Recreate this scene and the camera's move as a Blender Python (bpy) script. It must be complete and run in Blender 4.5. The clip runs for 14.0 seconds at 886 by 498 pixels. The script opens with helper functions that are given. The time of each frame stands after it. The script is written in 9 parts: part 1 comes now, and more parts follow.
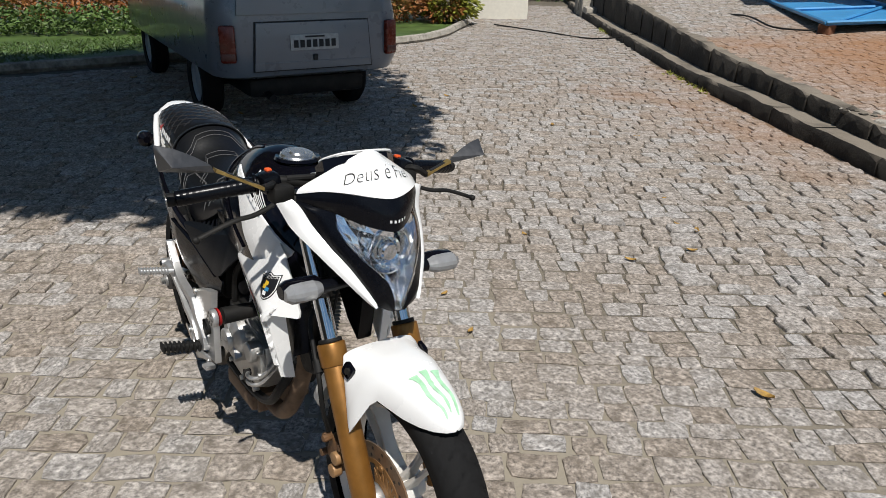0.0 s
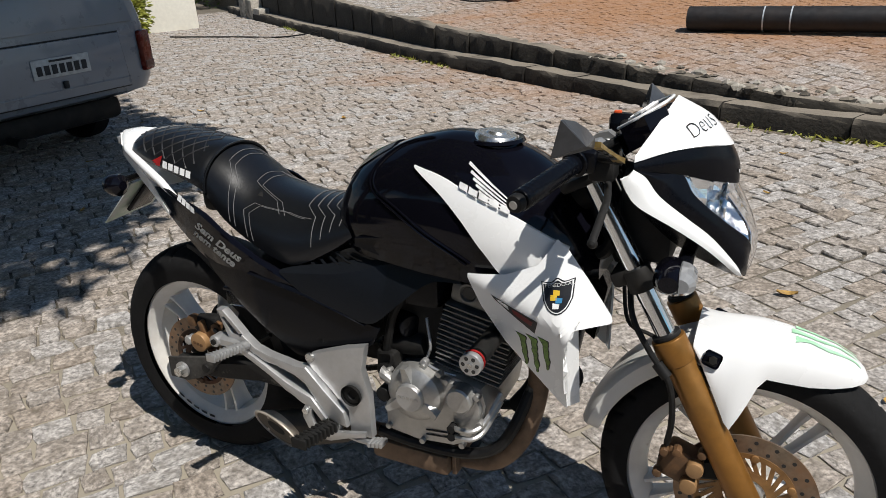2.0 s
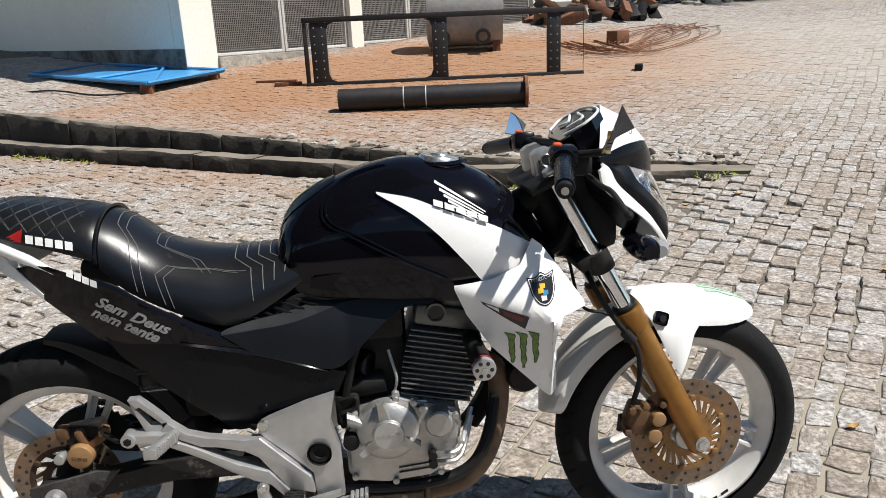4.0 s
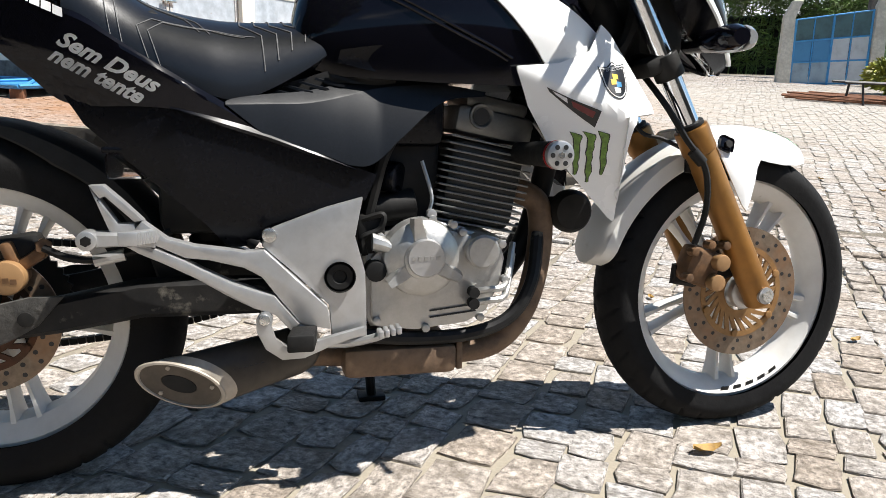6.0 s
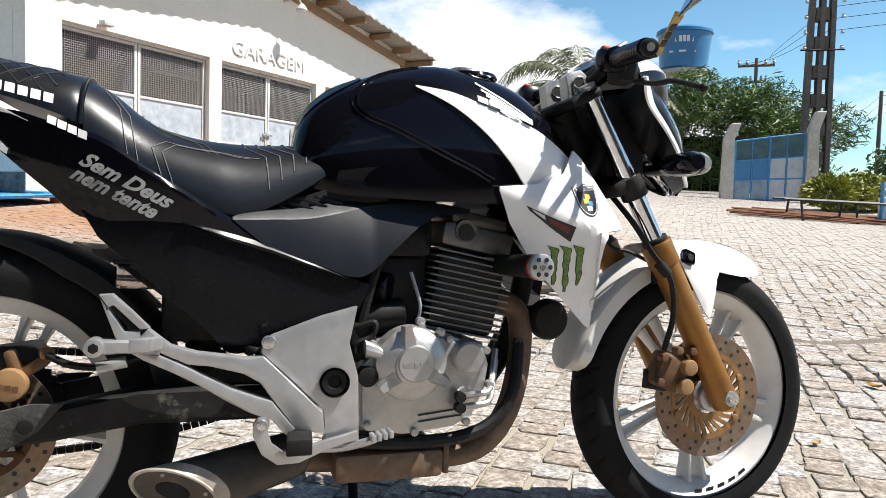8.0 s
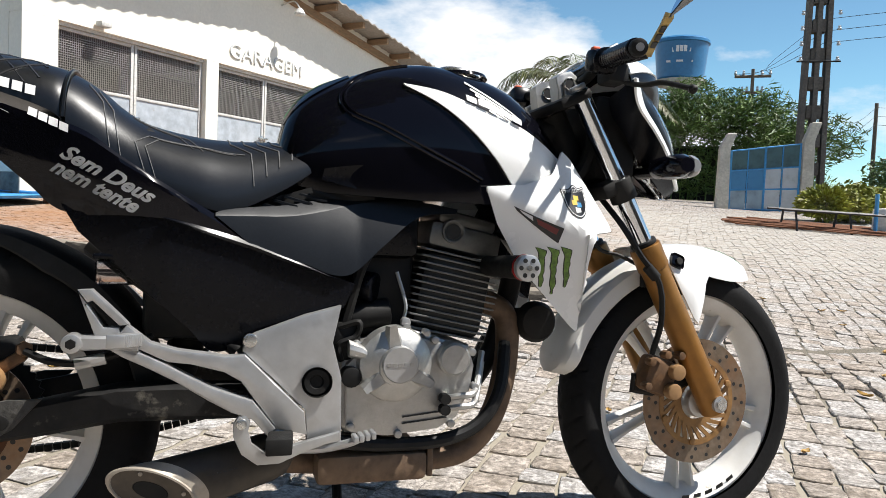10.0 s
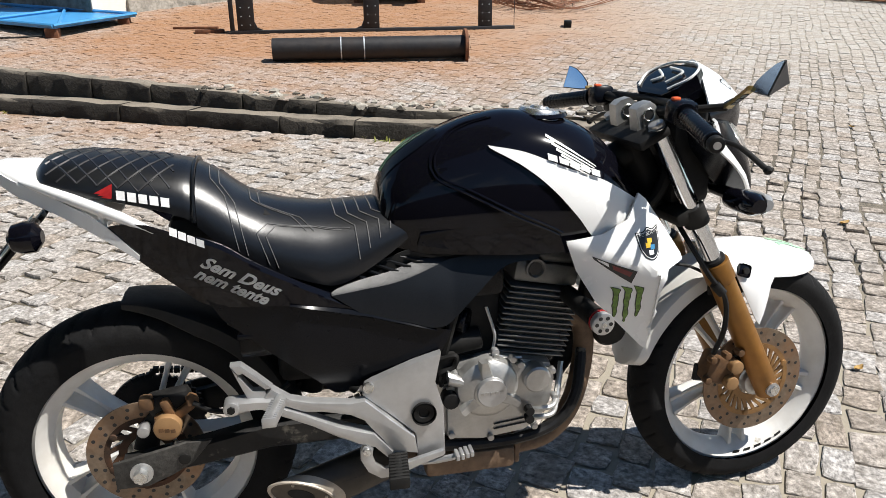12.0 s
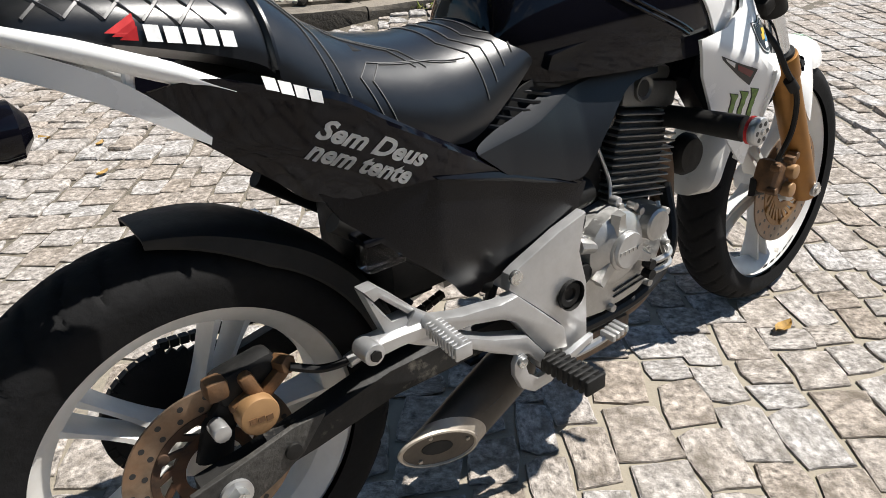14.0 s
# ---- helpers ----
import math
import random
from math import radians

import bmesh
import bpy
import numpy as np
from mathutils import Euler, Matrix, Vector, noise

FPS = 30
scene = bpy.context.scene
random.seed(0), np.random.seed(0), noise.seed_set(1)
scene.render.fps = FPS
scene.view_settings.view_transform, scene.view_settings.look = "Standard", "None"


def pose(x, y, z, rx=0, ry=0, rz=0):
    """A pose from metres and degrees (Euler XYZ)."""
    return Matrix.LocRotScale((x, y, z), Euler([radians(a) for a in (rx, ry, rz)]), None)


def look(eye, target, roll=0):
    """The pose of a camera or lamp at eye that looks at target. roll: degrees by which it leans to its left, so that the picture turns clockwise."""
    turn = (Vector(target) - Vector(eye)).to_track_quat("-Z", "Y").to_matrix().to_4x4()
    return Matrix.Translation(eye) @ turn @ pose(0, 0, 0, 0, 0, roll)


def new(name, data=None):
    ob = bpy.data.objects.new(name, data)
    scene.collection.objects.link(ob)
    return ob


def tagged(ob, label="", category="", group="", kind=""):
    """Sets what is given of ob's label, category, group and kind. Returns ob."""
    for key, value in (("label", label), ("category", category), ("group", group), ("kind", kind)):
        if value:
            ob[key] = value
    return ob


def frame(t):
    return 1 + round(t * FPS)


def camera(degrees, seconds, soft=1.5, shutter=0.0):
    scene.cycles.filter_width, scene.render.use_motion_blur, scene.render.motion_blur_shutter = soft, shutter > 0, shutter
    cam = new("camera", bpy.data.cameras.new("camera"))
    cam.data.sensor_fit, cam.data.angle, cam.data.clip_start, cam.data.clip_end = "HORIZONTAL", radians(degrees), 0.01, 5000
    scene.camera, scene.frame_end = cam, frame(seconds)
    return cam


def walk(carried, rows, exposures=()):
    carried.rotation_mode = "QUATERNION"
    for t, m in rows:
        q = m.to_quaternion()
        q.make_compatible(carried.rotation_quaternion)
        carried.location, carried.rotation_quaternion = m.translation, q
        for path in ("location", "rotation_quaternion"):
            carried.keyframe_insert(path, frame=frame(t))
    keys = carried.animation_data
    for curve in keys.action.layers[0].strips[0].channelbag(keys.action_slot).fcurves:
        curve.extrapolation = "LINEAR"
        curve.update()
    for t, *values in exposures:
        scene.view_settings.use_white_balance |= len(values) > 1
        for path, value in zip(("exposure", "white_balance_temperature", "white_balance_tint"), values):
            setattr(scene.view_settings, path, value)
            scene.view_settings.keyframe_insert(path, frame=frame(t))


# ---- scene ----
cam = camera(62.0, 14.0, soft=0.85)
PATH = [
    (0, (1.875, -0.678, 1.476), (0.353, 0.359, 0.696), 1.1),
    (0.5, (1.574, -0.853, 1.431), (0.064, 0.178, 0.622), -5.4),
    (1, (1.254, -1.048, 1.374), (0.064, 0.346, 0.572), -0.2),
    (1.5, (1.007, -1.237, 1.372), (0.107, 0.329, 0.512), -0.3),
    (2, (0.746, -1.307, 1.335), (-0.132, 0.311, 0.554), -3.3),
    (2.5, (0.492, -1.33, 1.32), (-0.118, 0.435, 0.602), 2.0),
    (3, (0.307, -1.376, 1.277), (0.024, 0.5, 0.645), -0.2),
    (3.5, (0.186, -1.439, 1.234), (0.257, 0.457, 0.6), 0.6),
    (4, (0.081, -1.528, 1.24), (0.17, 0.379, 0.645), -2.5),
    (4.2, (0.015, -1.506, 1.226), (0.205, 0.403, 0.66), -2.5),
    (6.3, (-0.268, -1.344, 0.657), (0.185, 0.573, 0.312), 0.7),
    (6.5, (-0.295, -1.356, 0.66), (0.172, 0.568, 0.376), 0.3),
    (7, (-0.307, -1.374, 0.667), (0.176, 0.548, 0.399), 1.3),
    (7.5, (-0.311, -1.385, 0.669), (0.176, 0.547, 0.491), 0.4),
    (8, (-0.303, -1.415, 0.69), (0.245, 0.505, 0.573), 1.7),
    (8.2, (-0.307, -1.421, 0.688), (0.217, 0.506, 0.579), 1.4),
    (10.5, (-0.277, -1.399, 0.678), (0.286, 0.518, 0.579), 2.6),
    (11, (-0.276, -1.386, 0.68), (0.253, 0.536, 0.522), 3.3),
    (11.5, (-0.293, -1.37, 0.917), (0.177, 0.542, 0.564), 1.8),
    (11.8, (-0.312, -1.418, 1.131), (0.088, 0.453, 0.551), 0.9),
    (12, (-0.336, -1.445, 1.239), (0.015, 0.39, 0.525), -0.3),
    (12.5, (-0.435, -1.503, 1.296), (-0.076, 0.336, 0.595), 0.5),
    (13, (-0.669, -1.417, 1.213), (-0.093, 0.334, 0.438), -1.6),
    (13.5, (-0.805, -1.147, 1.111), (-0.023, 0.475, 0.239), -3.3),
    (14, (-0.872, -0.858, 1.0), (0.156, 0.581, 0.065), -2.6),
]
walk(cam, [(t, look(eye, target, roll)) for t, eye, target, roll in PATH], exposures=[(0, -0.05), (2, 0.06), (3, 0.25), (4, 0.43), (6.3, 0.96), (8, 0.90), (11.5, 0.60), (12.5, 0.54), (13.3, 0.50), (14, 0.70)])

# ---- light ----
SUN = Vector((0.56, -0.21, 1.0)).normalized()
world = bpy.data.worlds.new("sky")
scene.world = world
world.use_nodes = True
wn, wl = world.node_tree.nodes, world.node_tree.links
wn.clear()
sky = wn.new("ShaderNodeTexSky")
sky.sky_type, sky.sun_disc = "NISHITA", False
sky.sun_elevation, sky.sun_rotation = math.asin(SUN.z), math.atan2(SUN.x, SUN.y)
sky.air_density, sky.dust_density, sky.ozone_density = 1.0, 0.25, 2.2
w_coord, w_map = wn.new("ShaderNodeTexCoord"), wn.new("ShaderNodeMapping")
w_map.inputs["Scale"].default_value = (2.2, 2.2, 5.0)
w_map.inputs["Location"].default_value = (0.35, 0.1, 0.2)
w_noise, w_ramp = wn.new("ShaderNodeTexNoise"), wn.new("ShaderNodeValToRGB")
w_noise.inputs["Scale"].default_value, w_noise.inputs["Detail"].default_value = 1.5, 9.0
w_noise.inputs["Roughness"].default_value = 0.58
w_ramp.color_ramp.elements[0].position, w_ramp.color_ramp.elements[1].position = 0.49, 0.64
w_mix = wn.new("ShaderNodeMix")
w_mix.data_type = "RGBA"
w_bg, w_out = wn.new("ShaderNodeBackground"), wn.new("ShaderNodeOutputWorld")
w_mix.inputs["B"].default_value = (11.5, 11.7, 12.0, 1)
w_bg.inputs["Strength"].default_value = 0.055
wl.new(w_coord.outputs["Generated"], w_map.inputs["Vector"])
wl.new(w_map.outputs["Vector"], w_noise.inputs["Vector"])
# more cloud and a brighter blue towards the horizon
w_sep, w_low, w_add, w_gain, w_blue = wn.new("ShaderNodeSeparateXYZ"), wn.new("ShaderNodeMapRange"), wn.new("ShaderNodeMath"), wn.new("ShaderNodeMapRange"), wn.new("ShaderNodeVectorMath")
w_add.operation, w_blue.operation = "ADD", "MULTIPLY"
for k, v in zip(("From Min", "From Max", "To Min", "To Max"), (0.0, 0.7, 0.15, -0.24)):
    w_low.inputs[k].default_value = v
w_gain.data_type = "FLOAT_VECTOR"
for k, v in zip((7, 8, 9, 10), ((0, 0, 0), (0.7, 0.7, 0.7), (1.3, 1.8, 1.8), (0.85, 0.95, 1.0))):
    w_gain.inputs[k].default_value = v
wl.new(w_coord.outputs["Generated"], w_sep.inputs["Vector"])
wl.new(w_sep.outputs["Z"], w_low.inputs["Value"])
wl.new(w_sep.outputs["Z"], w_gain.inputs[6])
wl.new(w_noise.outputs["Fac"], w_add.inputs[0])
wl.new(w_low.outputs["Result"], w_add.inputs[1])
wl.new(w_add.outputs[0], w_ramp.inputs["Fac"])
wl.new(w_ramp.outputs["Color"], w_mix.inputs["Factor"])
wl.new(sky.outputs["Color"], w_blue.inputs[0])
wl.new(w_gain.outputs["Vector"], w_blue.inputs[1])
wl.new(w_blue.outputs["Vector"], w_mix.inputs["A"])
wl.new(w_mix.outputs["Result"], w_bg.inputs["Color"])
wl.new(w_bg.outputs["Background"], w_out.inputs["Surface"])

sun = new("sun", bpy.data.lights.new("sun", "SUN"))
sun.data.energy, sun.data.angle, sun.data.color = 5.0, radians(0.53), (1.0, 0.962, 0.905)
sun.matrix_world = look(SUN * 30, (0, 0, 0))


# ---- materials ----
def mat(name, base, rough=0.5, metal=0.0, scale=30.0, var=0.12, scale2=4.0, var2=0.12, bump=0.1, bump_scale=None,
        coat=0.0, tint=None, dirt=None, dirt_amount=0.0, dirt_scale=6.0, piece="", piece_var=0.0, stretch=(1, 1, 1), spec=0.5, even=False):
    """A surface with grain and larger stains; tint is what the stains lean to, dirt a third layer in patches."""
    m = bpy.data.materials.new(name)
    m.use_nodes = True
    n, l = m.node_tree.nodes, m.node_tree.links
    b = n["Principled BSDF"]
    b.inputs["Metallic"].default_value = metal
    b.inputs["Specular IOR Level"].default_value = spec
    b.inputs["Coat Weight"].default_value = coat
    b.inputs["Coat Roughness"].default_value = 0.055
    co, mp = n.new("ShaderNodeTexCoord"), n.new("ShaderNodeMapping")
    mp.inputs["Scale"].default_value = stretch
    l.new(co.outputs["Object"], mp.inputs["Vector"])
    if piece == "object":
        shift = n.new("ShaderNodeMath")
        shift.operation = "MULTIPLY"
        shift.inputs[1].default_value = 19.0
        l.new(n.new("ShaderNodeObjectInfo").outputs["Random"], shift.inputs[0])
        l.new(shift.outputs[0], mp.inputs["Location"])

    def noise_of(s, detail=5.0):
        t = n.new("ShaderNodeTexNoise")
        t.inputs["Scale"].default_value, t.inputs["Detail"].default_value, t.inputs["Roughness"].default_value = s, detail, 0.62
        l.new(mp.outputs["Vector"], t.inputs["Vector"])
        return t.outputs["Fac"]

    def mixed(kind, factor, a, c):
        x = n.new("ShaderNodeMix")
        x.data_type, x.blend_type = "RGBA", kind
        for socket, value in (("Factor", factor), ("A", a), ("B", c)):
            if isinstance(value, (int, float, tuple)):
                x.inputs[socket].default_value = value if isinstance(value, (int, float)) else (*value[:3], 1)
            else:
                l.new(value, x.inputs[socket])
        return x.outputs["Result"]

    def ranged(value, lo, hi, a, c):
        r = n.new("ShaderNodeMapRange")
        for k, v in zip(("From Min", "From Max", "To Min", "To Max"), (lo, hi, a, c)):
            r.inputs[k].default_value = v
        l.new(value, r.inputs["Value"])
        return r.outputs["Result"]

    fine, coarse = noise_of(scale), noise_of(scale2)
    dark = tuple(c * (1 - 2.2 * var) for c in base)
    light = tuple(min(1, c * (1 + 1.6 * var)) for c in base)
    colour = mixed("MIX", ranged(fine, 0.3, 0.7, 0, 1), dark, light)
    t2 = tint or tuple(c * 0.55 for c in base)
    colour = mixed("MIX", ranged(coarse, 0.42, 0.72, 0, min(1, var2 * 3)), colour, t2)
    if piece:
        if piece == "object":
            rnd = n.new("ShaderNodeObjectInfo").outputs["Random"]
        else:
            rnd = n.new("ShaderNodeNewGeometry").outputs["Random Per Island"]
        colour = mixed("MULTIPLY", 1.0, colour, ranged(rnd, 0, 1, 1 - piece_var, 1 + piece_var * 0.6))
        hue = n.new("ShaderNodeValToRGB")
        hue.color_ramp.elements[0].color, hue.color_ramp.elements[1].color = (1.05, 0.98, 0.93, 1), (0.94, 0.98, 1.06, 1)
        l.new(rnd, hue.inputs["Fac"])
        colour = mixed("MULTIPLY", 1.0, colour, hue.outputs["Color"])
    spread = 0.15 if even else 1.0
    r_out = ranged(fine, 0.25, 0.75, max(0.02, rough - 0.08 * spread), min(1, rough + 0.1 * spread))
    if dirt:
        d = ranged(noise_of(dirt_scale, 8.0), 0.62 - 0.3 * dirt_amount, 0.74, 0, 0.92)
        colour = mixed("MIX", d, colour, dirt)
        mx = n.new("ShaderNodeMath")
        mx.operation = "MAXIMUM"
        l.new(r_out, mx.inputs[0])
        l.new(ranged(d, 0, 1, 0, 0.8), mx.inputs[1])
        r_out = mx.outputs[0]
    l.new(colour, b.inputs["Base Color"])
    l.new(r_out, b.inputs["Roughness"])
    if bump:
        k = n.new("ShaderNodeBump")
        k.inputs["Strength"].default_value, k.inputs["Distance"].default_value = min(1, bump), 0.004 if bump < 1 else 0.012
        l.new(noise_of(bump_scale or scale * 1.5, 7.0), k.inputs["Height"])
        l.new(k.outputs["Normal"], b.inputs["Normal"])
    return m


SETT = dict(rough=0.92, scale=62, var=0.34, scale2=20, var2=0.33, tint=(0.185, 0.163, 0.134), bump=1.0, bump_scale=36, piece_var=0.2, spec=0.2)
M_STONE = mat("granite_setts", (0.44, 0.402, 0.356), piece="island", **SETT)
M_STONE_ONE = mat("granite_sett", (0.44, 0.402, 0.356), piece="object", stretch=(0.145, 0.105, 0.02), **SETT)
M_SOIL = mat("joint_soil", (0.15, 0.129, 0.098), 0.95, scale=90, var=0.34, scale2=2.0, var2=0.25, tint=(0.08, 0.066, 0.05), bump=0.8, bump_scale=70)
M_CONCRETE = mat("weathered_concrete", (0.40, 0.37, 0.32), 0.9, scale=30, var=0.16, scale2=2.2, var2=0.28, tint=(0.14, 0.125, 0.10), bump=0.8, bump_scale=40, dirt=(0.06, 0.055, 0.045), dirt_amount=0.35, dirt_scale=5)
# Near-black base holds the shade on the kerb's faces as well as stains.
M_KERB = mat("stained_shaded_kerb", (0.026, 0.022, 0.017), 0.93, scale=26, var=0.22, scale2=3, var2=0.3, tint=(0.045, 0.039, 0.031), bump=1.0, bump_scale=30, dirt=(0.014, 0.012, 0.009), dirt_amount=0.3, dirt_scale=4)


def pale_lit_top(m, top_colour):
    """Pale dusty colour on faces that look up, standing in for sun on them."""
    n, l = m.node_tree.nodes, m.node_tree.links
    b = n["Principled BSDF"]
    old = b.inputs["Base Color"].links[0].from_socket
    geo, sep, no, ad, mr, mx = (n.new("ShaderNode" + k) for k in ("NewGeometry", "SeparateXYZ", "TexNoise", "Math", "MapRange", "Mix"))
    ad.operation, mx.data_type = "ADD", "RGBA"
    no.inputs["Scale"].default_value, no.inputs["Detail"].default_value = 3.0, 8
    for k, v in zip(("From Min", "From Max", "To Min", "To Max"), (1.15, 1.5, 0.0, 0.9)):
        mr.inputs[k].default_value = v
    mx.inputs["B"].default_value = (*top_colour, 1)
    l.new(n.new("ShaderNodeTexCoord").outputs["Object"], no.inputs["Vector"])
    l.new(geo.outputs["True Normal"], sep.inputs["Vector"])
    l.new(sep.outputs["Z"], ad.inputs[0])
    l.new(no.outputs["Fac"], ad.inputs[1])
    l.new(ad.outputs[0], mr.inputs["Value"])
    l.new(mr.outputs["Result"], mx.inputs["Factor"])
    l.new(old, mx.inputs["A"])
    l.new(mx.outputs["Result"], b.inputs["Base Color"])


pale_lit_top(M_KERB, (0.25, 0.215, 0.17))
M_PLASTER = mat("cream_plaster", (0.80, 0.77, 0.68), 0.85, scale=18, var=0.03, scale2=1.4, var2=0.08, tint=(0.66, 0.62, 0.53), bump=0.15, bump_scale=60, dirt=(0.34, 0.29, 0.22), dirt_amount=-0.25, dirt_scale=2.2)
M_SHEET = mat("galvanised_panel", (0.45, 0.49, 0.53), 0.5, 0.25, scale=7, var=0.12, scale2=2.2, var2=0.25, tint=(0.58, 0.61, 0.64), bump=0.15, dirt=(0.33, 0.28, 0.22), dirt_amount=-0.2)
M_GRILLE = mat("grey_steel_mesh", (0.30, 0.28, 0.26), 0.6, 0.3, bump=0)
# Near-black that stands in for shade: door openings, thicket core, flange holes.
M_DARK = mat("shade_black", (0.02, 0.018, 0.016), 0.9, bump=0)
M_FRAMEPAINT = mat("door_frame_paint", (0.58, 0.57, 0.54), 0.6, bump=0.05)
M_BLUE = mat("blue_painted_steel", (0.05, 0.27, 0.55), 0.45, scale=12, var=0.08, scale2=2.5, var2=0.2, tint=(0.03, 0.16, 0.36), bump=0.1)
M_IRON = mat("black_iron", (0.018, 0.018, 0.02), 0.55, 0.3, scale=22, var=0.2, scale2=4, var2=0.15, tint=(0.05, 0.035, 0.028), bump=0.15)
M_RUST = mat("rusty_steel", (0.20, 0.085, 0.042), 0.85, 0.15, scale=35, var=0.25, scale2=5, var2=0.25, tint=(0.09, 0.04, 0.025), bump=0.5)
M_TANKGREY = mat("grey_tank_paint", (0.30, 0.30, 0.29), 0.6, 0.1, scale=9, var=0.1, bump=0.1)


# ---- building blocks ----
def part(name, bm, material, parent=None, label="", flat=False, sharp=35):
    me = bpy.data.meshes.new(name)
    bmesh.ops.recalc_face_normals(bm, faces=bm.faces)
    if not flat:
        for f in bm.faces:
            f.smooth = True
        for e in bm.edges:
            e.smooth = len(e.link_faces) == 2 and e.calc_face_angle(0) < radians(sharp)
    bm.to_mesh(me)
    bm.free()
    me.materials.append(material)
    ob = new(name, me)
    if parent:
        ob.parent = parent
    if label:
        ob["label"] = label
    return ob


def empty(name, m=None):
    ob = new(name)
    ob.empty_display_size = 0.1
    if m is not None:
        ob.matrix_world = m
    return ob


def box(size, at=(0, 0, 0), bevel=0.0, rot=None, bm=None):
    bm = bm or bmesh.new()
    m = Matrix.Translation(at) @ (rot or Matrix.Identity(4)) @ Matrix.Diagonal((*size, 1))
    made = bmesh.ops.create_cube(bm, size=1, matrix=m)["verts"]
    if bevel:
        edges = list({e for v in made for e in v.link_edges})
        bmesh.ops.bevel(bm, geom=edges, offset=bevel, segments=2, affect="EDGES", profile=0.5)
    return bm


def cyl(a, b, r, r2=None, seg=20, bm=None, cap=True, bevel=0.0):
    bm = bm or bmesh.new()
    a, b = Vector(a), Vector(b)
    way = b - a
    m = Matrix.Translation((a + b) / 2) @ way.to_track_quat("Z", "Y").to_matrix().to_4x4()
    made = bmesh.ops.create_cone(bm, cap_ends=cap, segments=seg, radius1=r, radius2=r if r2 is None else r2, depth=way.length, matrix=m)["verts"]
    if bevel:
        rims = [e for e in {e for v in made for e in v.link_edges} if any(len(f.verts) > 4 for f in e.link_faces)]
        bmesh.ops.bevel(bm, geom=rims, offset=bevel, segments=2, affect="EDGES", profile=0.5)
    return bm


def smooth_line(points, steps=6):
    """A Catmull-Rom line through the points."""
    p = [Vector(q) for q in points]
    if len(p) < 3:
        return p
    p = [2 * p[0] - p[1], *p, 2 * p[-1] - p[-2]]
    out = []
    for i in range(1, len(p) - 2):
        for k in range(steps):
            t = k / steps
            out.append(0.5 * (2 * p[i] + (p[i + 1] - p[i - 1]) * t + (2 * p[i - 1] - 5 * p[i] + 4 * p[i + 1] - p[i + 2]) * t * t
                              + (3 * p[i] - p[i - 1] - 3 * p[i + 1] + p[i + 2]) * t ** 3))
    return out + [p[-2]]


def tube(points, r, seg=10, steps=6, bm=None, r_end=None, flat=1.0):
    bm = bm or bmesh.new()
    line = smooth_line(points, steps)
    rings, side = [], None
    for i, q in enumerate(line):
        way = (line[min(i + 1, len(line) - 1)] - line[max(i - 1, 0)]).normalized()
        if side is None:
            side = way.cross(Vector((0.13, 0.21, 0.97))).normalized()
        side = (side - way * side.dot(way)).normalized()
        up = way.cross(side)
        rad = r if r_end is None else r + (r_end - r) * i / (len(line) - 1)
        rings.append([bm.verts.new(q + rad * (math.cos(a) * side + flat * math.sin(a) * up)) for a in (2 * math.pi * k / seg for k in range(seg))])
    for a, b in zip(rings, rings[1:]):
        for k in range(seg):
            bm.faces.new((a[k], a[(k + 1) % seg], b[(k + 1) % seg], b[k]))
    bm.faces.new(rings[0][::-1])
    bm.faces.new(rings[-1])
    return bm


def loft(rings, bm=None, closed=True, caps=True):
    """Skins rings of points, all with the same count."""
    bm = bm or bmesh.new()
    rows = [[bm.verts.new(q) for q in ring] for ring in rings]
    n = len(rows[0])
    for a, b in zip(rows, rows[1:]):
        for k in range(n if closed else n - 1):
            bm.faces.new((a[k], a[(k + 1) % n], b[(k + 1) % n], b[k]))
    if caps and closed:
        bm.faces.new(rows[0][::-1])
        bm.faces.new(rows[-1])
    return bm


def lathe(profile, centre, axis="Y", seg=48, bm=None, closed=False):
    """Turns (radius, along) pairs round an axis through centre."""
    c = Vector(centre)
    rings = []
    for k in range(seg):
        a = 2 * math.pi * k / seg
        u = {"Y": Vector((math.cos(a), 0, math.sin(a))), "Z": Vector((math.cos(a), math.sin(a), 0)), "X": Vector((0, math.cos(a), math.sin(a)))}[axis]
        w = {"Y": Vector((0, 1, 0)), "Z": Vector((0, 0, 1)), "X": Vector((1, 0, 0))}[axis]
        rings.append([c + r * u + h * w for r, h in profile])
    bm = bm or bmesh.new()
    rows = [[bm.verts.new(q) for q in ring] for ring in rings]
    n = len(profile)
    for i in range(seg):
        a, b = rows[i], rows[(i + 1) % seg]
        for k in range(n if closed else n - 1):
            bm.faces.new((a[k], a[(k + 1) % n], b[(k + 1) % n], b[k]))
    return bm


def slab(outline, thick, place, bevel=0.0, bm=None, bulge=None):
    """A plate from a flat outline of (u, v): place(u, v, d) gives the point at depth d from 0 to thick."""
    bm = bm or bmesh.new()
    low = [bm.verts.new(place(u, v, 0.0)) for u, v in outline]
    face = bm.faces.new(low)
    out = bmesh.ops.extrude_face_region(bm, geom=[face])
    top = [g for g in out["geom"] if isinstance(g, bmesh.types.BMVert)]
    back = {v.co.copy().freeze(): i for i, v in enumerate(low)}
    for v in top:
        u, w = outline[back[v.co.copy().freeze()]]
        v.co = place(u, w, thick)
    if bevel:
        tops = set(top)
        edges = [e for e in bm.edges if e.verts[0] in tops and e.verts[1] in tops]
        bmesh.ops.bevel(bm, geom=edges, offset=bevel, segments=2, affect="EDGES", profile=0.6)
    return bm


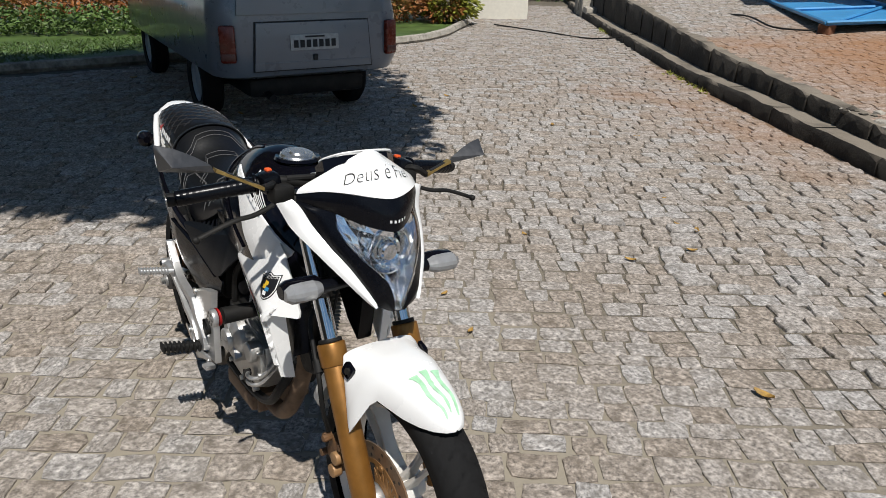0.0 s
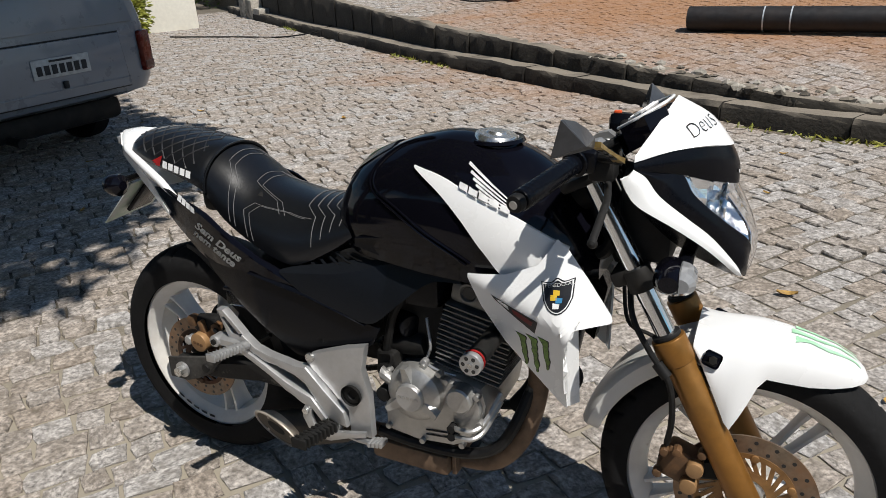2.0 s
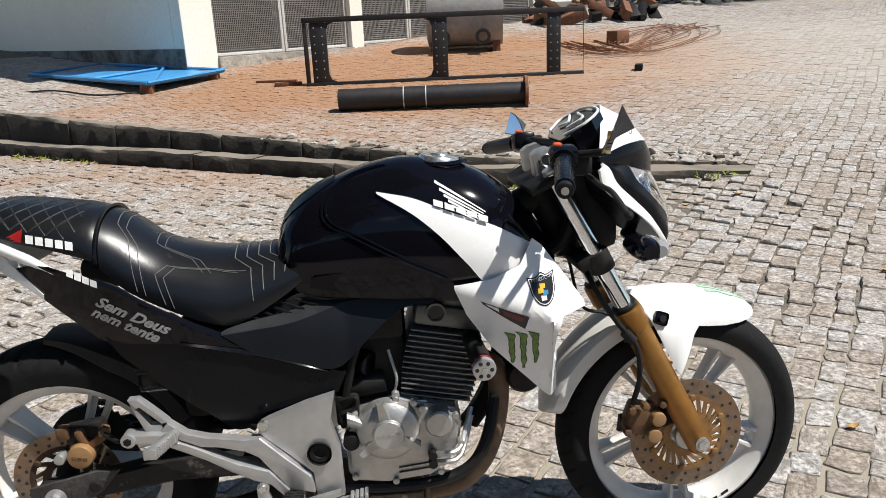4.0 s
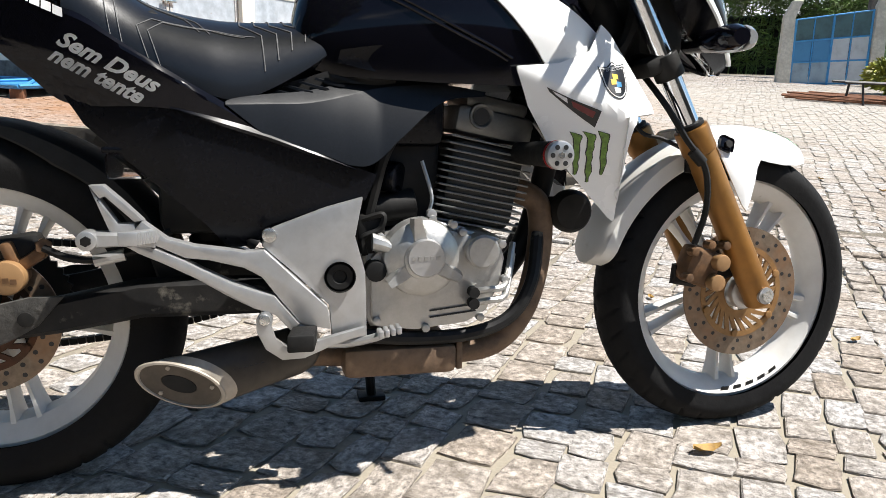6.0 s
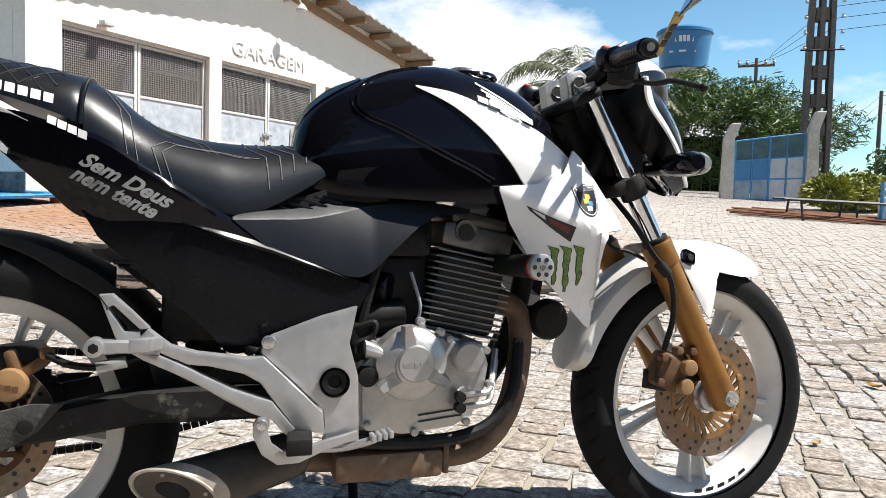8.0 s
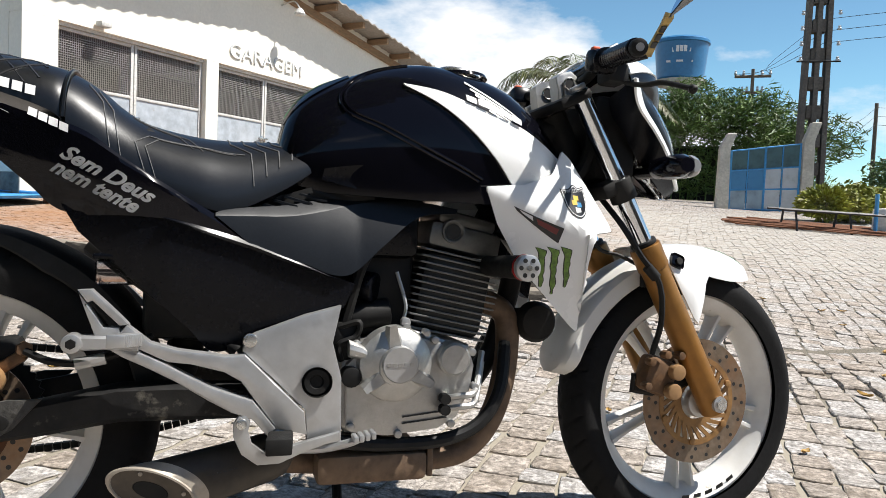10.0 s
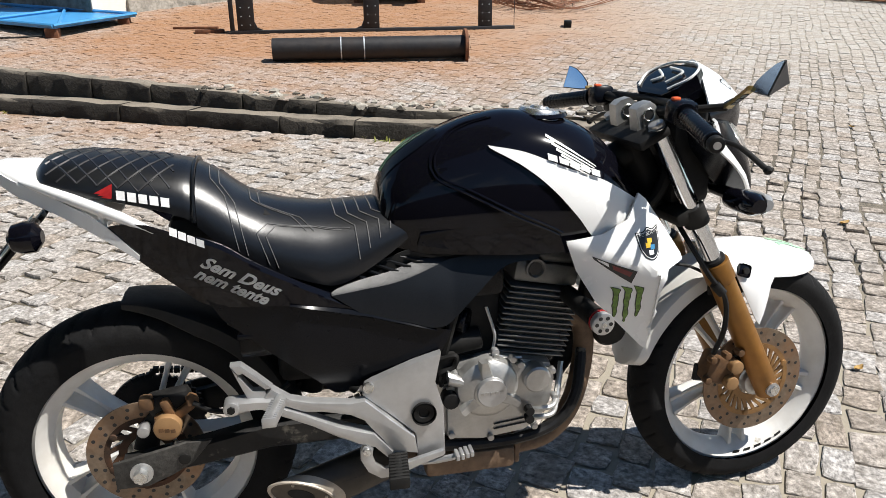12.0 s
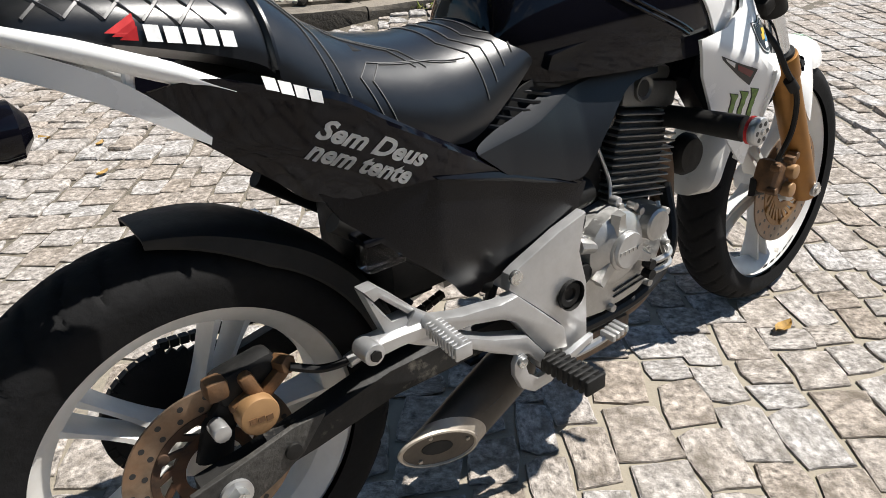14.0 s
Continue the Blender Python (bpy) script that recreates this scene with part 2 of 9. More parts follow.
def thicken(bm, thick):
    """Gives a sheet an inner face and rims, moved back along its normals."""
    bm.normal_update()
    faces, rims = list(bm.faces), [e for e in bm.edges if len(e.link_faces) == 1]
    back = {v: bm.verts.new(v.co - v.normal * thick) for v in list(bm.verts)}
    for f in faces:
        bm.faces.new([back[v] for v in reversed(f.verts)])
    for e in rims:
        a, b = e.verts
        bm.faces.new((a, b, back[b], back[a]))


def lettering(text, size, m, material, name, parent, label="", depth=0.001, shear=0.0, align="LEFT", bold=0.0):
    cu = bpy.data.curves.new(name, "FONT")
    cu.body, cu.size, cu.extrude, cu.shear, cu.align_x, cu.offset, cu.resolution_u = text, size, depth, shear, align, bold, 3
    ob = bpy.data.objects.new(name, cu)
    scene.collection.objects.link(ob)
    bpy.context.view_layer.update()
    me = bpy.data.meshes.new_from_object(ob.evaluated_get(bpy.context.evaluated_depsgraph_get()))
    bpy.data.objects.remove(ob)
    bpy.data.curves.remove(cu)
    me.name = name
    me.transform(m)
    me.materials.clear()
    me.materials.append(material)
    made = new(name, me)
    made.parent = parent
    if label:
        made["label"] = label
    return made


def rust_stained(m, centre=(1.0, 9.2, 0.6), turn=35, size=(5.2, 3.6, 30), colour=(0.31, 0.148, 0.062), amount=0.78):
    """Mixes a broad stain, with a ragged edge, into a material of the yard."""
    n, l = m.node_tree.nodes, m.node_tree.links
    b = n["Principled BSDF"]
    old = b.inputs["Base Color"].links[0].from_socket
    co, mp = n.new("ShaderNodeTexCoord"), n.new("ShaderNodeMapping")
    mp.vector_type = "TEXTURE"
    mp.inputs["Location"].default_value = centre
    mp.inputs["Rotation"].default_value = (0, 0, radians(turn))
    mp.inputs["Scale"].default_value = size
    le = n.new("ShaderNodeVectorMath")
    le.operation = "LENGTH"
    no = n.new("ShaderNodeTexNoise")
    no.inputs["Scale"].default_value, no.inputs["Detail"].default_value = 1.1, 8
    ad, mr = n.new("ShaderNodeMath"), n.new("ShaderNodeMapRange")
    ad.operation = "ADD"
    for k, v in zip(("From Min", "From Max", "To Min", "To Max"), (1.15, 1.75, amount, 0.0)):
        mr.inputs[k].default_value = v
    mx = n.new("ShaderNodeMix")
    mx.data_type = "RGBA"
    mx.inputs["B"].default_value = (*colour, 1)
    l.new(co.outputs["Object"], mp.inputs["Vector"])
    l.new(co.outputs["Object"], no.inputs["Vector"])
    l.new(mp.outputs["Vector"], le.inputs[0])
    l.new(le.outputs["Value"], ad.inputs[0])
    l.new(no.outputs["Fac"], ad.inputs[1])
    l.new(ad.outputs[0], mr.inputs["Value"])
    l.new(mr.outputs["Result"], mx.inputs["Factor"])
    l.new(old, mx.inputs["A"])
    l.new(mx.outputs["Result"], b.inputs["Base Color"])


rust_stained(M_STONE)
rust_stained(M_SOIL)
# sand washed into the joints where the motorcycle stands
rust_stained(M_SOIL, (0.4, -0.3, 0), 0, (2.3, 1.7, 30), (0.32, 0.283, 0.222), 0.85)
# pale dust swept into the joints of the upper yard
rust_stained(M_SOIL, (9.5, 8.5, 0.6), 20, (6.5, 5.5, 30), (0.36, 0.325, 0.27), 0.8)
rust_stained(M_STONE, (9.5, 8.5, 0.6), 20, (6.5, 5.5, 30), (0.44, 0.41, 0.36), 0.5)

# ---- ground ----
KERB = [(-40.0, 32.0), (-14.0, 13.6), (-8.5, 9.7), (-3.75, 6.45), (0.44, 4.0), (2.6, 3.42), (40.0, 3.42)]
YARD_RISE, YARD_FOOT = 0.08, 1.9


def kerb_y(x):
    return float(np.interp(x, [p[0] for p in KERB], [p[1] for p in KERB]))


def yard_z(y):
    return YARD_RISE * (min(y, 20.0 + 0.2 * (y - 20.0) if y > 20 else y) - YARD_FOOT)


def gz(x, y, beyond=None):
    """The height of the ground; beyond the kerb the yard slopes up."""
    if beyond is None:
        beyond = y > kerb_y(x) + 0.27
    ramp = max(0.0, yard_z(y))
    if x > 2.6 or beyond:
        return ramp
    f = min(1.0, max(0.0, (x - 1.4) / 1.2))
    return f * f * (3 - 2 * f) * ramp


def ground_sheet():
    bm = bmesh.new()
    xs = [-160, -90, -50, -30, -22, -17] + [-14 + 0.5 * i for i in range(33)] + [2.6, 2.62] + [3 + 0.6 * i for i in range(35)] + [26, 32, 45, 80, 160]
    offs = [-160, -80, -40, -20, -12, -8, -6] + [-5 + 0.4 * i for i in range(12)] + [-0.15, 0.1, 0.268, 0.272, 0.5] + [1 + 0.7 * i for i in range(26)] + [22, 30, 50, 90, 160]
    rows = []
    for x in xs:
        ky = kerb_y(x)
        rows.append([bm.verts.new((x, ky + o, gz(x, ky + o, o > 0.27) - 0.004)) for o in offs])
    for a, b in zip(rows, rows[1:]):
        for k in range(len(offs) - 1):
            bm.faces.new((a[k], b[k], b[k + 1], a[k + 1]))
    return part("ground", bm, M_SOIL, sharp=30)


ground = tagged(ground_sheet(), "dusty earth and worn stone setts of a sloping lane", "ground", kind="structure")


# ---- garage ----
GARAGE = Matrix(((0.6938, -0.7202, 0, -2.65), (0.7202, 0.6938, 0, 10.1), (0, 0, 1, 0), (0, 0, 0, 1)))
WALL_L, WALL_R, HEAD = -0.51, 9.0, 3.13
DOORS = [(0.02, 2.77), (3.06, 5.72), (6.03, 8.49)]
RIDGE = 4.25


def roof_z(s):
    return 4.82 + 0.128 * (5.76 - max(s, 2 * RIDGE - s))


garage = tagged(empty("garage_building", GARAGE), "cream plastered garage with wire-mesh steel doors and low gable roof", "building")


def local_box(x0, x1, y0, y1, z0, z1, bevel=0.0, bm=None):
    return box((x1 - x0, y1 - y0, z1 - z0), ((x0 + x1) / 2, (y0 + y1) / 2, (z0 + z1) / 2), bevel, bm=bm)


def garage_front():
    edges = [WALL_L] + [v for d in DOORS for v in d] + [WALL_R]
    for a, b in zip(edges[::2], edges[1::2]):
        part("wall_pier", local_box(a, b, 0, 0.28, 0.2, HEAD, 0.006), M_PLASTER, garage, flat=True)
    bm = bmesh.new()
    top = [(WALL_L, HEAD), (WALL_R, HEAD), (WALL_R, roof_z(WALL_R)), (RIDGE, roof_z(RIDGE)), (WALL_L, roof_z(WALL_L))]
    slab(top, 0.28, lambda u, v, d: Vector((u, d, v)), bm=bm)
    return part("gable_wall", bm, M_PLASTER, garage, flat=True)


garage_front()
part("side_wall", local_box(WALL_L, WALL_L + 0.25, 0.284, 14, 0, roof_z(WALL_L)), M_PLASTER, garage, flat=True)
part("side_wall", local_box(WALL_R - 0.25, WALL_R, 0.284, 14, 0, roof_z(WALL_R)), M_PLASTER, garage, flat=True)
part("rear_wall", local_box(WALL_L, WALL_R, 14.004, 14.25, 0, roof_z(WALL_R)), M_PLASTER, garage, flat=True)
M_STAIN = mat("damp_stained_plaster", (0.10, 0.095, 0.085), 0.95, scale=12, var=0.3, scale2=2, var2=0.3, tint=(0.35, 0.33, 0.3), bump=0.4)
part("plinth", local_box(WALL_L - 0.012, WALL_L - 0.004, 0.0, 14, 0, 0.98), M_STAIN, garage, "blackened damp base of the side wall", flat=True)
M_ROOF = mat("fibre_cement", (0.36, 0.33, 0.29), 0.92, scale=20, var=0.12, scale2=1.5, var2=0.2, bump=0.3)
M_TIMBER = mat("brown_timber", (0.30, 0.19, 0.105), 0.75, scale=8, var=0.2, scale2=30, var2=0.15, bump=0.3, stretch=(1, 8, 8))
for s0, s1 in ((RIDGE, WALL_R + 0.78), (RIDGE - 0.004, WALL_L - 0.78)):
    bm = bmesh.new()
    count = 40
    rings = []
    for k in range(count + 1):
        s = s0 + (s1 - s0) * k / count
        wave = 0.02 * math.cos(k * math.pi)
        rings.append([Vector((s, -0.62, roof_z(s) + wave)), Vector((s, 14.6, roof_z(s) + wave)), Vector((s, 14.6, roof_z(s) + wave + 0.03)), Vector((s, -0.62, roof_z(s) + wave + 0.03))])
    part("roof", loft(rings, bm), M_ROOF, garage, sharp=60)
for k in range(10):
    s = WALL_R + 0.62 - k * 0.98
    part("purlin", local_box(s - 0.04, s + 0.04, -0.55, 0.9, roof_z(s) - 0.145, roof_z(s) - 0.026), M_TIMBER, garage, flat=True)
part("rafter", slab([(RIDGE, roof_z(RIDGE) - 0.30), (WALL_R + 0.1, roof_z(WALL_R + 0.1) - 0.30), (WALL_R + 0.1, roof_z(WALL_R + 0.1) - 0.15), (RIDGE, roof_z(RIDGE) - 0.15)], 0.08,
                    lambda u, v, d: Vector((u, -0.09 + d, v))), M_TIMBER, garage, flat=True)


def grille(x0, x1, z0, z1, y, step=0.034, bm=None):
    """Woven wire: upright and level wires, each a thin bar."""
    bm = bm or bmesh.new()
    w = 0.0048
    for lo, hi, up in ((x0, x1, True), (z0, z1, False)):
        for k in range(1, int((hi - lo) / step)):
            c = lo + k * step
            q = [(c - w, z0, c + w, z1), (x0, c - w, x1, c + w)][not up]
            yy = y + (0.004 if up else -0.004)
            vs = [bm.verts.new((q[i], yy, q[j])) for i, j in ((0, 1), (2, 1), (2, 3), (0, 3))]
            bm.faces.new(vs)
            vb = [bm.verts.new((q[i], yy + 0.006, q[j])) for i, j in ((0, 1), (2, 1), (2, 3), (0, 3))]
            bm.faces.new((vs[1], vb[1], vb[2], vs[2]))
            bm.faces.new((vs[3], vb[3], vb[0], vs[0]))
    return bm


M_CHROME = mat("bright_steel", (0.62, 0.62, 0.6), 0.25, 0.9, bump=0.05)
for number, (a, b) in enumerate(DOORS):
    base = 0.84 + 0.03 * number
    mid = (a + b) / 2 - 0.03
    # Near-black sheet behind the mesh stands in for the unlit hall.
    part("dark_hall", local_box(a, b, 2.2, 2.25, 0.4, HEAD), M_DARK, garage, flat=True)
    part("threshold", local_box(a, b, -0.05, 0.3, 0.3, base - 0.01), M_CONCRETE, garage, flat=True)
    for x0, x1 in ((a + 0.01, mid - 0.008), (mid + 0.008, b - 0.01)):
        leaf = part("door_leaf", local_box(x0, x0 + 0.05, 0.10, 0.15, base, HEAD - 0.05, 0.004), M_FRAMEPAINT, garage)
        part("stile", local_box(x1 - 0.05, x1, 0.10, 0.15, base, HEAD - 0.05, 0.004), M_FRAMEPAINT, leaf)
        for z in (base, 1.68, 2.24, HEAD - 0.10):
            part("rail", local_box(x0 + 0.052, x1 - 0.052, 0.102, 0.148, z, z + 0.045, 0.004), M_FRAMEPAINT, leaf)
        part("sheet_panel", local_box(x0 + 0.052, x1 - 0.052, 0.118, 0.124, 1.727, 2.238), M_SHEET, leaf, flat=True)
        tagged(part("wire_mesh", grille(x0 + 0.05, x1 - 0.05, 2.286, HEAD - 0.1, 0.12), M_GRILLE, leaf, flat=True), kind="stuff")
        tagged(part("wire_mesh", grille(x0 + 0.05, x1 - 0.05, base + 0.046, 1.678, 0.12), M_GRILLE, leaf, flat=True), kind="stuff")
    part("bolt_latch", local_box(mid - 0.16, mid + 0.1, 0.055, 0.085, 1.93, 1.965, 0.006, local_box(mid - 0.10, mid - 0.06, 0.06, 0.1, 1.9, 1.99, 0.004)), M_CHROME, garage)
    part("head_rail", local_box(a, b, 0.06, 0.16, HEAD - 0.05, HEAD), M_FRAMEPAINT, garage, flat=True)
M_LETTER = mat("grey_letters", (0.72, 0.73, 0.72), 0.6, 0.0, bump=0)
lettering("GARAGEM", 0.37, Matrix.Translation((3.28, -0.012, 3.29)) @ Matrix.Rotation(radians(90), 4, "X") @ Matrix.Diagonal((1.18, 1, 1, 1)), M_LETTER, "sign_letters", garage, "grey raised letters reading GARAGEM", depth=0.012)
wall_lamp = part("wall_lamp", lathe([(0.0, -0.02), (0.10, 0.0), (0.11, 0.03), (0.07, 0.10), (0.03, 0.14), (0.0, 0.15)], (4.66, -0.45, 4.32), "Z", 20), M_FRAMEPAINT, garage)
part("lamp_arm", tube([(4.66, 0, 4.55), (4.66, -0.3, 4.6), (4.66, -0.45, 4.45)], 0.015, 8), M_FRAMEPAINT, garage)
part("floodlight", local_box(0.58, 0.76, -0.16, -0.02, 3.17, 3.25, 0.015), M_FRAMEPAINT, garage)


# ---- yard things ----
def yard(x, y):
    return gz(x, y, True)


def black_frame():
    th = tagged(empty("machine_chassis", pose(0, 8.12, 0)), "black painted steel frame with bolt holes standing upright in the yard", "chassis")
    z0, z1, xl, xr = 0.50, 1.31, -1.1, 2.44
    part("bottom_rail", local_box(xl, xr, -0.05, 0.05, z0 - 0.03, z0 + 0.035, 0.006), M_IRON, th)
    part("top_rail", local_box(xl, xr, -0.05, 0.05, z1 - 0.05, z1 + 0.015, 0.006), M_IRON, th)
    for a, b in ((xl, xl + 0.05), (xl + 0.09, xl + 0.29), (0.51, 0.70), (1.97, 2.14)):
        bm = local_box(a, b, -0.035, 0.035, z0 + 0.036, z1 - 0.051, 0.004)
        post = part("post", bm, M_IRON, th)
        if b - a > 0.1:
            for k in range(7):
                for side in (0.25, 0.75):
                    c = a + (b - a) * side
                    z = z0 + 0.1 + k * 0.1
                    part("bolt_hole", cyl((c, -0.0355, z), (c, -0.038, z), 0.008, seg=8), M_SHEET, post)
    for a, b in ((xl + 0.29, 1), (0.51, -1)):
        for z, up in ((z0 + 0.036, 1), (z1 - 0.051, -1)):
            part("gusset", slab([(0, 0), (0.10 * b, 0), (0.03 * b, 0.03 * up), (0, 0.10 * up)], 0.05, lambda u, v, d, a=a, z=z: Vector((a + u, d - 0.025, z + v))), M_IRON, th)
    part("wire", cyl((2.44, 0, z0 + 0.03), (2.44, 0, z1), 0.004, seg=6), M_IRON, th)
    for x in (-1.0, 2.2):
        part("foot", local_box(x, x + 0.3, -0.12, 0.12, yard(0, 8.12) - 0.02, z0 - 0.031), M_RUST, th)


black_frame()


def flanged_pipe():
    th = tagged(empty("flanged_pipe"), "black coated steel pipe with a rusty flange lying on the yard", "pipe")
    a, b, r = Vector((-0.57, 6.36, 0.475)), Vector((1.36, 6.22, 0.478)), 0.112
    u = (b - a).normalized()
    bm = cyl(a, b, r, seg=40, cap=False)
    cyl(a + u * 0.002, b, r - 0.012, seg=40, bm=bm, cap=False)
    part("pipe_body", bm, M_IRON, th)
    for f in (0.35, 0.47):
        part("weld_band", cyl(a + u * (f * 1.93), a + u * (f * 1.93 + 0.012), r + 0.003, seg=40), M_SHEET, th)
    ring = lathe([(0.10, 0), (0.175, 0), (0.175, 0.03), (0.10, 0.03)], (0, 0, 0), "X", 36, closed=True)
    bmesh.ops.transform(ring, matrix=Matrix.Translation(b) @ u.to_track_quat("X", "Z").to_matrix().to_4x4(), verts=ring.verts)
    fl = part("flange", ring, M_RUST, th, "rust-red ring flange")
    # Dark discs on the ring stand in for shade inside the bolt holes.
    for k in range(8):
        an = k * math.pi / 4
        c = b + Vector((0.033, 0.145 * math.cos(an), 0.145 * math.sin(an)))
        part("bolt_hole", cyl(c, c + Vector((0.003, 0, 0)), 0.012, seg=8), M_DARK, fl)


flanged_pipe()


def storage_tank():
    th = tagged(empty("steel_tank", pose(1.2, 11.1, yard(1.2, 11.1) + 0.62, 0, 0, -6)), "grey painted steel tank lying on short legs with pipe stubs", "tank")
    part("shell", lathe([(0.0, -0.62), (0.50, -0.62), (0.55, -0.60), (0.56, -0.55), (0.56, 0.55), (0.55, 0.6), (0.0, 0.62)], (0, 0, 0), "X", 56), M_TANKGREY, th)
    for x in (-0.35, 0.28):
        bm = lathe([(0.075, -0.5), (0.085, -0.5), (0.085, -0.7), (0.12, -0.7), (0.12, -0.72), (0.07, -0.72)], (x, 0, -0.4), "Y", 24)
        part("pipe_stub", bm, M_IRON, th)
    for x in (-0.5, 0.5):
        part("leg", local_box(x - 0.06, x + 0.06, -0.3, 0.3, -0.66, -0.40), M_RUST, th)
    part("hatch", cyl((-0.15, -0.1, 0.54), (-0.15, -0.1, 0.62), 0.10, seg=20, bevel=0.01), M_IRON, th)
    for k in range(6):
        part("bolt", cyl((-0.5 + 0.2 * k, -0.45, 0.335), (-0.5 + 0.2 * k, -0.47, 0.35), 0.02, seg=8), M_IRON, th)


storage_tank()


def blue_panel():
    z = 0.60
    a, b = Vector((-3.05, 8.02, z)), Vector((-2.35, 9.15, z + 0.06))
    back = Vector((-0.735, 0.675, 0.02)) * 3.4
    th = tagged(empty("blue_gate_leaf"), "blue painted sheet-steel gate leaf lying flat on blocks", "gate leaf")
    corners = [a, b, b + back, a + back]
    def at(u, v, d):
        return a + (b - a) * v + back * u + Vector((0, 0, d))
    part("sheet", slab([(0, 0), (1, 0), (1, 1), (0, 1)], 0.012, at), M_BLUE, th, flat=True)
    for u0, v0, u1, v1 in ((0, 0, 1, 0), (0, 1, 1, 1), (0, 0, 0, 1), (1, 0, 1, 1), (0.42, 0, 0.42, 1), (0.0, 0.06, 0.42, 0.94)):
        p, q = at(u0, v0, 0.035), at(u1, v1, 0.035)
        part("frame_bar", tube([p, q], 0.022, 6), M_BLUE, th)
    for u, v in ((0.03, 0.04), (0.03, 0.9), (0.6, 0.1), (0.9, 0.9)):
        p = at(u, v, 0)
        g = yard(p.x, p.y)
        part("support_block", local_box(p.x - 0.07, p.x + 0.07, p.y - 0.07, p.y + 0.07, g - 0.03, p.z - 0.001, 0.006), M_RUST, th)


blue_panel()


# ---- motorcycle ----
BIKE = tagged(empty("motorcycle", pose(0, -0.005, 0, -2.5, 0, 0.8)), "black and white motorcycle with gold fork, parked on its stand", "motorcycle")
M_RUBBER = mat("tyre_rubber", (0.0095, 0.0095, 0.010), 0.8, scale=60, var=0.2, scale2=7, var2=0.18, tint=(0.014, 0.0135, 0.013), bump=0.25, spec=0.16)
M_RIM = mat("white_wheel_paint", (0.74, 0.73, 0.70), 0.38, scale=14, var=0.04, scale2=6, var2=0.16, tint=(0.46, 0.41, 0.34), bump=0.06, dirt=(0.30, 0.26, 0.2), dirt_amount=-0.2, dirt_scale=11)
M_WHITE = mat("white_plastic", (0.82, 0.82, 0.81), 0.25, scale=10, var=0.012, scale2=5, var2=0.03, bump=0.0, coat=0.35)
# Greyer copy of the white plastic: shade on the mudguard's rear, plus its dirt.
M_FENDER = mat("dusty_shaded_white", (0.66, 0.65, 0.62), 0.42, scale=12, var=0.03, scale2=6, var2=0.12, tint=(0.42, 0.38, 0.31), bump=0.03, dirt=(0.32, 0.27, 0.2), dirt_amount=-0.1, dirt_scale=7)
M_GLOSS = mat("gloss_black_paint", (0.0035, 0.0035, 0.006), 0.10, scale=10, var=0.05, bump=0, coat=0.34, spec=0.08, even=True)
M_MATT = mat("satin_black_plastic", (0.0035, 0.004, 0.006), 0.25, scale=90, var=0.08, scale2=8, var2=0.0, bump=0, spec=0.17, even=True)
M_GUARD = mat("dull_black_plastic", (0.010, 0.011, 0.012), 0.6, scale=60, var=0.2, scale2=9, var2=0.15, tint=(0.03, 0.029, 0.027), bump=0.1, bump_scale=300, spec=0.3)
M_UPPER = mat("grained_black_plastic", (0.005, 0.006, 0.008), 0.36, scale=260, var=0.15, scale2=30, var2=0.0, bump=0.06, bump_scale=900, spec=0.32, even=True)
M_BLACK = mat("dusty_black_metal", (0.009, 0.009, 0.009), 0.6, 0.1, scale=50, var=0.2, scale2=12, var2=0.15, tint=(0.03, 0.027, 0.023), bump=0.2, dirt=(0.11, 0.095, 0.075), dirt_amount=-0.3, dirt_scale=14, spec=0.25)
M_ARM = mat("scuffed_black_arm", (0.009, 0.009, 0.0095), 0.55, 0.1, scale=60, var=0.2, scale2=14, var2=0.2, tint=(0.03, 0.028, 0.025), bump=0.2, dirt=(0.26, 0.24, 0.20), dirt_amount=0.06, dirt_scale=13, spec=0.3)
M_ARMEND = mat("dirt_caked_alloy", (0.060, 0.057, 0.052), 0.65, 0.3, scale=70, var=0.25, scale2=14, var2=0.25, tint=(0.02, 0.019, 0.018), bump=0.5, bump_scale=90, dirt=(0.33, 0.30, 0.26), dirt_amount=0.12, dirt_scale=16)
M_SEAT = mat("seat_vinyl", (0.006, 0.0065, 0.008), 0.30, scale=160, var=0.1, scale2=30, var2=0.0, bump=0.06, bump_scale=900, spec=0.6, even=True)
M_THREAD = mat("grey_thread", (0.13, 0.13, 0.13), 0.7, bump=0)
M_GOLD = mat("gold_fork_paint", (0.28, 0.128, 0.026), 0.42, 0.5, scale=22, var=0.1, scale2=7, var2=0.14, tint=(0.22, 0.12, 0.04), bump=0.1, dirt=(0.55, 0.45, 0.3), dirt_amount=-0.35, dirt_scale=16)
M_CALIPER = mat("dirty_gold_caliper", (0.17, 0.085, 0.035), 0.6, 0.25, scale=40, var=0.2, scale2=14, var2=0.25, tint=(0.08, 0.05, 0.03), bump=0.35, dirt=(0.05, 0.035, 0.025), dirt_amount=0.0, dirt_scale=22)
M_PISTON = mat("pale_gold_cap", (0.33, 0.19, 0.085), 0.5, 0.25, scale=30, var=0.08, bump=0.1)
M_ALU = mat("silver_painted_alloy", (0.50, 0.50, 0.50), 0.36, 0.7, scale=30, var=0.05, scale2=8, var2=0.08, tint=(0.36, 0.35, 0.33), bump=0.06)
M_CASE = mat("cast_crankcase", (0.46, 0.455, 0.44), 0.40, 0.75, scale=60, var=0.06, scale2=10, var2=0.1, tint=(0.33, 0.31, 0.28), bump=0.2, dirt=(0.2, 0.17, 0.13), dirt_amount=-0.4, dirt_scale=13)
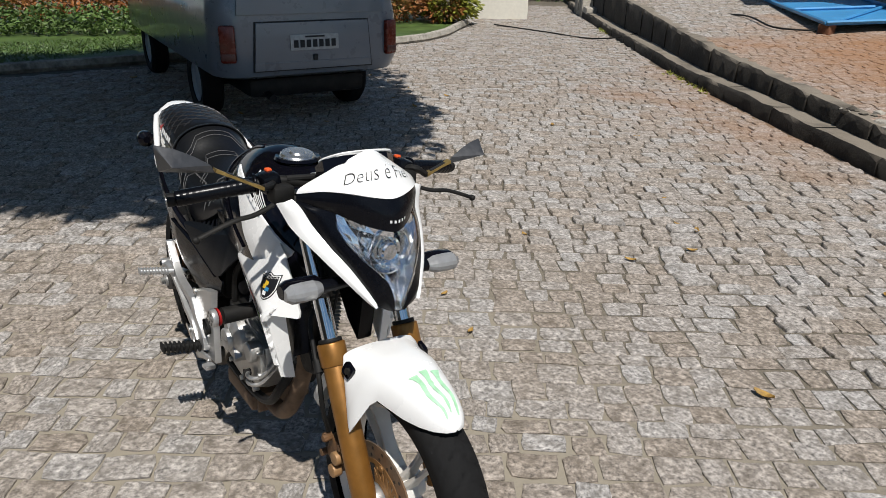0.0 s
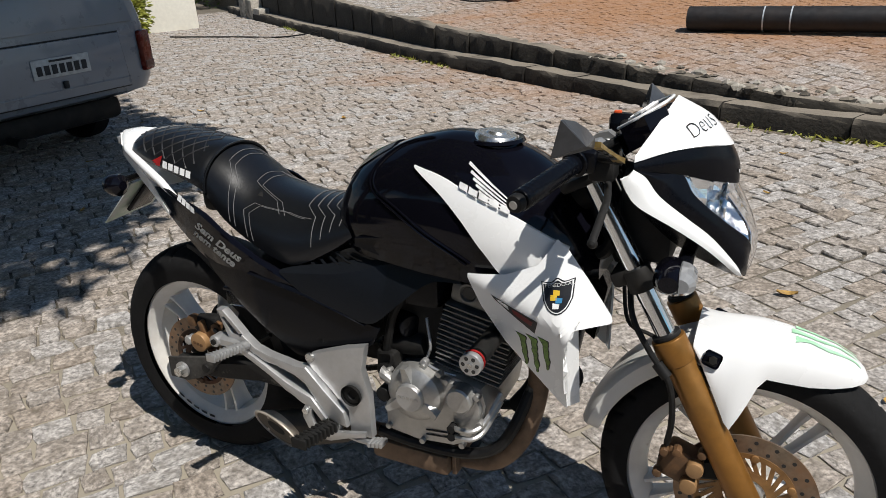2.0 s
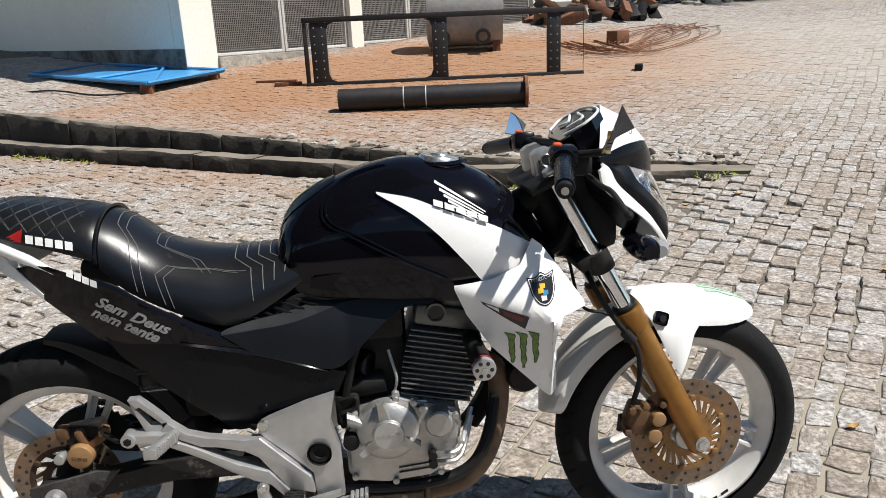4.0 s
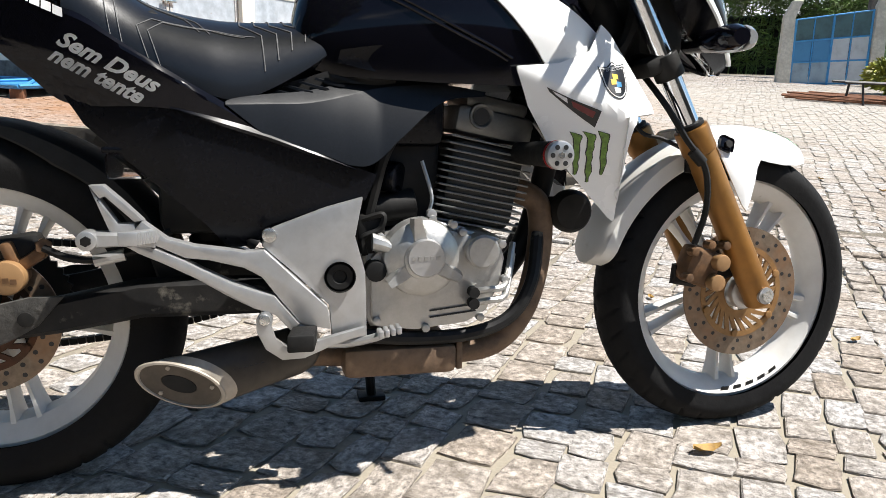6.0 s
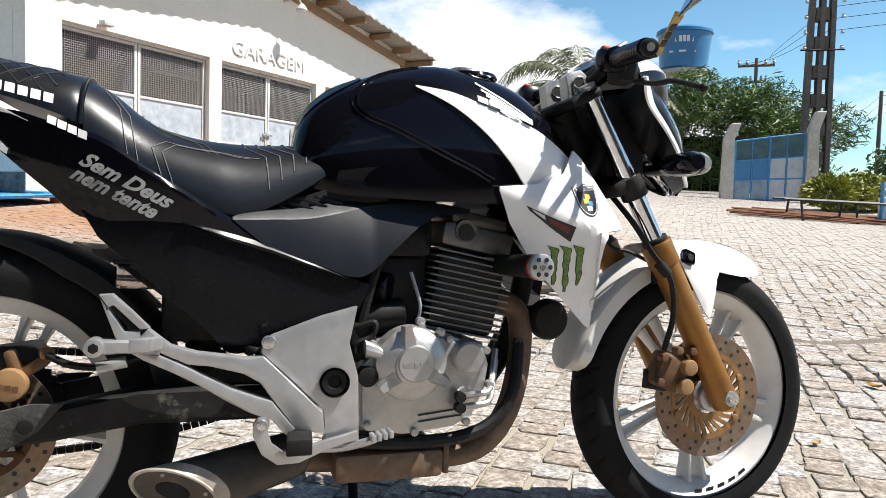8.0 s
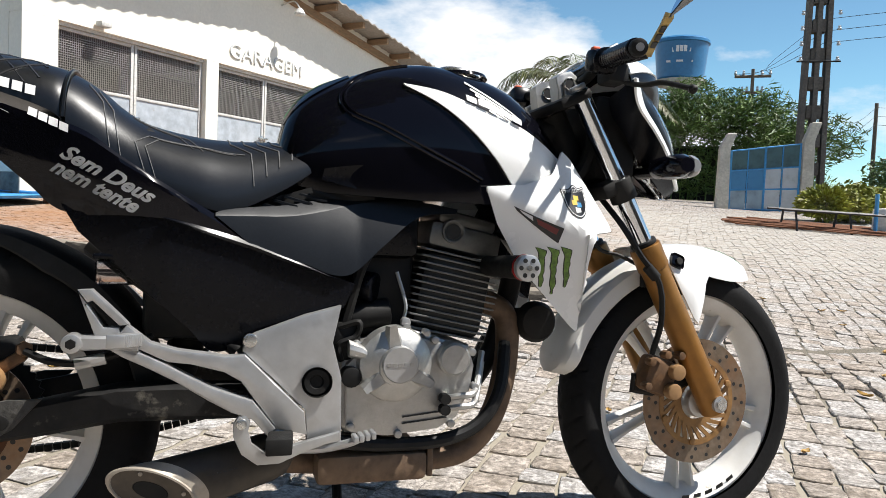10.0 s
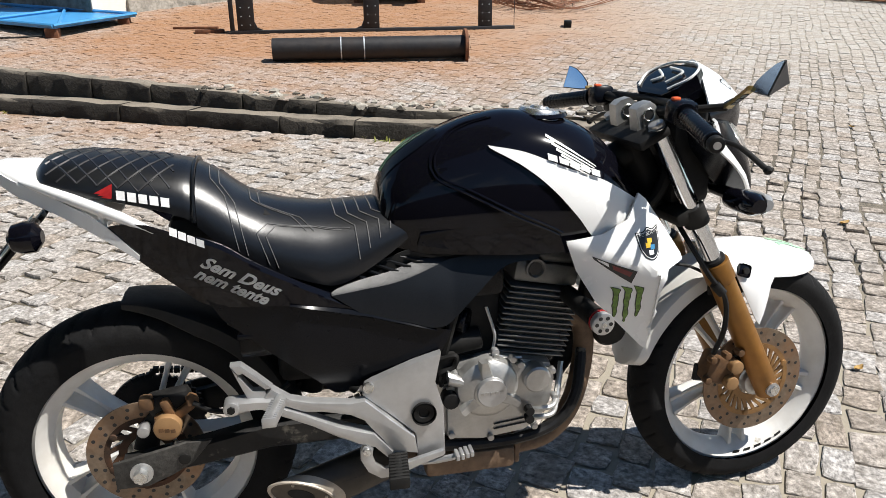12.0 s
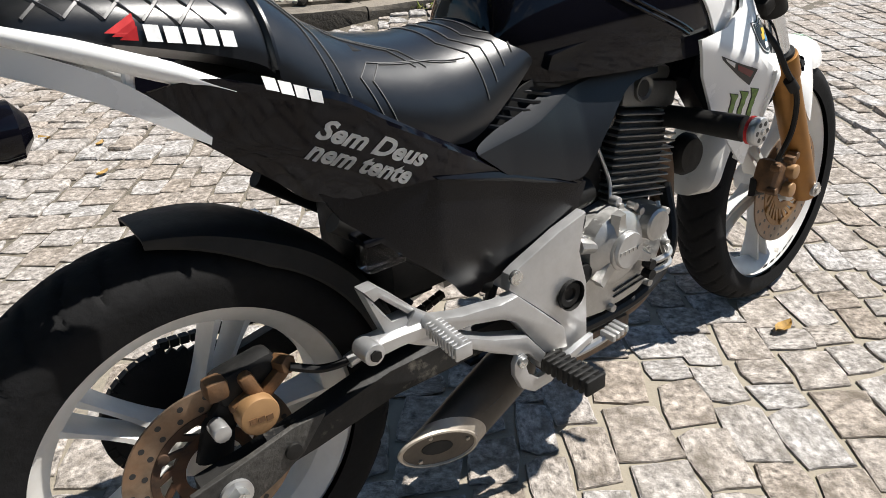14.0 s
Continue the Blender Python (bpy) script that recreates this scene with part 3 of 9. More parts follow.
M_FIN = mat("dark_grey_cylinder", (0.19, 0.19, 0.18), 0.45, 0.5, scale=50, var=0.12, bump=0.2)
# Darker copy of the fin metal, for shade between the fins.
M_FINDARK = mat("shaded_fin_root", (0.05, 0.05, 0.048), 0.6, 0.3, scale=50, var=0.15, bump=0.2)
M_DISC = mat("worn_brake_steel", (0.22, 0.17, 0.125), 0.42, 0.6, scale=60, var=0.15, scale2=10, var2=0.25, tint=(0.30, 0.16, 0.08), bump=0.1)
M_RUSTHUB = mat("rusty_dark_steel", (0.05, 0.030, 0.018), 0.75, 0.2, scale=50, var=0.3, scale2=14, var2=0.3, tint=(0.13, 0.05, 0.02), bump=0.3)
M_CARRIER = mat("gold_disc_carrier", (0.30, 0.165, 0.06), 0.5, 0.3, scale=40, var=0.15, scale2=12, var2=0.2, tint=(0.2, 0.1, 0.04), bump=0.15)
M_TUBE = mat("chrome_fork_tube", (0.72, 0.74, 0.76), 0.09, 1.0, scale=20, var=0.02, bump=0)
M_EXH = mat("heat_browned_steel", (0.16, 0.105, 0.068), 0.65, 0.4, scale=40, var=0.2, scale2=8, var2=0.25, tint=(0.25, 0.17, 0.11), bump=0.25)
M_SILENCER = mat("dull_silencer", (0.06, 0.051, 0.042), 0.5, 0.4, scale=30, var=0.12, scale2=8, var2=0.2, tint=(0.11, 0.095, 0.075), bump=0.12)
M_ENDPLATE = mat("sooty_end_plate", (0.12, 0.098, 0.075), 0.7, 0.2, scale=40, var=0.15, scale2=12, var2=0.2, bump=0.15)
M_SILEND = mat("pale_silencer_end", (0.42, 0.37, 0.31), 0.5, 0.4, scale=30, var=0.12, bump=0.15)
M_RED = mat("red_anodised", (0.45, 0.02, 0.02), 0.35, 0.4, bump=0)
M_ORANGE = mat("orange_switch", (0.75, 0.10, 0.02), 0.45, bump=0)
M_GREEN = mat("green_decal", (0.12, 0.22, 0.03), 0.4, scale=120, var=0.25, bump=0)
M_GREENPALE = mat("faded_green_decal", (0.42, 0.74, 0.47), 0.4, scale=60, var=0.1, bump=0)
M_DECAL = mat("white_decal", (0.78, 0.78, 0.77), 0.4, bump=0)
M_SHIELD = mat("black_decal", (0.012, 0.012, 0.014), 0.35, bump=0)
M_YELLOW = mat("yellow_decal", (0.65, 0.42, 0.03), 0.4, bump=0)
M_CYAN = mat("blue_decal", (0.04, 0.22, 0.42), 0.4, bump=0)
M_REDDECAL = mat("dark_red_decal", (0.16, 0.02, 0.02), 0.4, bump=0)
M_INK_DARK = mat("recess_shade", (0.004, 0.004, 0.004), 0.8, bump=0)
# Printed marks, and the shade painted for holes, slots and grooves.
M_INK = mat("print_and_hole_black", (0.02, 0.02, 0.02), 0.45, bump=0)
M_MIRROR = mat("mirror_glass", (0.25, 0.42, 0.66), 0.02, 1.0, var=0, var2=0, bump=0)
M_REFLECT = mat("lamp_reflector", (0.92, 0.94, 0.96), 0.05, 1.0, var=0, var2=0, bump=0.25, bump_scale=90)


def glass(name, tint=(1, 1, 1), rough=0.02):
    m = bpy.data.materials.new(name)
    m.use_nodes = True
    b = m.node_tree.nodes["Principled BSDF"]
    b.inputs["Base Color"].default_value = (*tint, 1)
    b.inputs["Transmission Weight"].default_value, b.inputs["Roughness"].default_value, b.inputs["IOR"].default_value = 1.0, rough, 1.25
    return m


M_GLASS = glass("lamp_glass")
M_SMOKE = glass("smoked_lens", (0.45, 0.45, 0.47), 0.08)
M_CLEAR = mat("clear_ribbed_lens", (0.24, 0.245, 0.25), 0.15, scale=60, var=0.04, scale2=20, var2=0.06, tint=(0.16, 0.16, 0.165), bump=0.1, coat=0.5)
M_SHELL = mat("grey_mirror_shell", (0.045, 0.047, 0.052), 0.35, scale=80, var=0.1, bump=0.05)
M_STEM = mat("bronze_stem", (0.36, 0.25, 0.085), 0.35, 0.6, scale=40, var=0.15, bump=0.05)

FW, RW, FR, RR = Vector((0.697, 0, 0.290)), Vector((-0.70, 0, 0.299)), 0.295, 0.309
FORK = Vector((-0.32, 0, 0.607)).normalized()
STEER = Matrix.Translation((0.36, 0, 0.89)) @ Matrix.Rotation(radians(3.0), 4, FORK) @ Matrix.Translation((-0.36, 0, -0.89))


def fpart(name, bm, material, parent=BIKE, label="", flat=False, sharp=35):
    """A part of the front end, which is turned with the handlebar."""
    bmesh.ops.transform(bm, matrix=STEER, verts=bm.verts)
    return part(name, bm, material, parent, label, flat, sharp)


def tread(centre, radius, half, rim, phase, chev):
    """A tyre with a round crown, worn side walls and chevron grooves cut into the tread."""
    seg, prof = 420, []
    for k in range(29):
        a = -1 + 2 * k / 28
        ang = a * radians(118)
        y = half * math.sin(ang) if abs(ang) < math.pi / 2 else half * math.copysign(1, a) * (1 - 0.12 * (abs(ang) - math.pi / 2))
        h = math.cos(ang)
        r = radius - (radius - rim) * 0.62 * (1 - h) if abs(ang) < math.pi / 2 else radius - (radius - rim) * (0.62 + 0.38 * (abs(ang) - math.pi / 2) / (radians(118) - math.pi / 2))
        prof.append((r, y))
    bm = bmesh.new()
    rows = []
    for i in range(seg):
        an = 2 * math.pi * i / seg
        row = []
        for r, y in prof:
            s = an * radius
            f = abs(y) / half
            cut = 0.0
            if 0.12 < f < 0.86 and r > radius - 0.035:
                lane = (s * chev + f * 0.045 + (0.02 if y > 0 else 0.0) + phase) % 0.052
                if lane < 0.0065:
                    cut = 0.0045
            row.append(bm.verts.new(centre + Vector(((r - cut) * math.cos(an), y, (r - cut) * math.sin(an)))))
        rows.append(row)
    for i in range(seg):
        a, b = rows[i], rows[(i + 1) % seg]
        for k in range(len(prof) - 1):
            bm.faces.new((a[k], a[k + 1], b[k + 1], b[k]))
    return bm


def rim_mesh(centre, half, flange):
    prof = [(-0.007, -half - 0.004), (0.0, -half - 0.001), (0.0, -half + 0.004), (-0.016, -half + 0.008), (-0.025, -half + 0.022), (-0.031, -0.012),
            (-0.031, 0.012), (-0.025, half - 0.022), (-0.016, half - 0.008), (0.0, half - 0.004), (0.0, half + 0.001), (-0.007, half + 0.004),
            (-0.013, half + 0.001), (-0.022, half - 0.006), (-0.036, half - 0.02), (-0.040, 0), (-0.036, -half + 0.02), (-0.022, -half + 0.006), (-0.013, -half - 0.001)]
    return lathe([(flange + r, h) for r, h in prof], centre, "Y", 96, closed=True)


def spoke(centre, angle, side, half, flange):
    """One slim bar of a pair that runs from the hub to the rim, wider and thicker at its ends."""
    rings = []
    for k in range(11):
        f = k / 10
        r = 0.045 + (flange - 0.079) * f
        off = side * (0.010 + 0.011 * f ** 1.2)
        w = 0.0052 + 0.0045 * (1 - f) ** 3 + 0.003 * max(0, f - 0.8) / 0.2
        d = half * 0.66 - 0.008 * math.sin(f * math.pi)
        u, v = Vector((math.cos(angle), 0, math.sin(angle))), Vector((-math.sin(angle), 0, math.cos(angle)))
        c = centre + u * r + v * off
        rings.append([c + v * (w * a) + Vector((0, d * b, 0)) for a, b in ((-1, -0.7), (-0.55, -1), (0.55, -1), (1, -0.7), (1, 0.7), (0.55, 1), (-0.55, 1), (-1, 0.7))])
    return loft(rings)


def wheel(name, centre, radius, half, make, turn, tyre_half, flange, phase, chev):
    rim = make(name, rim_mesh(centre, half, flange), M_RIM, BIKE, "white painted five-spoke wheel")
    make("tyre", tread(centre, radius, tyre_half, flange - 0.004, phase, chev), M_RUBBER, rim, "worn black tyre")
    for k in range(5):
        for side in (-1, 1):
            make("spoke", spoke(centre, radians(turn + 72 * k), side, half, flange), M_RIM, rim)
    make("hub", lathe([(0.0, -0.05), (0.032, -0.05), (0.036, -0.04), (0.04, -0.02), (0.052, -0.015), (0.052, 0.015), (0.04, 0.02), (0.036, 0.04), (0.032, 0.05), (0, 0.05)], centre, "Y", 32), M_RIM, rim)
    a = radians(turn + 150)
    p = centre + Vector((0.19 * math.cos(a), -0.004, 0.19 * math.sin(a)))
    make("valve_stem", cyl(p, p + Vector((-0.032 * math.cos(a), -0.004, -0.032 * math.sin(a))), 0.0035, seg=8), M_BLACK, rim)
    return rim


def brake_disc(make, centre, y, r_out, r_in, name, parent, slots, hub, hub_label):
    t = 0.002
    disc = make(name, lathe([(r_out, -t), (r_in, -t), (r_in, t), (r_out, t)], centre + Vector((0, y, 0)), "Y", 96, closed=True), M_DISC, parent, "drilled brake disc with brown rust")
    # Flat dark discs take the place of the drilled holes' shade.
    holes = bmesh.new()
    for ring, count, shift in ((0.26, 40, 0), (0.70, 40, 0.5)):
        r = r_in + (r_out - r_in) * ring
        for k in range(count):
            if (k + int(ring * 10)) % 2:
                continue
            a = 2 * math.pi * (k + shift) / count
            c = centre + Vector((r * math.cos(a), y - t - 0.0004, r * math.sin(a)))
            cyl(c, c + Vector((0, 0.0003, 0)), 0.0042, seg=8, bm=holes)
    tagged(make("drilling", holes, M_INK, disc), kind="stuff")
    r0 = 0.056
    car = bmesh.new()
    for a, b in ((r0 - 0.016, r0), (r_in - 0.009, r_in + 0.002)):
        lathe([(b, -t - 0.001), (a, -t - 0.001), (a, t + 0.001), (b, t + 0.001)], centre + Vector((0, y, 0)), "Y", 64, bm=car, closed=True)
    for k in range(slots):
        a0 = 2 * math.pi * k / slots
        a1 = a0 + 0.30
        p, q = (centre + Vector((r * math.cos(a), y, r * math.sin(a))) for r, a in ((r0 - 0.002, a0), (r_in - 0.007, a1)))
        way = (q - p).normalized()
        side = way.cross(Vector((0, 1, 0))) * 0.0042
        rings = [[c + side * i + Vector((0, (t + 0.0005) * j, 0)) for i, j in ((-1, -1), (1, -1), (1, 1), (-1, 1))] for c in (p, q)]
        loft(rings, car)
    tagged(make("disc_carrier", car, hub, disc), hub_label, kind="stuff")
    for k in range(6):
        a = 2 * math.pi * k / 6 + 0.4
        c = centre + Vector(((r_in - 0.006) * math.cos(a), y - 0.002, (r_in - 0.006) * math.sin(a)))
        make("disc_rivet", cyl(c, c - Vector((0, 0.005, 0)), 0.008, seg=14, bevel=0.001), hub, disc)
    return disc


fwheel = wheel("front_wheel", FW, FR, 0.036, fpart, 56, 0.053, 0.234, 0.0, 1.0)
rwheel = wheel("rear_wheel", RW, RR, 0.05, part, -6, 0.069, 0.225, 0.01, -1.0)
brake_disc(fpart, FW, -0.062, 0.134, 0.094, "front_brake_disc", fwheel, 26, M_CARRIER, "gold slotted carrier")
brake_disc(part, RW, -0.072, 0.118, 0.082, "rear_brake_disc", rwheel, 14, M_RUSTHUB, "dark rusty carrier")
for c, y, mk, w, a0, rs in ((FW, -0.0375, fpart, fwheel, 285, 0.2175), (RW, -0.0515, part, rwheel, 248, 0.2085)):
    bars = bmesh.new()
    for k in range(5):
        a = radians(a0 + 8.2 * k - 16)
        p = c + Vector((rs * math.cos(a), y, rs * math.sin(a)))
        u, v = Vector((-math.sin(a), 0, math.cos(a))), Vector((math.cos(a), 0.25, math.sin(a))).normalized()
        vs = [bars.verts.new(p + u * (i * 0.010) + v * (j * 0.006) - Vector((0, 0.001, 0))) for i, j in ((-1, -1), (1, -1), (1, 1), (-1, 1))]
        bars.faces.new(vs)
    mk("rim_sticker", bars, M_INK, w, "plain black sticker marks", flat=True)

# rear drive: sprocket and chain on the far side
sp = bmesh.new()
ring_a, ring_b = [], []
for k in range(76):
    a = 2 * math.pi * k / 76
    r = 0.098 + (0.006 if k % 2 else -0.001)
    ring_a.append(RW + Vector((r * math.cos(a), 0.078, r * math.sin(a))))
    ring_b.append(RW + Vector((r * math.cos(a), 0.085, r * math.sin(a))))
loft([ring_a, ring_b], sp)
part("sprocket", sp, M_BLACK, rwheel)
chain = bmesh.new()
links = [RW + Vector((0.1 * math.cos(a), 0, 0.1 * math.sin(a))) for a in (radians(90 + 180 * k / 20) for k in range(21))]
top, low = [Vector((-0.70 + 0.5 * f, 0, 0.412 - 0.05 * f)) for f in (k / 34 for k in range(35))], [Vector((-0.2 - 0.5 * f, 0, 0.30 - 0.088 * f - 0.02 * math.sin(f * 3.14))) for f in (k / 34 for k in range(35))]
path = low + links[::-1] + top
for p, q in zip(path, path[1:]):
    way = (q - p)
    if way.length > 0.003:
        box((way.length * 0.86, 0.013, 0.012), (p + q) / 2 + Vector((0, 0.082, 0)), rot=way.to_track_quat("X", "Z").to_matrix().to_4x4(), bm=chain)
part("drive_chain", chain, M_BLACK, BIKE, flat=True)


# ---- bodywork by surfaces ----
def interp(x, table):
    return float(np.interp(x, [p[0] for p in table], [p[1] for p in table]))


def eased(x, table):
    """Smooth interpolation through the table."""
    pts = smooth_line([(p[0], p[1], 0) for p in table], 8)
    return float(np.interp(x, [p.x for p in pts], [p.y for p in pts]))


TANK_TOP = [(-0.205, 0.775), (-0.19, 0.835), (-0.16, 0.878), (-0.116, 0.910), (-0.05, 0.938), (0.012, 0.957), (0.09, 0.966), (0.2, 0.945), (0.27, 0.910), (0.333, 0.850), (0.392, 0.768)]
TANK_LOW = [(-0.205, 0.72), (-0.12, 0.70), (0.05, 0.692), (0.2, 0.69), (0.392, 0.70)]
TANK_W = [(-0.205, 0.075), (-0.16, 0.105), (-0.08, 0.128), (0.05, 0.15), (0.18, 0.158), (0.28, 0.142), (0.35, 0.105), (0.392, 0.06)]


def tank_y(x, z):
    zt, zb = eased(x, TANK_TOP), interp(x, TANK_LOW)
    t = min(0.999, max(0.0, (z - zb) / (zt - zb)))
    return eased(x, TANK_W) * (1 - t ** 2.7) ** (1 / 2.1) * (0.93 + 0.07 * min(1, t * 3))


def tank():
    rings = []
    for k in range(41):
        x = -0.205 + 0.597 * (0.5 - 0.5 * math.cos(math.pi * k / 40))
        zt, zb = eased(x, TANK_TOP), interp(x, TANK_LOW)
        half = []
        for i in range(15):
            t = math.sin(i / 14 * math.pi / 2)
            z = zb + (zt - zb) * t
            half.append((tank_y(x, z) if i < 14 else 0.0, z))
        ring = [Vector((x, -y, z)) for y, z in half] + [Vector((x, y, z)) for y, z in half[-2::-1]]
        rings.append(ring)
    return loft(rings)


TANK = part("fuel_tank", tank(), M_GLOSS, BIKE, "glossy black fuel tank")


def draped(top, low, surf, off, nu=24, nv=6, side=-1, thick=0.003):
    """A sheet between two lines of (x, z) that lies off a surface y(x, z); side -1 is the right of the machine."""
    a, b = smooth_line([(x, z, 0) for x, z in top], 10), smooth_line([(x, z, 0) for x, z in low], 10)

    def along(line, f):
        s = f * (len(line) - 1)
        i = min(int(s), len(line) - 2)
        return line[i].lerp(line[i + 1], s - i)

    bm = bmesh.new()
    outer, inner = [], []
    for i in range(nu + 1):
        p, q = along(a, i / nu), along(b, i / nu)
        row, back = [], []
        for j in range(nv + 1):
            c = p.lerp(q, j / nv)
            y = surf(c.x, c.y)
            row.append(bm.verts.new((c.x, side * (y + off), c.y)))
            back.append(bm.verts.new((c.x, side * (y + off - thick), c.y)))
        outer.append(row)
        inner.append(back)
    for i in range(nu):
        for j in range(nv):
            bm.faces.new((outer[i][j], outer[i + 1][j], outer[i + 1][j + 1], outer[i][j + 1]))
            bm.faces.new((inner[i][j + 1], inner[i + 1][j + 1], inner[i + 1][j], inner[i][j]))
    rim = [(i, 0) for i in range(nu)] + [(nu, j) for j in range(nv)] + [(i, nv) for i in range(nu, 0, -1)] + [(0, j) for j in range(nv, 0, -1)]
    for (i, j), (k, m) in zip(rim, rim[1:] + rim[:1]):
        bm.faces.new((outer[i][j], inner[i][j], inner[k][m], outer[k][m]))
    bmesh.ops.remove_doubles(bm, verts=bm.verts, dist=0.00005)
    return bm


def ribbon(points, surf, off, r, side=-1, seg=6, flat=1.0):
    line = smooth_line([(x, z, 0) for x, z in points], 8)
    return tube([(p.x, side * (surf(p.x, p.y) + off), p.y) for p in line], r, seg, 1)


for side in (-1, 1):
    part("tank_panel", draped([(0.018, 0.909), (0.09, 0.895), (0.172, 0.862), (0.253, 0.832), (0.345, 0.777)], [(0.020, 0.905), (0.085, 0.868), (0.140, 0.822), (0.190, 0.766), (0.238, 0.712), (0.30, 0.724), (0.343, 0.766)], tank_y, 0.006, 36, 8, side, 0.005), M_WHITE, BIKE, "white tank panel")
    for off in (0, 0.008):
        part("tank_crease", ribbon([(0.03 + off, 0.955), (-0.02 + off, 0.943), (-0.062 + off, 0.922), (-0.094 + off, 0.885), (-0.085 + off, 0.848 + 0.5 * off), (-0.028 + off, 0.820 + 0.7 * off), (0.046 + off, 0.782 + 0.7 * off), (0.121 + off, 0.747 + 0.6 * off), (0.152 + off, 0.731 + 0.5 * off)], tank_y, 0.0012, 0.0026, side), M_GLOSS, BIKE)
    eye_line = Vector((0.15, side * 1.7, 1.25))

    def on_tank(x, z, off):
        """The place on the tank's flank that lies behind a point beside it."""
        hit, p, n, _ = TANK.ray_cast(eye_line, (Vector((x, side * 0.12, z)) - eye_line).normalized())
        return p + n * off if hit else Vector((x, side * 0.12, z))

    def tank_decal(name, upper, lower, n, off, label=""):
        bm = bmesh.new()
        rows = []
        for i in range(n + 1):
            f = i / n
            u, v = (Vector(e[0]).lerp(Vector(e[1]), f) for e in (upper, lower))
            rows.append([bm.verts.new(on_tank(*u.lerp(v, g), off)) for g in (0, 0.5, 1)])
        for p, q in zip(rows, rows[1:]):
            for g in range(2):
                bm.faces.new((p[g], q[g], q[g + 1], p[g + 1]))
        part(name, bm, M_DECAL, TANK, label)

    bpy.context.view_layer.update()
    for k in range(6):
        f = k / 5
        xa, za = 0.138 + 0.040 * f, 0.930 - 0.064 * f ** 0.85
        xb, zb = 0.236 - 0.004 * k, 0.860 - 0.0034 * k
        tank_decal("wing_decal", ((xa, za), (xb, zb)), ((xa - 0.001, za - 0.006 + 0.002 * f), (xb, zb - 0.0026)), 14, 0.0016, "white stripe decal")
    for k in range(5):
        x0 = 0.131 + 0.0218 * k
        z0 = 0.882 - 0.0086 * k
        tank_decal("decal_bar", ((x0, z0 + 0.006), (x0 + 0.0185, z0 - 0.0012)), ((x0, z0 - 0.006), (x0 + 0.0185, z0 - 0.0132)), 5, 0.0115 if k else 0.0095)
cap = bmesh.new()
lathe([(0, 0.012), (0.018, 0.012), (0.022, 0.008), (0.04, 0.007), (0.044, 0.003), (0.046, -0.004)], (0, 0, 0), "Z", 40, bm=cap)
bmesh.ops.transform(cap, matrix=Matrix.Translation((0.155, 0, 0.956)) @ Matrix.Rotation(radians(8), 4, "Y"), verts=cap.verts)
CAP = part("fuel_cap", cap, M_CHROME, BIKE, "chrome fuel cap")
part("cap_collar", lathe([(0.046, 0), (0.056, 0.001), (0.06, -0.006)], (0.155, 0, 0.955), "Z", 40), M_GLOSS, CAP)
pad = bmesh.new()
rows = []
for k in range(9):
    x = -0.192 + 0.12 * k / 8
    zt = eased(x, TANK_TOP) + 0.002
    w = 0.036 + 0.016 * math.sin(k / 8 * math.pi)
    rows.append([Vector((x, y * w, zt - 0.6 * (y * w) ** 2 / 0.12 + dz)) for y, dz in ((-1, 0.0), (-0.5, 0.002), (0, 0.002), (0.5, 0.002), (1, 0.0), (0.5, -0.004), (0, -0.004), (-0.5, -0.004))])
PAD = part("tank_pad", loft(rows, pad), M_MATT, BIKE, "black tank pad with green claw strokes")
for k in range(3):
    y = -0.006 + 0.016 * k
    pts = [(x, y + 0.006 * math.sin(60 * x + k), eased(x, TANK_TOP) + 0.0035 - 0.6 * y * y / 0.12) for x in (-0.185, -0.165, -0.14, -0.115, -0.085)]
    part("claw_stroke", tube(pts, 0.0035, 6, 4, r_end=0.0015, flat=0.3), M_GREENPALE, PAD)

# seat
SEAT_TOP = [(-0.825, 0.886), (-0.805, 0.912), (-0.74, 0.918), (-0.65, 0.908), (-0.59, 0.899), (-0.546, 0.890), (-0.502, 0.866), (-0.459, 0.832), (-0.413, 0.809), (-0.317, 0.793), (-0.2, 0.795), (-0.12, 0.80)]
SEAT_LOW = [(-0.825, 0.87), (-0.795, 0.866), (-0.691, 0.848), (-0.571, 0.812), (-0.536, 0.785), (-0.492, 0.742), (-0.427, 0.705), (-0.338, 0.668), (-0.279, 0.660), (-0.195, 0.700), (-0.12, 0.752)]
SEAT_W = [(-0.825, 0.06), (-0.79, 0.095), (-0.69, 0.112), (-0.57, 0.118), (-0.48, 0.128), (-0.38, 0.138), (-0.30, 0.138), (-0.2, 0.118), (-0.12, 0.10)]


def seat_point(x, f, off=0.0):
    """A place on the seat: f from -1 (right edge) over 0 (ridge) to 1."""
    zt, zl, w = eased(x, SEAT_TOP), eased(x, SEAT_LOW), eased(x, SEAT_W)
    a = f * math.pi / 2
    y = w * math.copysign(abs(math.sin(a)) ** 0.95, f)
    z = zl + (zt - zl) * abs(math.cos(a)) ** 0.90
    n = Vector((0, math.sin(a), math.cos(a) + 0.15)).normalized()
    return Vector((x, y, z)) + n * off


def seat_part(x0, x1, n, bulge):
    rings = []
    for k in range(n + 1):
        x = x0 + (x1 - x0) * k / n
        e = min(k, n - k) / n
        lift = bulge * min(1.0, e * 8) ** 0.5
        ring = [seat_point(x, -1 + 2 * i / 28, lift) for i in range(29)]
        w = eased(x, SEAT_W)
        ring += [Vector((x, w * 0.7, ring[0].z - 0.012)), Vector((x, -w * 0.7, ring[0].z - 0.012))]
        rings.append(ring)
    return loft(rings)


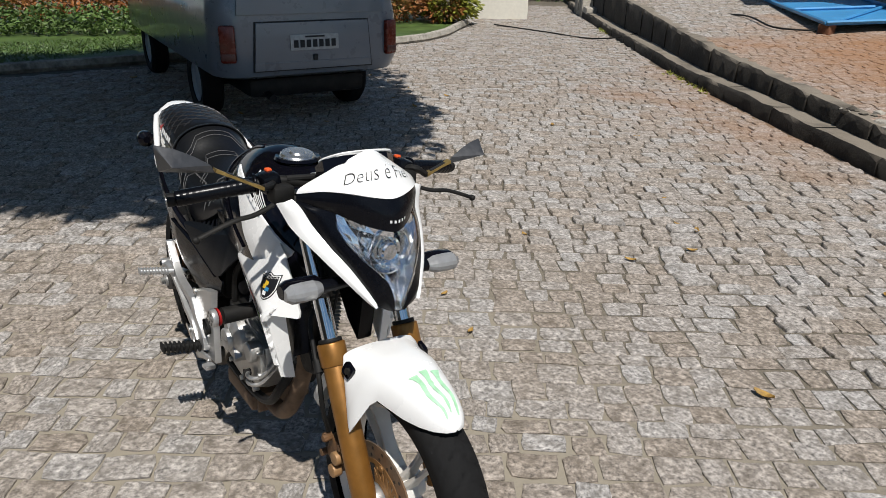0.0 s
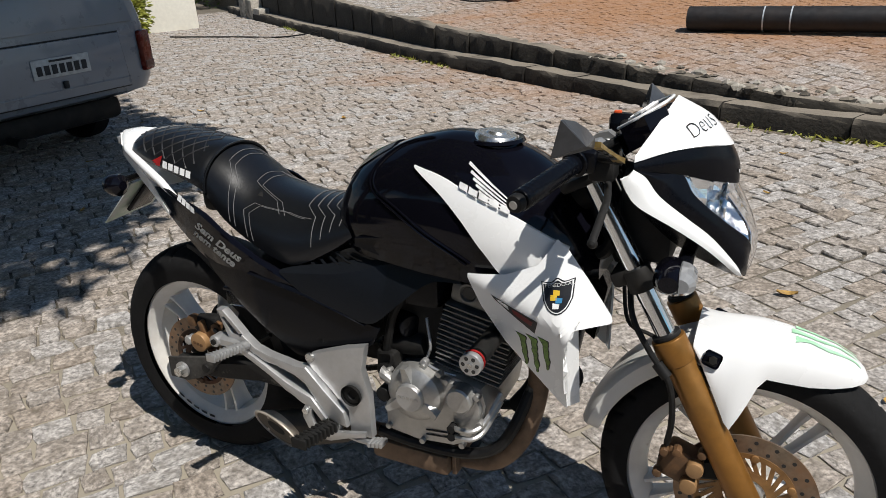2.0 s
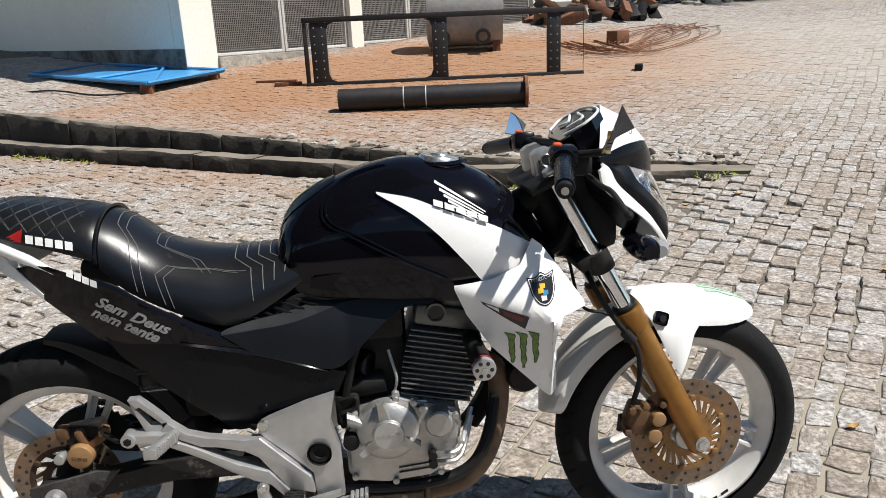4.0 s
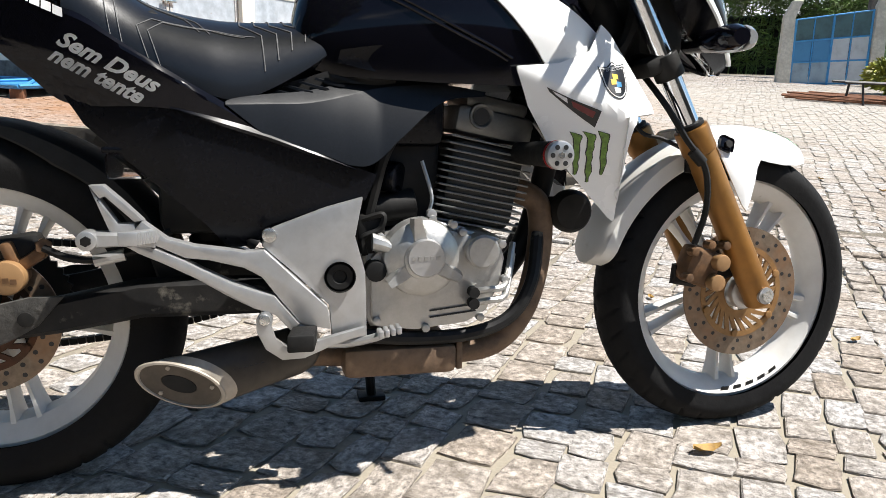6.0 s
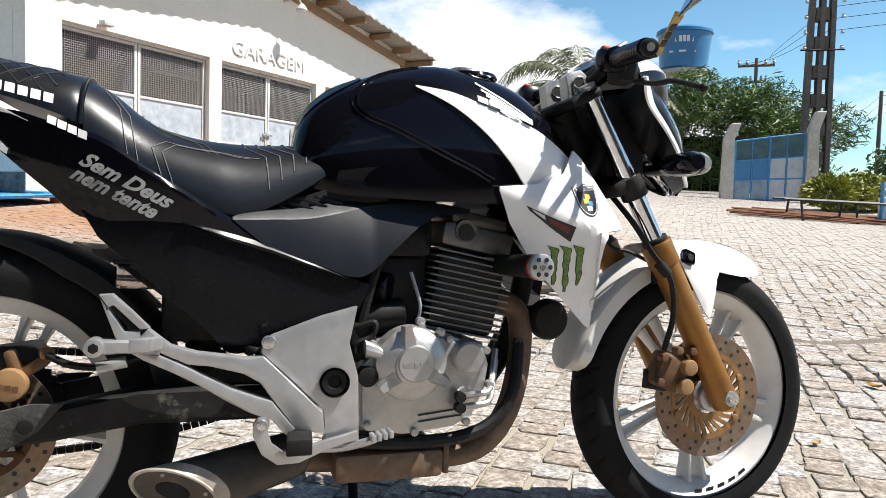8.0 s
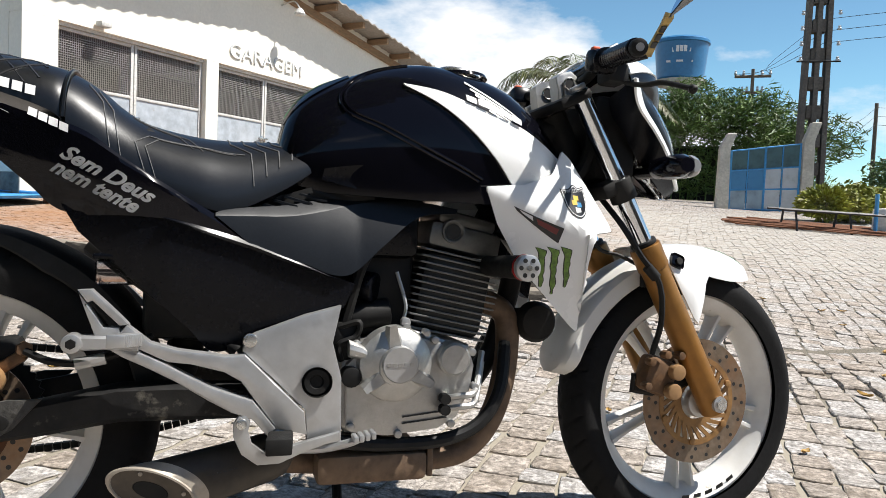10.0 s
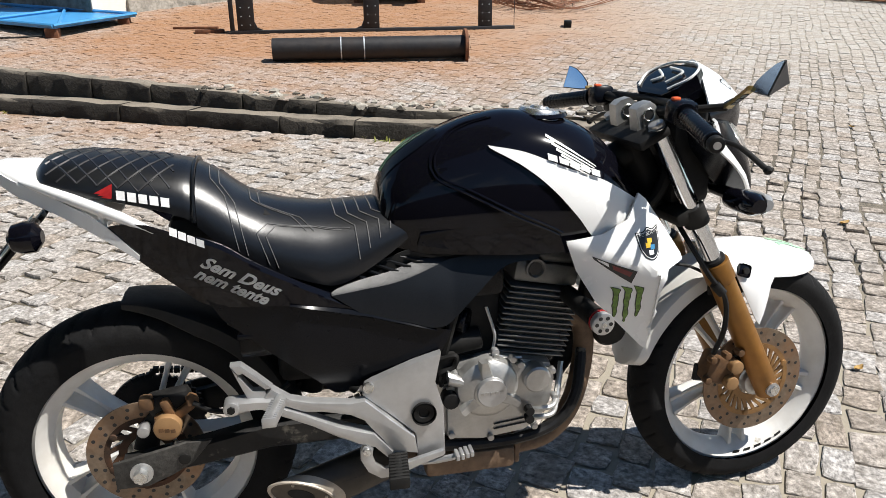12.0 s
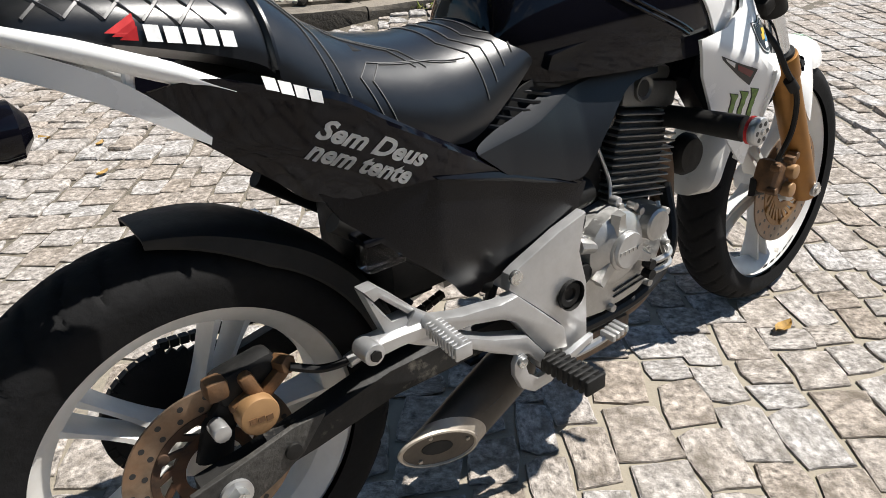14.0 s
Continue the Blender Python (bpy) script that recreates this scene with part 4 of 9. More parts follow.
SEAT = part("rider_seat", seat_part(-0.54, -0.12, 44, 0.0), M_SEAT, BIKE, "black vinyl seat with grey stitched chevrons")
PILLION = part("pillion_seat", seat_part(-0.825, -0.545, 34, 0.003), M_SEAT, BIKE, "black quilted pillion seat")


# Greyer than the vinyl, so the raised quilt lines carry painted highlights.
M_QUILT = mat("quilt_highlight", (0.018, 0.018, 0.02), 0.4, bump=0.1)


def stitch(points, parent, r=0.0009, off=0.0008, material=M_THREAD):
    line = [Vector((*a, 0)).lerp(Vector((*b, 0)), k / 8) for a, b in zip(points, points[1:]) for k in range(8)] + [Vector((*points[-1], 0))]
    part("stitching", tube([seat_point(p.x, p.y, off) for p in line], r, 5, 1), material, parent)


for k in range(15):
    x = -0.84 + 0.034 * k
    for d in (0.17, -0.17):
        lo, hi = x, x + d
        a, b = (lo, -0.80), (hi, 0.80)
        pts = [(lo + (hi - lo) * i / 12, -0.80 + 1.6 * i / 12) for i in range(13)]
        pts = [p for p in pts if -0.80 < p[0] < -0.575]
        if len(pts) > 2:
            stitch([pts[0], pts[-1]], PILLION, 0.0026, 0.0025, M_QUILT)
for s in (-1, 1):
    for j in range(2):
        o = 0.016 * j
        stitch([(-0.52 + o, 0.0), (-0.515 + o, s * 0.28), (-0.49 + o, s * 0.42), (-0.47 + o, s * 0.95)], SEAT)
        stitch([(-0.45 + o, 0.0), (-0.445 + o, s * 0.22), (-0.37 + o, s * 0.34), (-0.345 + o, s * 0.5)], SEAT)
        stitch([(-0.40 - o, s * 0.96), (-0.42 - o, s * 0.66), (-0.40 - o, s * 0.5), (-0.32 - o, s * 0.44), (-0.26 - o, s * 0.5)], SEAT)
    for j in range(5):
        o = 0.024 * j
        stitch([(-0.29 + o, 0.0), (-0.285 + o, s * 0.3), (-0.25 + o, s * 0.48), (-0.245 + o * 0.9, s * (0.86 - 0.06 * j))], SEAT, 0.0011)
part("seat_band", tube([seat_point(-0.545, -0.98 + 1.96 * i / 20, 0.002) for i in range(21)], 0.007, 8, 1, flat=0.5), M_SEAT, SEAT)


def bar_shape(pts, surf, off, parent, material, name, side=-1, label=""):
    """A small flat mark with an outline of (x, z) on a side surface."""
    bm = bmesh.new()
    bm.faces.new([bm.verts.new((x, side * (surf(x, z) + off), z)) for x, z in pts])
    return part(name, bm, material, parent, label, flat=True)


def seat_side(x, z):
    zt, zl, w = eased(x, SEAT_TOP), eased(x, SEAT_LOW), eased(x, SEAT_W)
    t = min(1, max(0, (z - zl) / (zt - zl)))
    a = math.acos(t ** (1 / 0.90))
    return w * math.sin(a) ** 0.95 + 0.004


for side in (-1, 1):
    for k in range(5):
        x0, z0 = -0.672 + 0.0185 * k, 0.850 - 0.0042 * k
        bar_shape([(x0, z0), (x0 + 0.0145, z0 - 0.003), (x0 + 0.0145, z0 + 0.013), (x0, z0 + 0.016)], seat_side, 0.003, PILLION, M_DECAL, "label_bar", side)
    for k in range(3):
        bar_shape([(-0.709 + 0.006 * k, 0.863 - 0.004 * k), (-0.680, 0.858 - 0.003 * k), (-0.678, 0.877 - 0.006 * k)], seat_side, 0.003 + 0.0004 * k, PILLION, M_RED, "red_wing", side)

# side covers and tail
SIDE_Y = [(-0.75, 0.112), (-0.65, 0.150), (-0.55, 0.174), (-0.45, 0.184), (-0.36, 0.180), (-0.29, 0.166), (-0.24, 0.156)]
SHOULDER = [(-0.72, 0.840), (-0.505, 0.771), (-0.445, 0.728), (-0.361, 0.676), (-0.291, 0.633), (-0.235, 0.598)]
EDGE = [(-0.52, 0.668), (-0.378, 0.642), (-0.24, 0.600), (-0.111, 0.552), (-0.06, 0.535)]
EDGE_Y = [(-0.52, 0.166), (-0.43, 0.180), (-0.378, 0.184), (-0.30, 0.172), (-0.24, 0.162), (-0.111, 0.150), (-0.06, 0.145)]


def cowl_y(x, z):
    """The gloss tail: a sharp shoulder line, leaning in above it and falling away below."""
    d = z - interp(x, SHOULDER)
    return eased(x, SIDE_Y) - (0.75 * d if d > 0 else -0.10 * d) - 0.9 * max(0, -d - 0.07) ** 1.2 * 0.3


def cover_y(x, z):
    """The upper cover leans in above the raised edge and swells towards the front."""
    d = max(0.0, z - interp(x, EDGE))
    return interp(x, EDGE_Y) - 0.30 * d + 0.05 * max(0, x + 0.12) + 0.006 * math.sin(min(1, d / 0.14) * math.pi)


def lower_y(x, z):
    """The lower cover falls away below the raised edge."""
    d = max(0.0, interp(x, EDGE) - z)
    return interp(x, EDGE_Y) - 0.004 - 0.17 * d + 0.010 * math.sin(min(1, d / 0.20) * math.pi)


for side in (-1, 1):
    part("tail_cowl", draped([(-0.705, 0.802), (-0.64, 0.812), (-0.58, 0.796), (-0.505, 0.775), (-0.445, 0.735), (-0.361, 0.684), (-0.30, 0.648), (-0.238, 0.602)],
                             [(-0.700, 0.795), (-0.655, 0.752), (-0.584, 0.690), (-0.53, 0.648), (-0.43, 0.645), (-0.37, 0.640), (-0.33, 0.626), (-0.240, 0.598)], cowl_y, 0.004, 60, 16, side, 0.006), M_GLOSS, BIKE, "gloss black tail cowl", sharp=14)
    part("lower_cover", draped([(-0.535, 0.660), (-0.43, 0.655), (-0.378, 0.642), (-0.30, 0.618), (-0.24, 0.600), (-0.16, 0.572), (-0.068, 0.540)],
                               [(-0.510, 0.618), (-0.44, 0.554), (-0.35, 0.470), (-0.306, 0.424), (-0.25, 0.437), (-0.17, 0.468), (-0.088, 0.498)], lower_y, 0.0, 44, 14, side, 0.006), M_MATT, BIKE, "satin black lower side cover")
    rim_line = [(-0.306, 0.650), (-0.245, 0.652), (-0.18, 0.655), (-0.12, 0.667), (-0.06, 0.683), (0.0, 0.689), (0.060, 0.690), (0.125, 0.680)]
    COVER = part("upper_cover", draped(rim_line, [(-0.248, 0.604), (-0.20, 0.588), (-0.15, 0.571), (-0.111, 0.556), (-0.072, 0.560), (-0.018, 0.608), (0.050, 0.662), (0.122, 0.672)], cover_y, 0.004, 50, 14, side, 0.006), M_UPPER, BIKE, "grained black upper side cover with cooling slats", sharp=20)
    # its top leans in as a broad ledge
    ledge = []
    for k, q in enumerate(smooth_line([(x, z, 0) for x, z in rim_line[:-1]], 6)):
        f = k / 36
        y, w = cover_y(q.x, q.y) + 0.004, 0.014 * math.sin(min(1, f * 1.02) * math.pi) ** 0.6 + 0.001
        ledge.append([Vector((q.x, side * y, q.y)), Vector((q.x, side * (y - 0.003), q.y + 0.004)), Vector((q.x - 0.5 * w, side * (y - 0.003 - w), q.y + 0.004 + 1.1 * w)), Vector((q.x - 0.5 * w, side * (y - 0.006 - w), q.y + 1.1 * w)), Vector((q.x, side * (y - 0.006), q.y - 0.004))])
    part("cover_ledge", loft(ledge), M_UPPER, COVER, sharp=30)
    # the raised edge between the covers, broad in the middle and drawn out to points
    edge = []
    for k in range(25):
        f = k / 24
        x = -0.385 + 0.285 * f
        z, y = interp(x, EDGE), interp(x, EDGE_Y)
        h = 0.0008 + 0.0052 * math.sin(f * math.pi) ** 0.8
        edge.append([Vector((x, side * (y + a), z + b)) for a, b in ((0.0055, 0.0), (0.001, 1.3 * h), (-0.003, 1.2 * h), (-0.004, -h), (0.001, -0.9 * h))])
    part("cover_edge", loft(edge), M_MATT, BIKE, sharp=20)
    part("under_tank_cover", draped([(-0.125, 0.742), (-0.05, 0.752), (0.05, 0.752), (0.20, 0.735)], [(-0.130, 0.722), (-0.05, 0.706), (0.05, 0.696), (0.175, 0.690)], lambda x, z: 0.132 - 0.010 * math.cos((z - 0.72) * 40) + 0.08 * max(0, x), 0.0, 24, 8, side, 0.01), M_MATT, BIKE)
    # cooling slats over a near-black sheet that stands in for the bay's shade
    part("slat_bay", draped([(-0.275, 0.672), (-0.19, 0.694), (-0.13, 0.712), (-0.03, 0.722)], [(-0.275, 0.648), (-0.19, 0.650), (-0.13, 0.662), (-0.03, 0.684)], lambda x, z: 0.104, 0.0, 14, 4, side, 0.004), M_INK_DARK, BIKE)
    for k in range(7):
        f = k / 6
        x, z = -0.236 + 0.158 * f, 0.663 + 0.034 * f
        a, b = Vector((x - 0.030, side * 0.108, z + 0.010)), Vector((x + 0.006, side * (cover_y(x, 0.665) - 0.010), z))
        rings = [[c + Vector((u * w, 0, v)) for u, v in ((-1, -0.0015), (-0.8, 0.002), (0.8, 0.0005), (1, -0.003))] for c, w in ((a, 0.006), (a.lerp(b, 0.5), 0.007), (b, 0.0075))]
        part("cooling_slat", loft(rings), M_UPPER, COVER)
    # white grab rail and tail side
    rail = []
    for f, x, z, w, h in ((0, -0.840, 0.884, 0.004, 0.004), (0.1, -0.806, 0.877, 0.008, 0.009), (0.3, -0.74, 0.852, 0.009, 0.012), (0.6, -0.66, 0.819, 0.009, 0.012), (0.85, -0.61, 0.795, 0.007, 0.008), (1, -0.580, 0.780, 0.002, 0.002)):
        y = side * (0.078 + 0.086 * f ** 0.6)
        rail.append([Vector((x, y + w * math.cos(a) * 1.2, z + h * math.sin(a))) for a in (2 * math.pi * i / 12 for i in range(12))])
    part("grab_rail", loft(rail), M_WHITE, BIKE, "white alloy grab rail")
    part("rail_post", cyl((-0.70, side * 0.135, 0.838), (-0.70, side * 0.11, 0.79), 0.006, seg=10), M_WHITE, BIKE)
    part("tail_side", draped([(-0.90, 0.903), (-0.84, 0.882), (-0.76, 0.848), (-0.70, 0.812), (-0.64, 0.752)], [(-0.895, 0.880), (-0.83, 0.850), (-0.76, 0.818), (-0.70, 0.782), (-0.642, 0.744)],
                             lambda x, z: interp(x, [(-0.90, 0.03), (-0.85, 0.075), (-0.75, 0.118), (-0.64, 0.150)]), 0.004, 24, 6, side, 0.008), M_WHITE, BIKE, "white tail panel")
    sg = cyl((-0.835, side * 0.05, 0.80), (-0.83, side * 0.115, 0.80), 0.009, seg=10)
    part("rear_signal_stalk", sg, M_MATT, BIKE)
    sig = []
    for f, r in ((0, 0.012), (0.15, 0.024), (0.5, 0.029), (0.8, 0.027), (1.0, 0.012)):
        c = Vector((-0.852 + 0.055 * f, side * (0.118 + 0.045 * 0.5), 0.797))
        sig.append([c + Vector((0, r * 1.0 * math.cos(a), r * math.sin(a))) for a in (2 * math.pi * i / 14 for i in range(14))])
    part("rear_signal", loft(sig), M_GLOSS, BIKE, "dark rear turn signal")
tail = []
for x, zt, zl, w in ((-0.915, 0.905, 0.896, 0.012), (-0.885, 0.910, 0.872, 0.045), (-0.84, 0.905, 0.848, 0.085), (-0.78, 0.885, 0.82, 0.105), (-0.70, 0.845, 0.79, 0.118)):
    tail.append([Vector((x, w * math.copysign(abs(math.cos(a)) ** 0.6, math.cos(a)), (zt + zl) / 2 + (zt - zl) / 2 * math.copysign(abs(math.sin(a)) ** 0.8, math.sin(a)))) for a in (2 * math.pi * i / 20 for i in range(20))])
part("tail_piece", loft(tail), M_WHITE, BIKE, "white tail piece")
part("tail_lamp", box((0.012, 0.08, 0.022), (-0.905, 0, 0.884), 0.004), M_CLEAR, BIKE, "clear tail lamp")
plate_m = Matrix.Translation((-0.937, 0.03, 0.713)) @ Matrix.Rotation(radians(7), 4, "Z") @ Matrix.Rotation(radians(44), 4, "Y")
hold = box((0.012, 0.09, 0.17), (0.010, 0, 0.045), 0.004)
bmesh.ops.transform(hold, matrix=plate_m, verts=hold.verts)
HOLD = part("plate_holder", hold, M_MATT, BIKE)
pl = box((0.003, 0.19, 0.165), (-0.001, 0, 0), 0.001)
bmesh.ops.transform(pl, matrix=plate_m, verts=pl.verts)
M_PLATE = mat("pale_plate", (0.52, 0.54, 0.52), 0.45, 0.2, scale=14, var=0.1, scale2=20, var2=0.2, tint=(0.2, 0.4, 0.22), bump=0.1)
PLATE = part("number_plate", pl, M_PLATE, HOLD, "pale number plate with plain marks")
for k in range(7):
    q = box((0.002, 0.016, 0.05), (-0.004, -0.075 + 0.025 * k, 0), 0)
    bmesh.ops.transform(q, matrix=plate_m, verts=q.verts)
    part("plate_bar", q, M_INK, HOLD, flat=True)

# decals on the tail
def flat_text(text, size, x, z, y, turn, name, material, shear=0.35, wide=1.0, bold=0.0):
    m = Matrix.Translation((x, y, z)) @ Matrix.Rotation(radians(90), 4, "X")
    m = m @ Matrix.Rotation(radians(turn), 4, "Z") @ Matrix.Diagonal((wide, 1, 1, 1))
    return lettering(text, size, m, material, name, BIKE, depth=0.0006, shear=shear, bold=bold)


def bent_text(ob, surf, off, side=-1):
    for v in ob.data.vertices:
        v.co.y = side * (surf(v.co.x, v.co.z) + off)


for text, x, z, wide in (("Sem Deus", -0.538, 0.7325, 0.152), ("nem tente", -0.551, 0.711, 0.140)):
    words = tagged(flat_text(text, 0.032, 0, 0, 0, 0, "motto_lettering", M_DECAL, 0.40, 1.0, 0.0011), "silver script lettering")
    right = max(v.co.x for v in words.data.vertices)
    words.data.transform(Matrix.Translation((x, 0, z)) @ Matrix.Rotation(radians(27), 4, "Y") @ Matrix.Diagonal((wide / right, 1, 1, 1)))
    bent_text(words, cowl_y, 0.0052)
for k in range(4):
    x = -0.582 + 0.015 * k
    z = 0.793 - 0.0068 * k
    bar_shape([(x, z), (x + 0.013, z - 0.005), (x + 0.013, z + 0.008), (x, z + 0.013)], cowl_y, 0.0065, BIKE, M_DECAL, "small_label_bar")

# rear mudguard, swing arm, frame plates
def arc_shell(centre, r_of, a0, a1, w_of, drop_of, n=30, thick=0.004):
    """A mudguard: a channel section swept round a wheel."""
    rings = []
    for k in range(n + 1):
        a = radians(a0 + (a1 - a0) * k / n)
        f = k / n
        r, w, d = r_of(f), w_of(f), drop_of(f)
        sec = [(-w, -d), (-w * 0.98, -0.35 * d), (-w * 0.82, -0.10 * d), (-w * 0.45, 0.0), (0, 0.003), (w * 0.45, 0), (w * 0.82, -0.10 * d), (w * 0.98, -0.35 * d), (w, -d)]
        sec += [(y * 0.96, h - thick) for y, h in sec[::-1]]
        rings.append([centre + Vector(((r + h) * math.cos(a), y, (r + h) * math.sin(a))) for y, h in sec])
    return loft(rings)


part("rear_mudguard", arc_shell(RW, lambda f: 0.328 - 0.006 * f, 92, 8, lambda f: 0.05 + 0.027 * min(1, f * 4), lambda f: 0.012 + 0.03 * min(1, f * 3)), M_GUARD, BIKE, "black rear tyre hugger")


def strip(points, widths, y, thick, bevel=0.004):
    """A flat cast bar of changing width along (x, z) points, in the upright plane y."""
    line = [Vector((x, z, 0)) for x, z in points]
    up, down = [], []
    for i, p in enumerate(line):
        way = (line[min(i + 1, len(line) - 1)] - line[max(i - 1, 0)]).normalized()
        n = Vector((-way.y, way.x, 0))
        up.append(p + n * widths[i] / 2)
        down.append(p - n * widths[i] / 2)
    rings = []
    for a, b in zip(up, down):
        e = (b - a) * 0.16
        rings.append([Vector((a.x, y + thick, a.y)), Vector((a.x + e.x * 0.2, y + thick * 0.3, a.y + e.y * 0.2)), Vector((a.x + e.x, y, a.y + e.y)), Vector((b.x - e.x, y, b.y - e.y)), Vector((b.x - e.x * 0.2, y + thick * 0.3, b.y - e.y * 0.2)), Vector((b.x, y + thick, b.y))])
    return loft(rings)


for side in (-1, 1):
    y = side * 0.132
    sgn = -side
    part("swing_arm", strip([(-0.735, 0.300), (-0.68, 0.302), (-0.58, 0.315), (-0.45, 0.338), (-0.36, 0.338), (-0.21, 0.335)], [0.04, 0.050, 0.058, 0.064, 0.066, 0.06], y, sgn * 0.032), M_ARM, BIKE, "scuffed black swing arm")
    part("arm_end", slab([(-0.752, 0.264), (-0.752, 0.322), (-0.700, 0.333), (-0.610, 0.352), (-0.560, 0.352), (-0.600, 0.306), (-0.640, 0.284), (-0.690, 0.264)], 0.008, lambda u, v, d, side=side: Vector((u, side * (0.1325 + d), v)), bevel=0.003), M_ARMEND, BIKE, "alloy swing arm end caked with pale dirt")
    part("axle_nut", cyl((-0.70, y, 0.297), (-0.70, y + side * 0.030, 0.297), 0.014, seg=6), M_CHROME, BIKE)
    part("axle_washer", cyl((-0.70, y, 0.297), (-0.70, y + side * 0.014, 0.297), 0.022, seg=24), M_ALU, BIKE)
    part("adjuster_bolt", cyl((-0.616, y + side * 0.001, 0.318), (-0.616, y + side * 0.013, 0.318), 0.012, seg=16, bevel=0.001), M_BLACK, BIKE)
    # alloy side plate and footrest hanger
    plate_out = [(-0.258, 0.428), (-0.252, 0.450), (-0.236, 0.458), (-0.155, 0.488), (-0.095, 0.504), (-0.108, 0.440), (-0.092, 0.380), (-0.090, 0.268), (-0.148, 0.262), (-0.152, 0.326), (-0.205, 0.379)]
    pp = slab(plate_out, 0.02, lambda u, v, d, side=side: Vector((u, side * (0.148 + d + 0.015 * max(0, 0.45 - v)), v)), bevel=0.004)
    PLATE_SIDE = part("frame_side_plate", pp, M_ALU, BIKE, "silver alloy side plate")
    part("plate_plug", lathe([(0.0, 0.002), (0.010, 0.002), (0.012, -0.002), (0.021, -0.003), (0.025, 0.001), (0.026, -0.008)], (-0.135, side * 0.172, 0.375), "Y", 28), M_BLACK, PLATE_SIDE)
    part("plate_bolt", cyl((-0.246, side * 0.166, 0.446), (-0.246, side * 0.174, 0.446), 0.012, seg=16, bevel=0.002), M_CHROME, PLATE_SIDE)
    yh = side * 0.176
    flat_at = lambda u, v, d, side=side: Vector((u, side * (0.160 + d), v))
    upper = [(-0.452, 0.452), (-0.434, 0.474), (-0.399, 0.446), (-0.359, 0.434), (-0.312, 0.427), (-0.286, 0.422), (-0.254, 0.424), (-0.205, 0.376), (-0.156, 0.327), (-0.150, 0.288), (-0.200, 0.300), (-0.238, 0.350), (-0.259, 0.380), (-0.286, 0.396), (-0.338, 0.410), (-0.373, 0.414)]
    part("footrest_hanger", slab(upper, 0.024, flat_at, bevel=0.005), M_ALU, BIKE, "silver alloy footrest hanger")
    lower = [(-0.452, 0.449), (-0.373, 0.411), (-0.348, 0.396), (-0.306, 0.374), (-0.264, 0.358), (-0.240, 0.350), (-0.202, 0.302), (-0.215, 0.290), (-0.240, 0.318), (-0.274, 0.331), (-0.312, 0.354), (-0.358, 0.382), (-0.399, 0.404), (-0.440, 0.424), (-0.462, 0.438)]
    part("hanger_brace", slab(lower, 0.030, flat_at, bevel=0.006), M_ALU, BIKE)
    part("hanger_loop", slab([(-0.506, 0.528), (-0.486, 0.529), (-0.459, 0.503), (-0.431, 0.474), (-0.445, 0.472), (-0.484, 0.511), (-0.492, 0.508)], 0.022, flat_at, bevel=0.004), M_ALU, BIKE)
    part("hanger_loop", slab([(-0.506, 0.526), (-0.492, 0.508), (-0.468, 0.470), (-0.445, 0.470), (-0.440, 0.440), (-0.476, 0.444)], 0.020, flat_at, bevel=0.004), M_ALU, BIKE)
    part("pillion_bracket", strip([(-0.512, 0.446), (-0.465, 0.446), (-0.415, 0.442)], [0.026, 0.022, 0.022], yh - sgn * 0.018, sgn * 0.03), M_ALU, BIKE)
    part("bracket_bush", cyl((-0.510, yh - sgn * 0.024, 0.447), (-0.510, yh + sgn * 0.01, 0.447), 0.015, seg=20, bevel=0.002), M_ALU, BIKE)
    part("bush_bolt", cyl((-0.510, yh - sgn * 0.028, 0.447), (-0.510, yh - sgn * 0.02, 0.447), 0.008, seg=6), M_BLACK, BIKE)
    part("heel_guard", slab([(-0.270, 0.312), (-0.262, 0.325), (-0.250, 0.326), (-0.243, 0.316), (-0.246, 0.300), (-0.240, 0.280), (-0.222, 0.266), (-0.195, 0.268), (-0.149, 0.280), (-0.096, 0.292), (-0.096, 0.279), (-0.146, 0.264), (-0.195, 0.244), (-0.230, 0.243), (-0.256, 0.262), (-0.270, 0.292)], 0.010, lambda u, v, d, side=side: Vector((u, side * (0.180 + d), v)), bevel=0.003), M_ALU, BIKE, "polished heel guard")
    part("heel_bolt", cyl((-0.257, side * 0.188, 0.313), (-0.257, side * 0.197, 0.313), 0.009, seg=16, bevel=0.002), M_CHROME, BIKE)
    p0, p1 = Vector((-0.192, side * 0.172, 0.283)), Vector((-0.205, side * 0.292, 0.300))
    PEG = part("footpeg", cyl(p0, p1, 0.012, seg=12), M_BLACK, BIKE)
    for k in range(9):
        c = p0.lerp(p1, 0.14 + 0.85 * k / 8)
        part("peg_rib", box((0.040, 0.0075, 0.026), c, 0.003), M_BLACK, PEG)
    part("peg_hinge", box((0.034, 0.03, 0.034), (-0.19, side * 0.165, 0.285), 0.006), M_ALU, BIKE)
    q0, q1 = Vector((-0.418, side * 0.185, 0.452)), Vector((-0.437, side * 0.286, 0.462))
    PPEG = part("pillion_peg", cyl(q0, q1, 0.0105, seg=12), M_ALU, BIKE, "knurled alloy pillion peg")
    for k in range(10):
        part("peg_rib", box((0.026, 0.005, 0.020), q0.lerp(q1, 0.2 + 0.8 * k / 9), 0.002), M_ALU, PPEG)
part("brake_pedal", tube([(-0.19, -0.165, 0.262), (-0.13, -0.178, 0.262), (-0.085, -0.19, 0.272), (-0.06, -0.195, 0.282)], 0.007, 8, 5), M_ALU, BIKE)
toe = bmesh.new()
for k in range(4):
    box((0.008, 0.03, 0.012), (-0.072 + 0.010 * k, -0.20, 0.283 + 0.002 * k), 0.002, bm=toe)
part("pedal_toe", toe, M_ALU, BIKE)
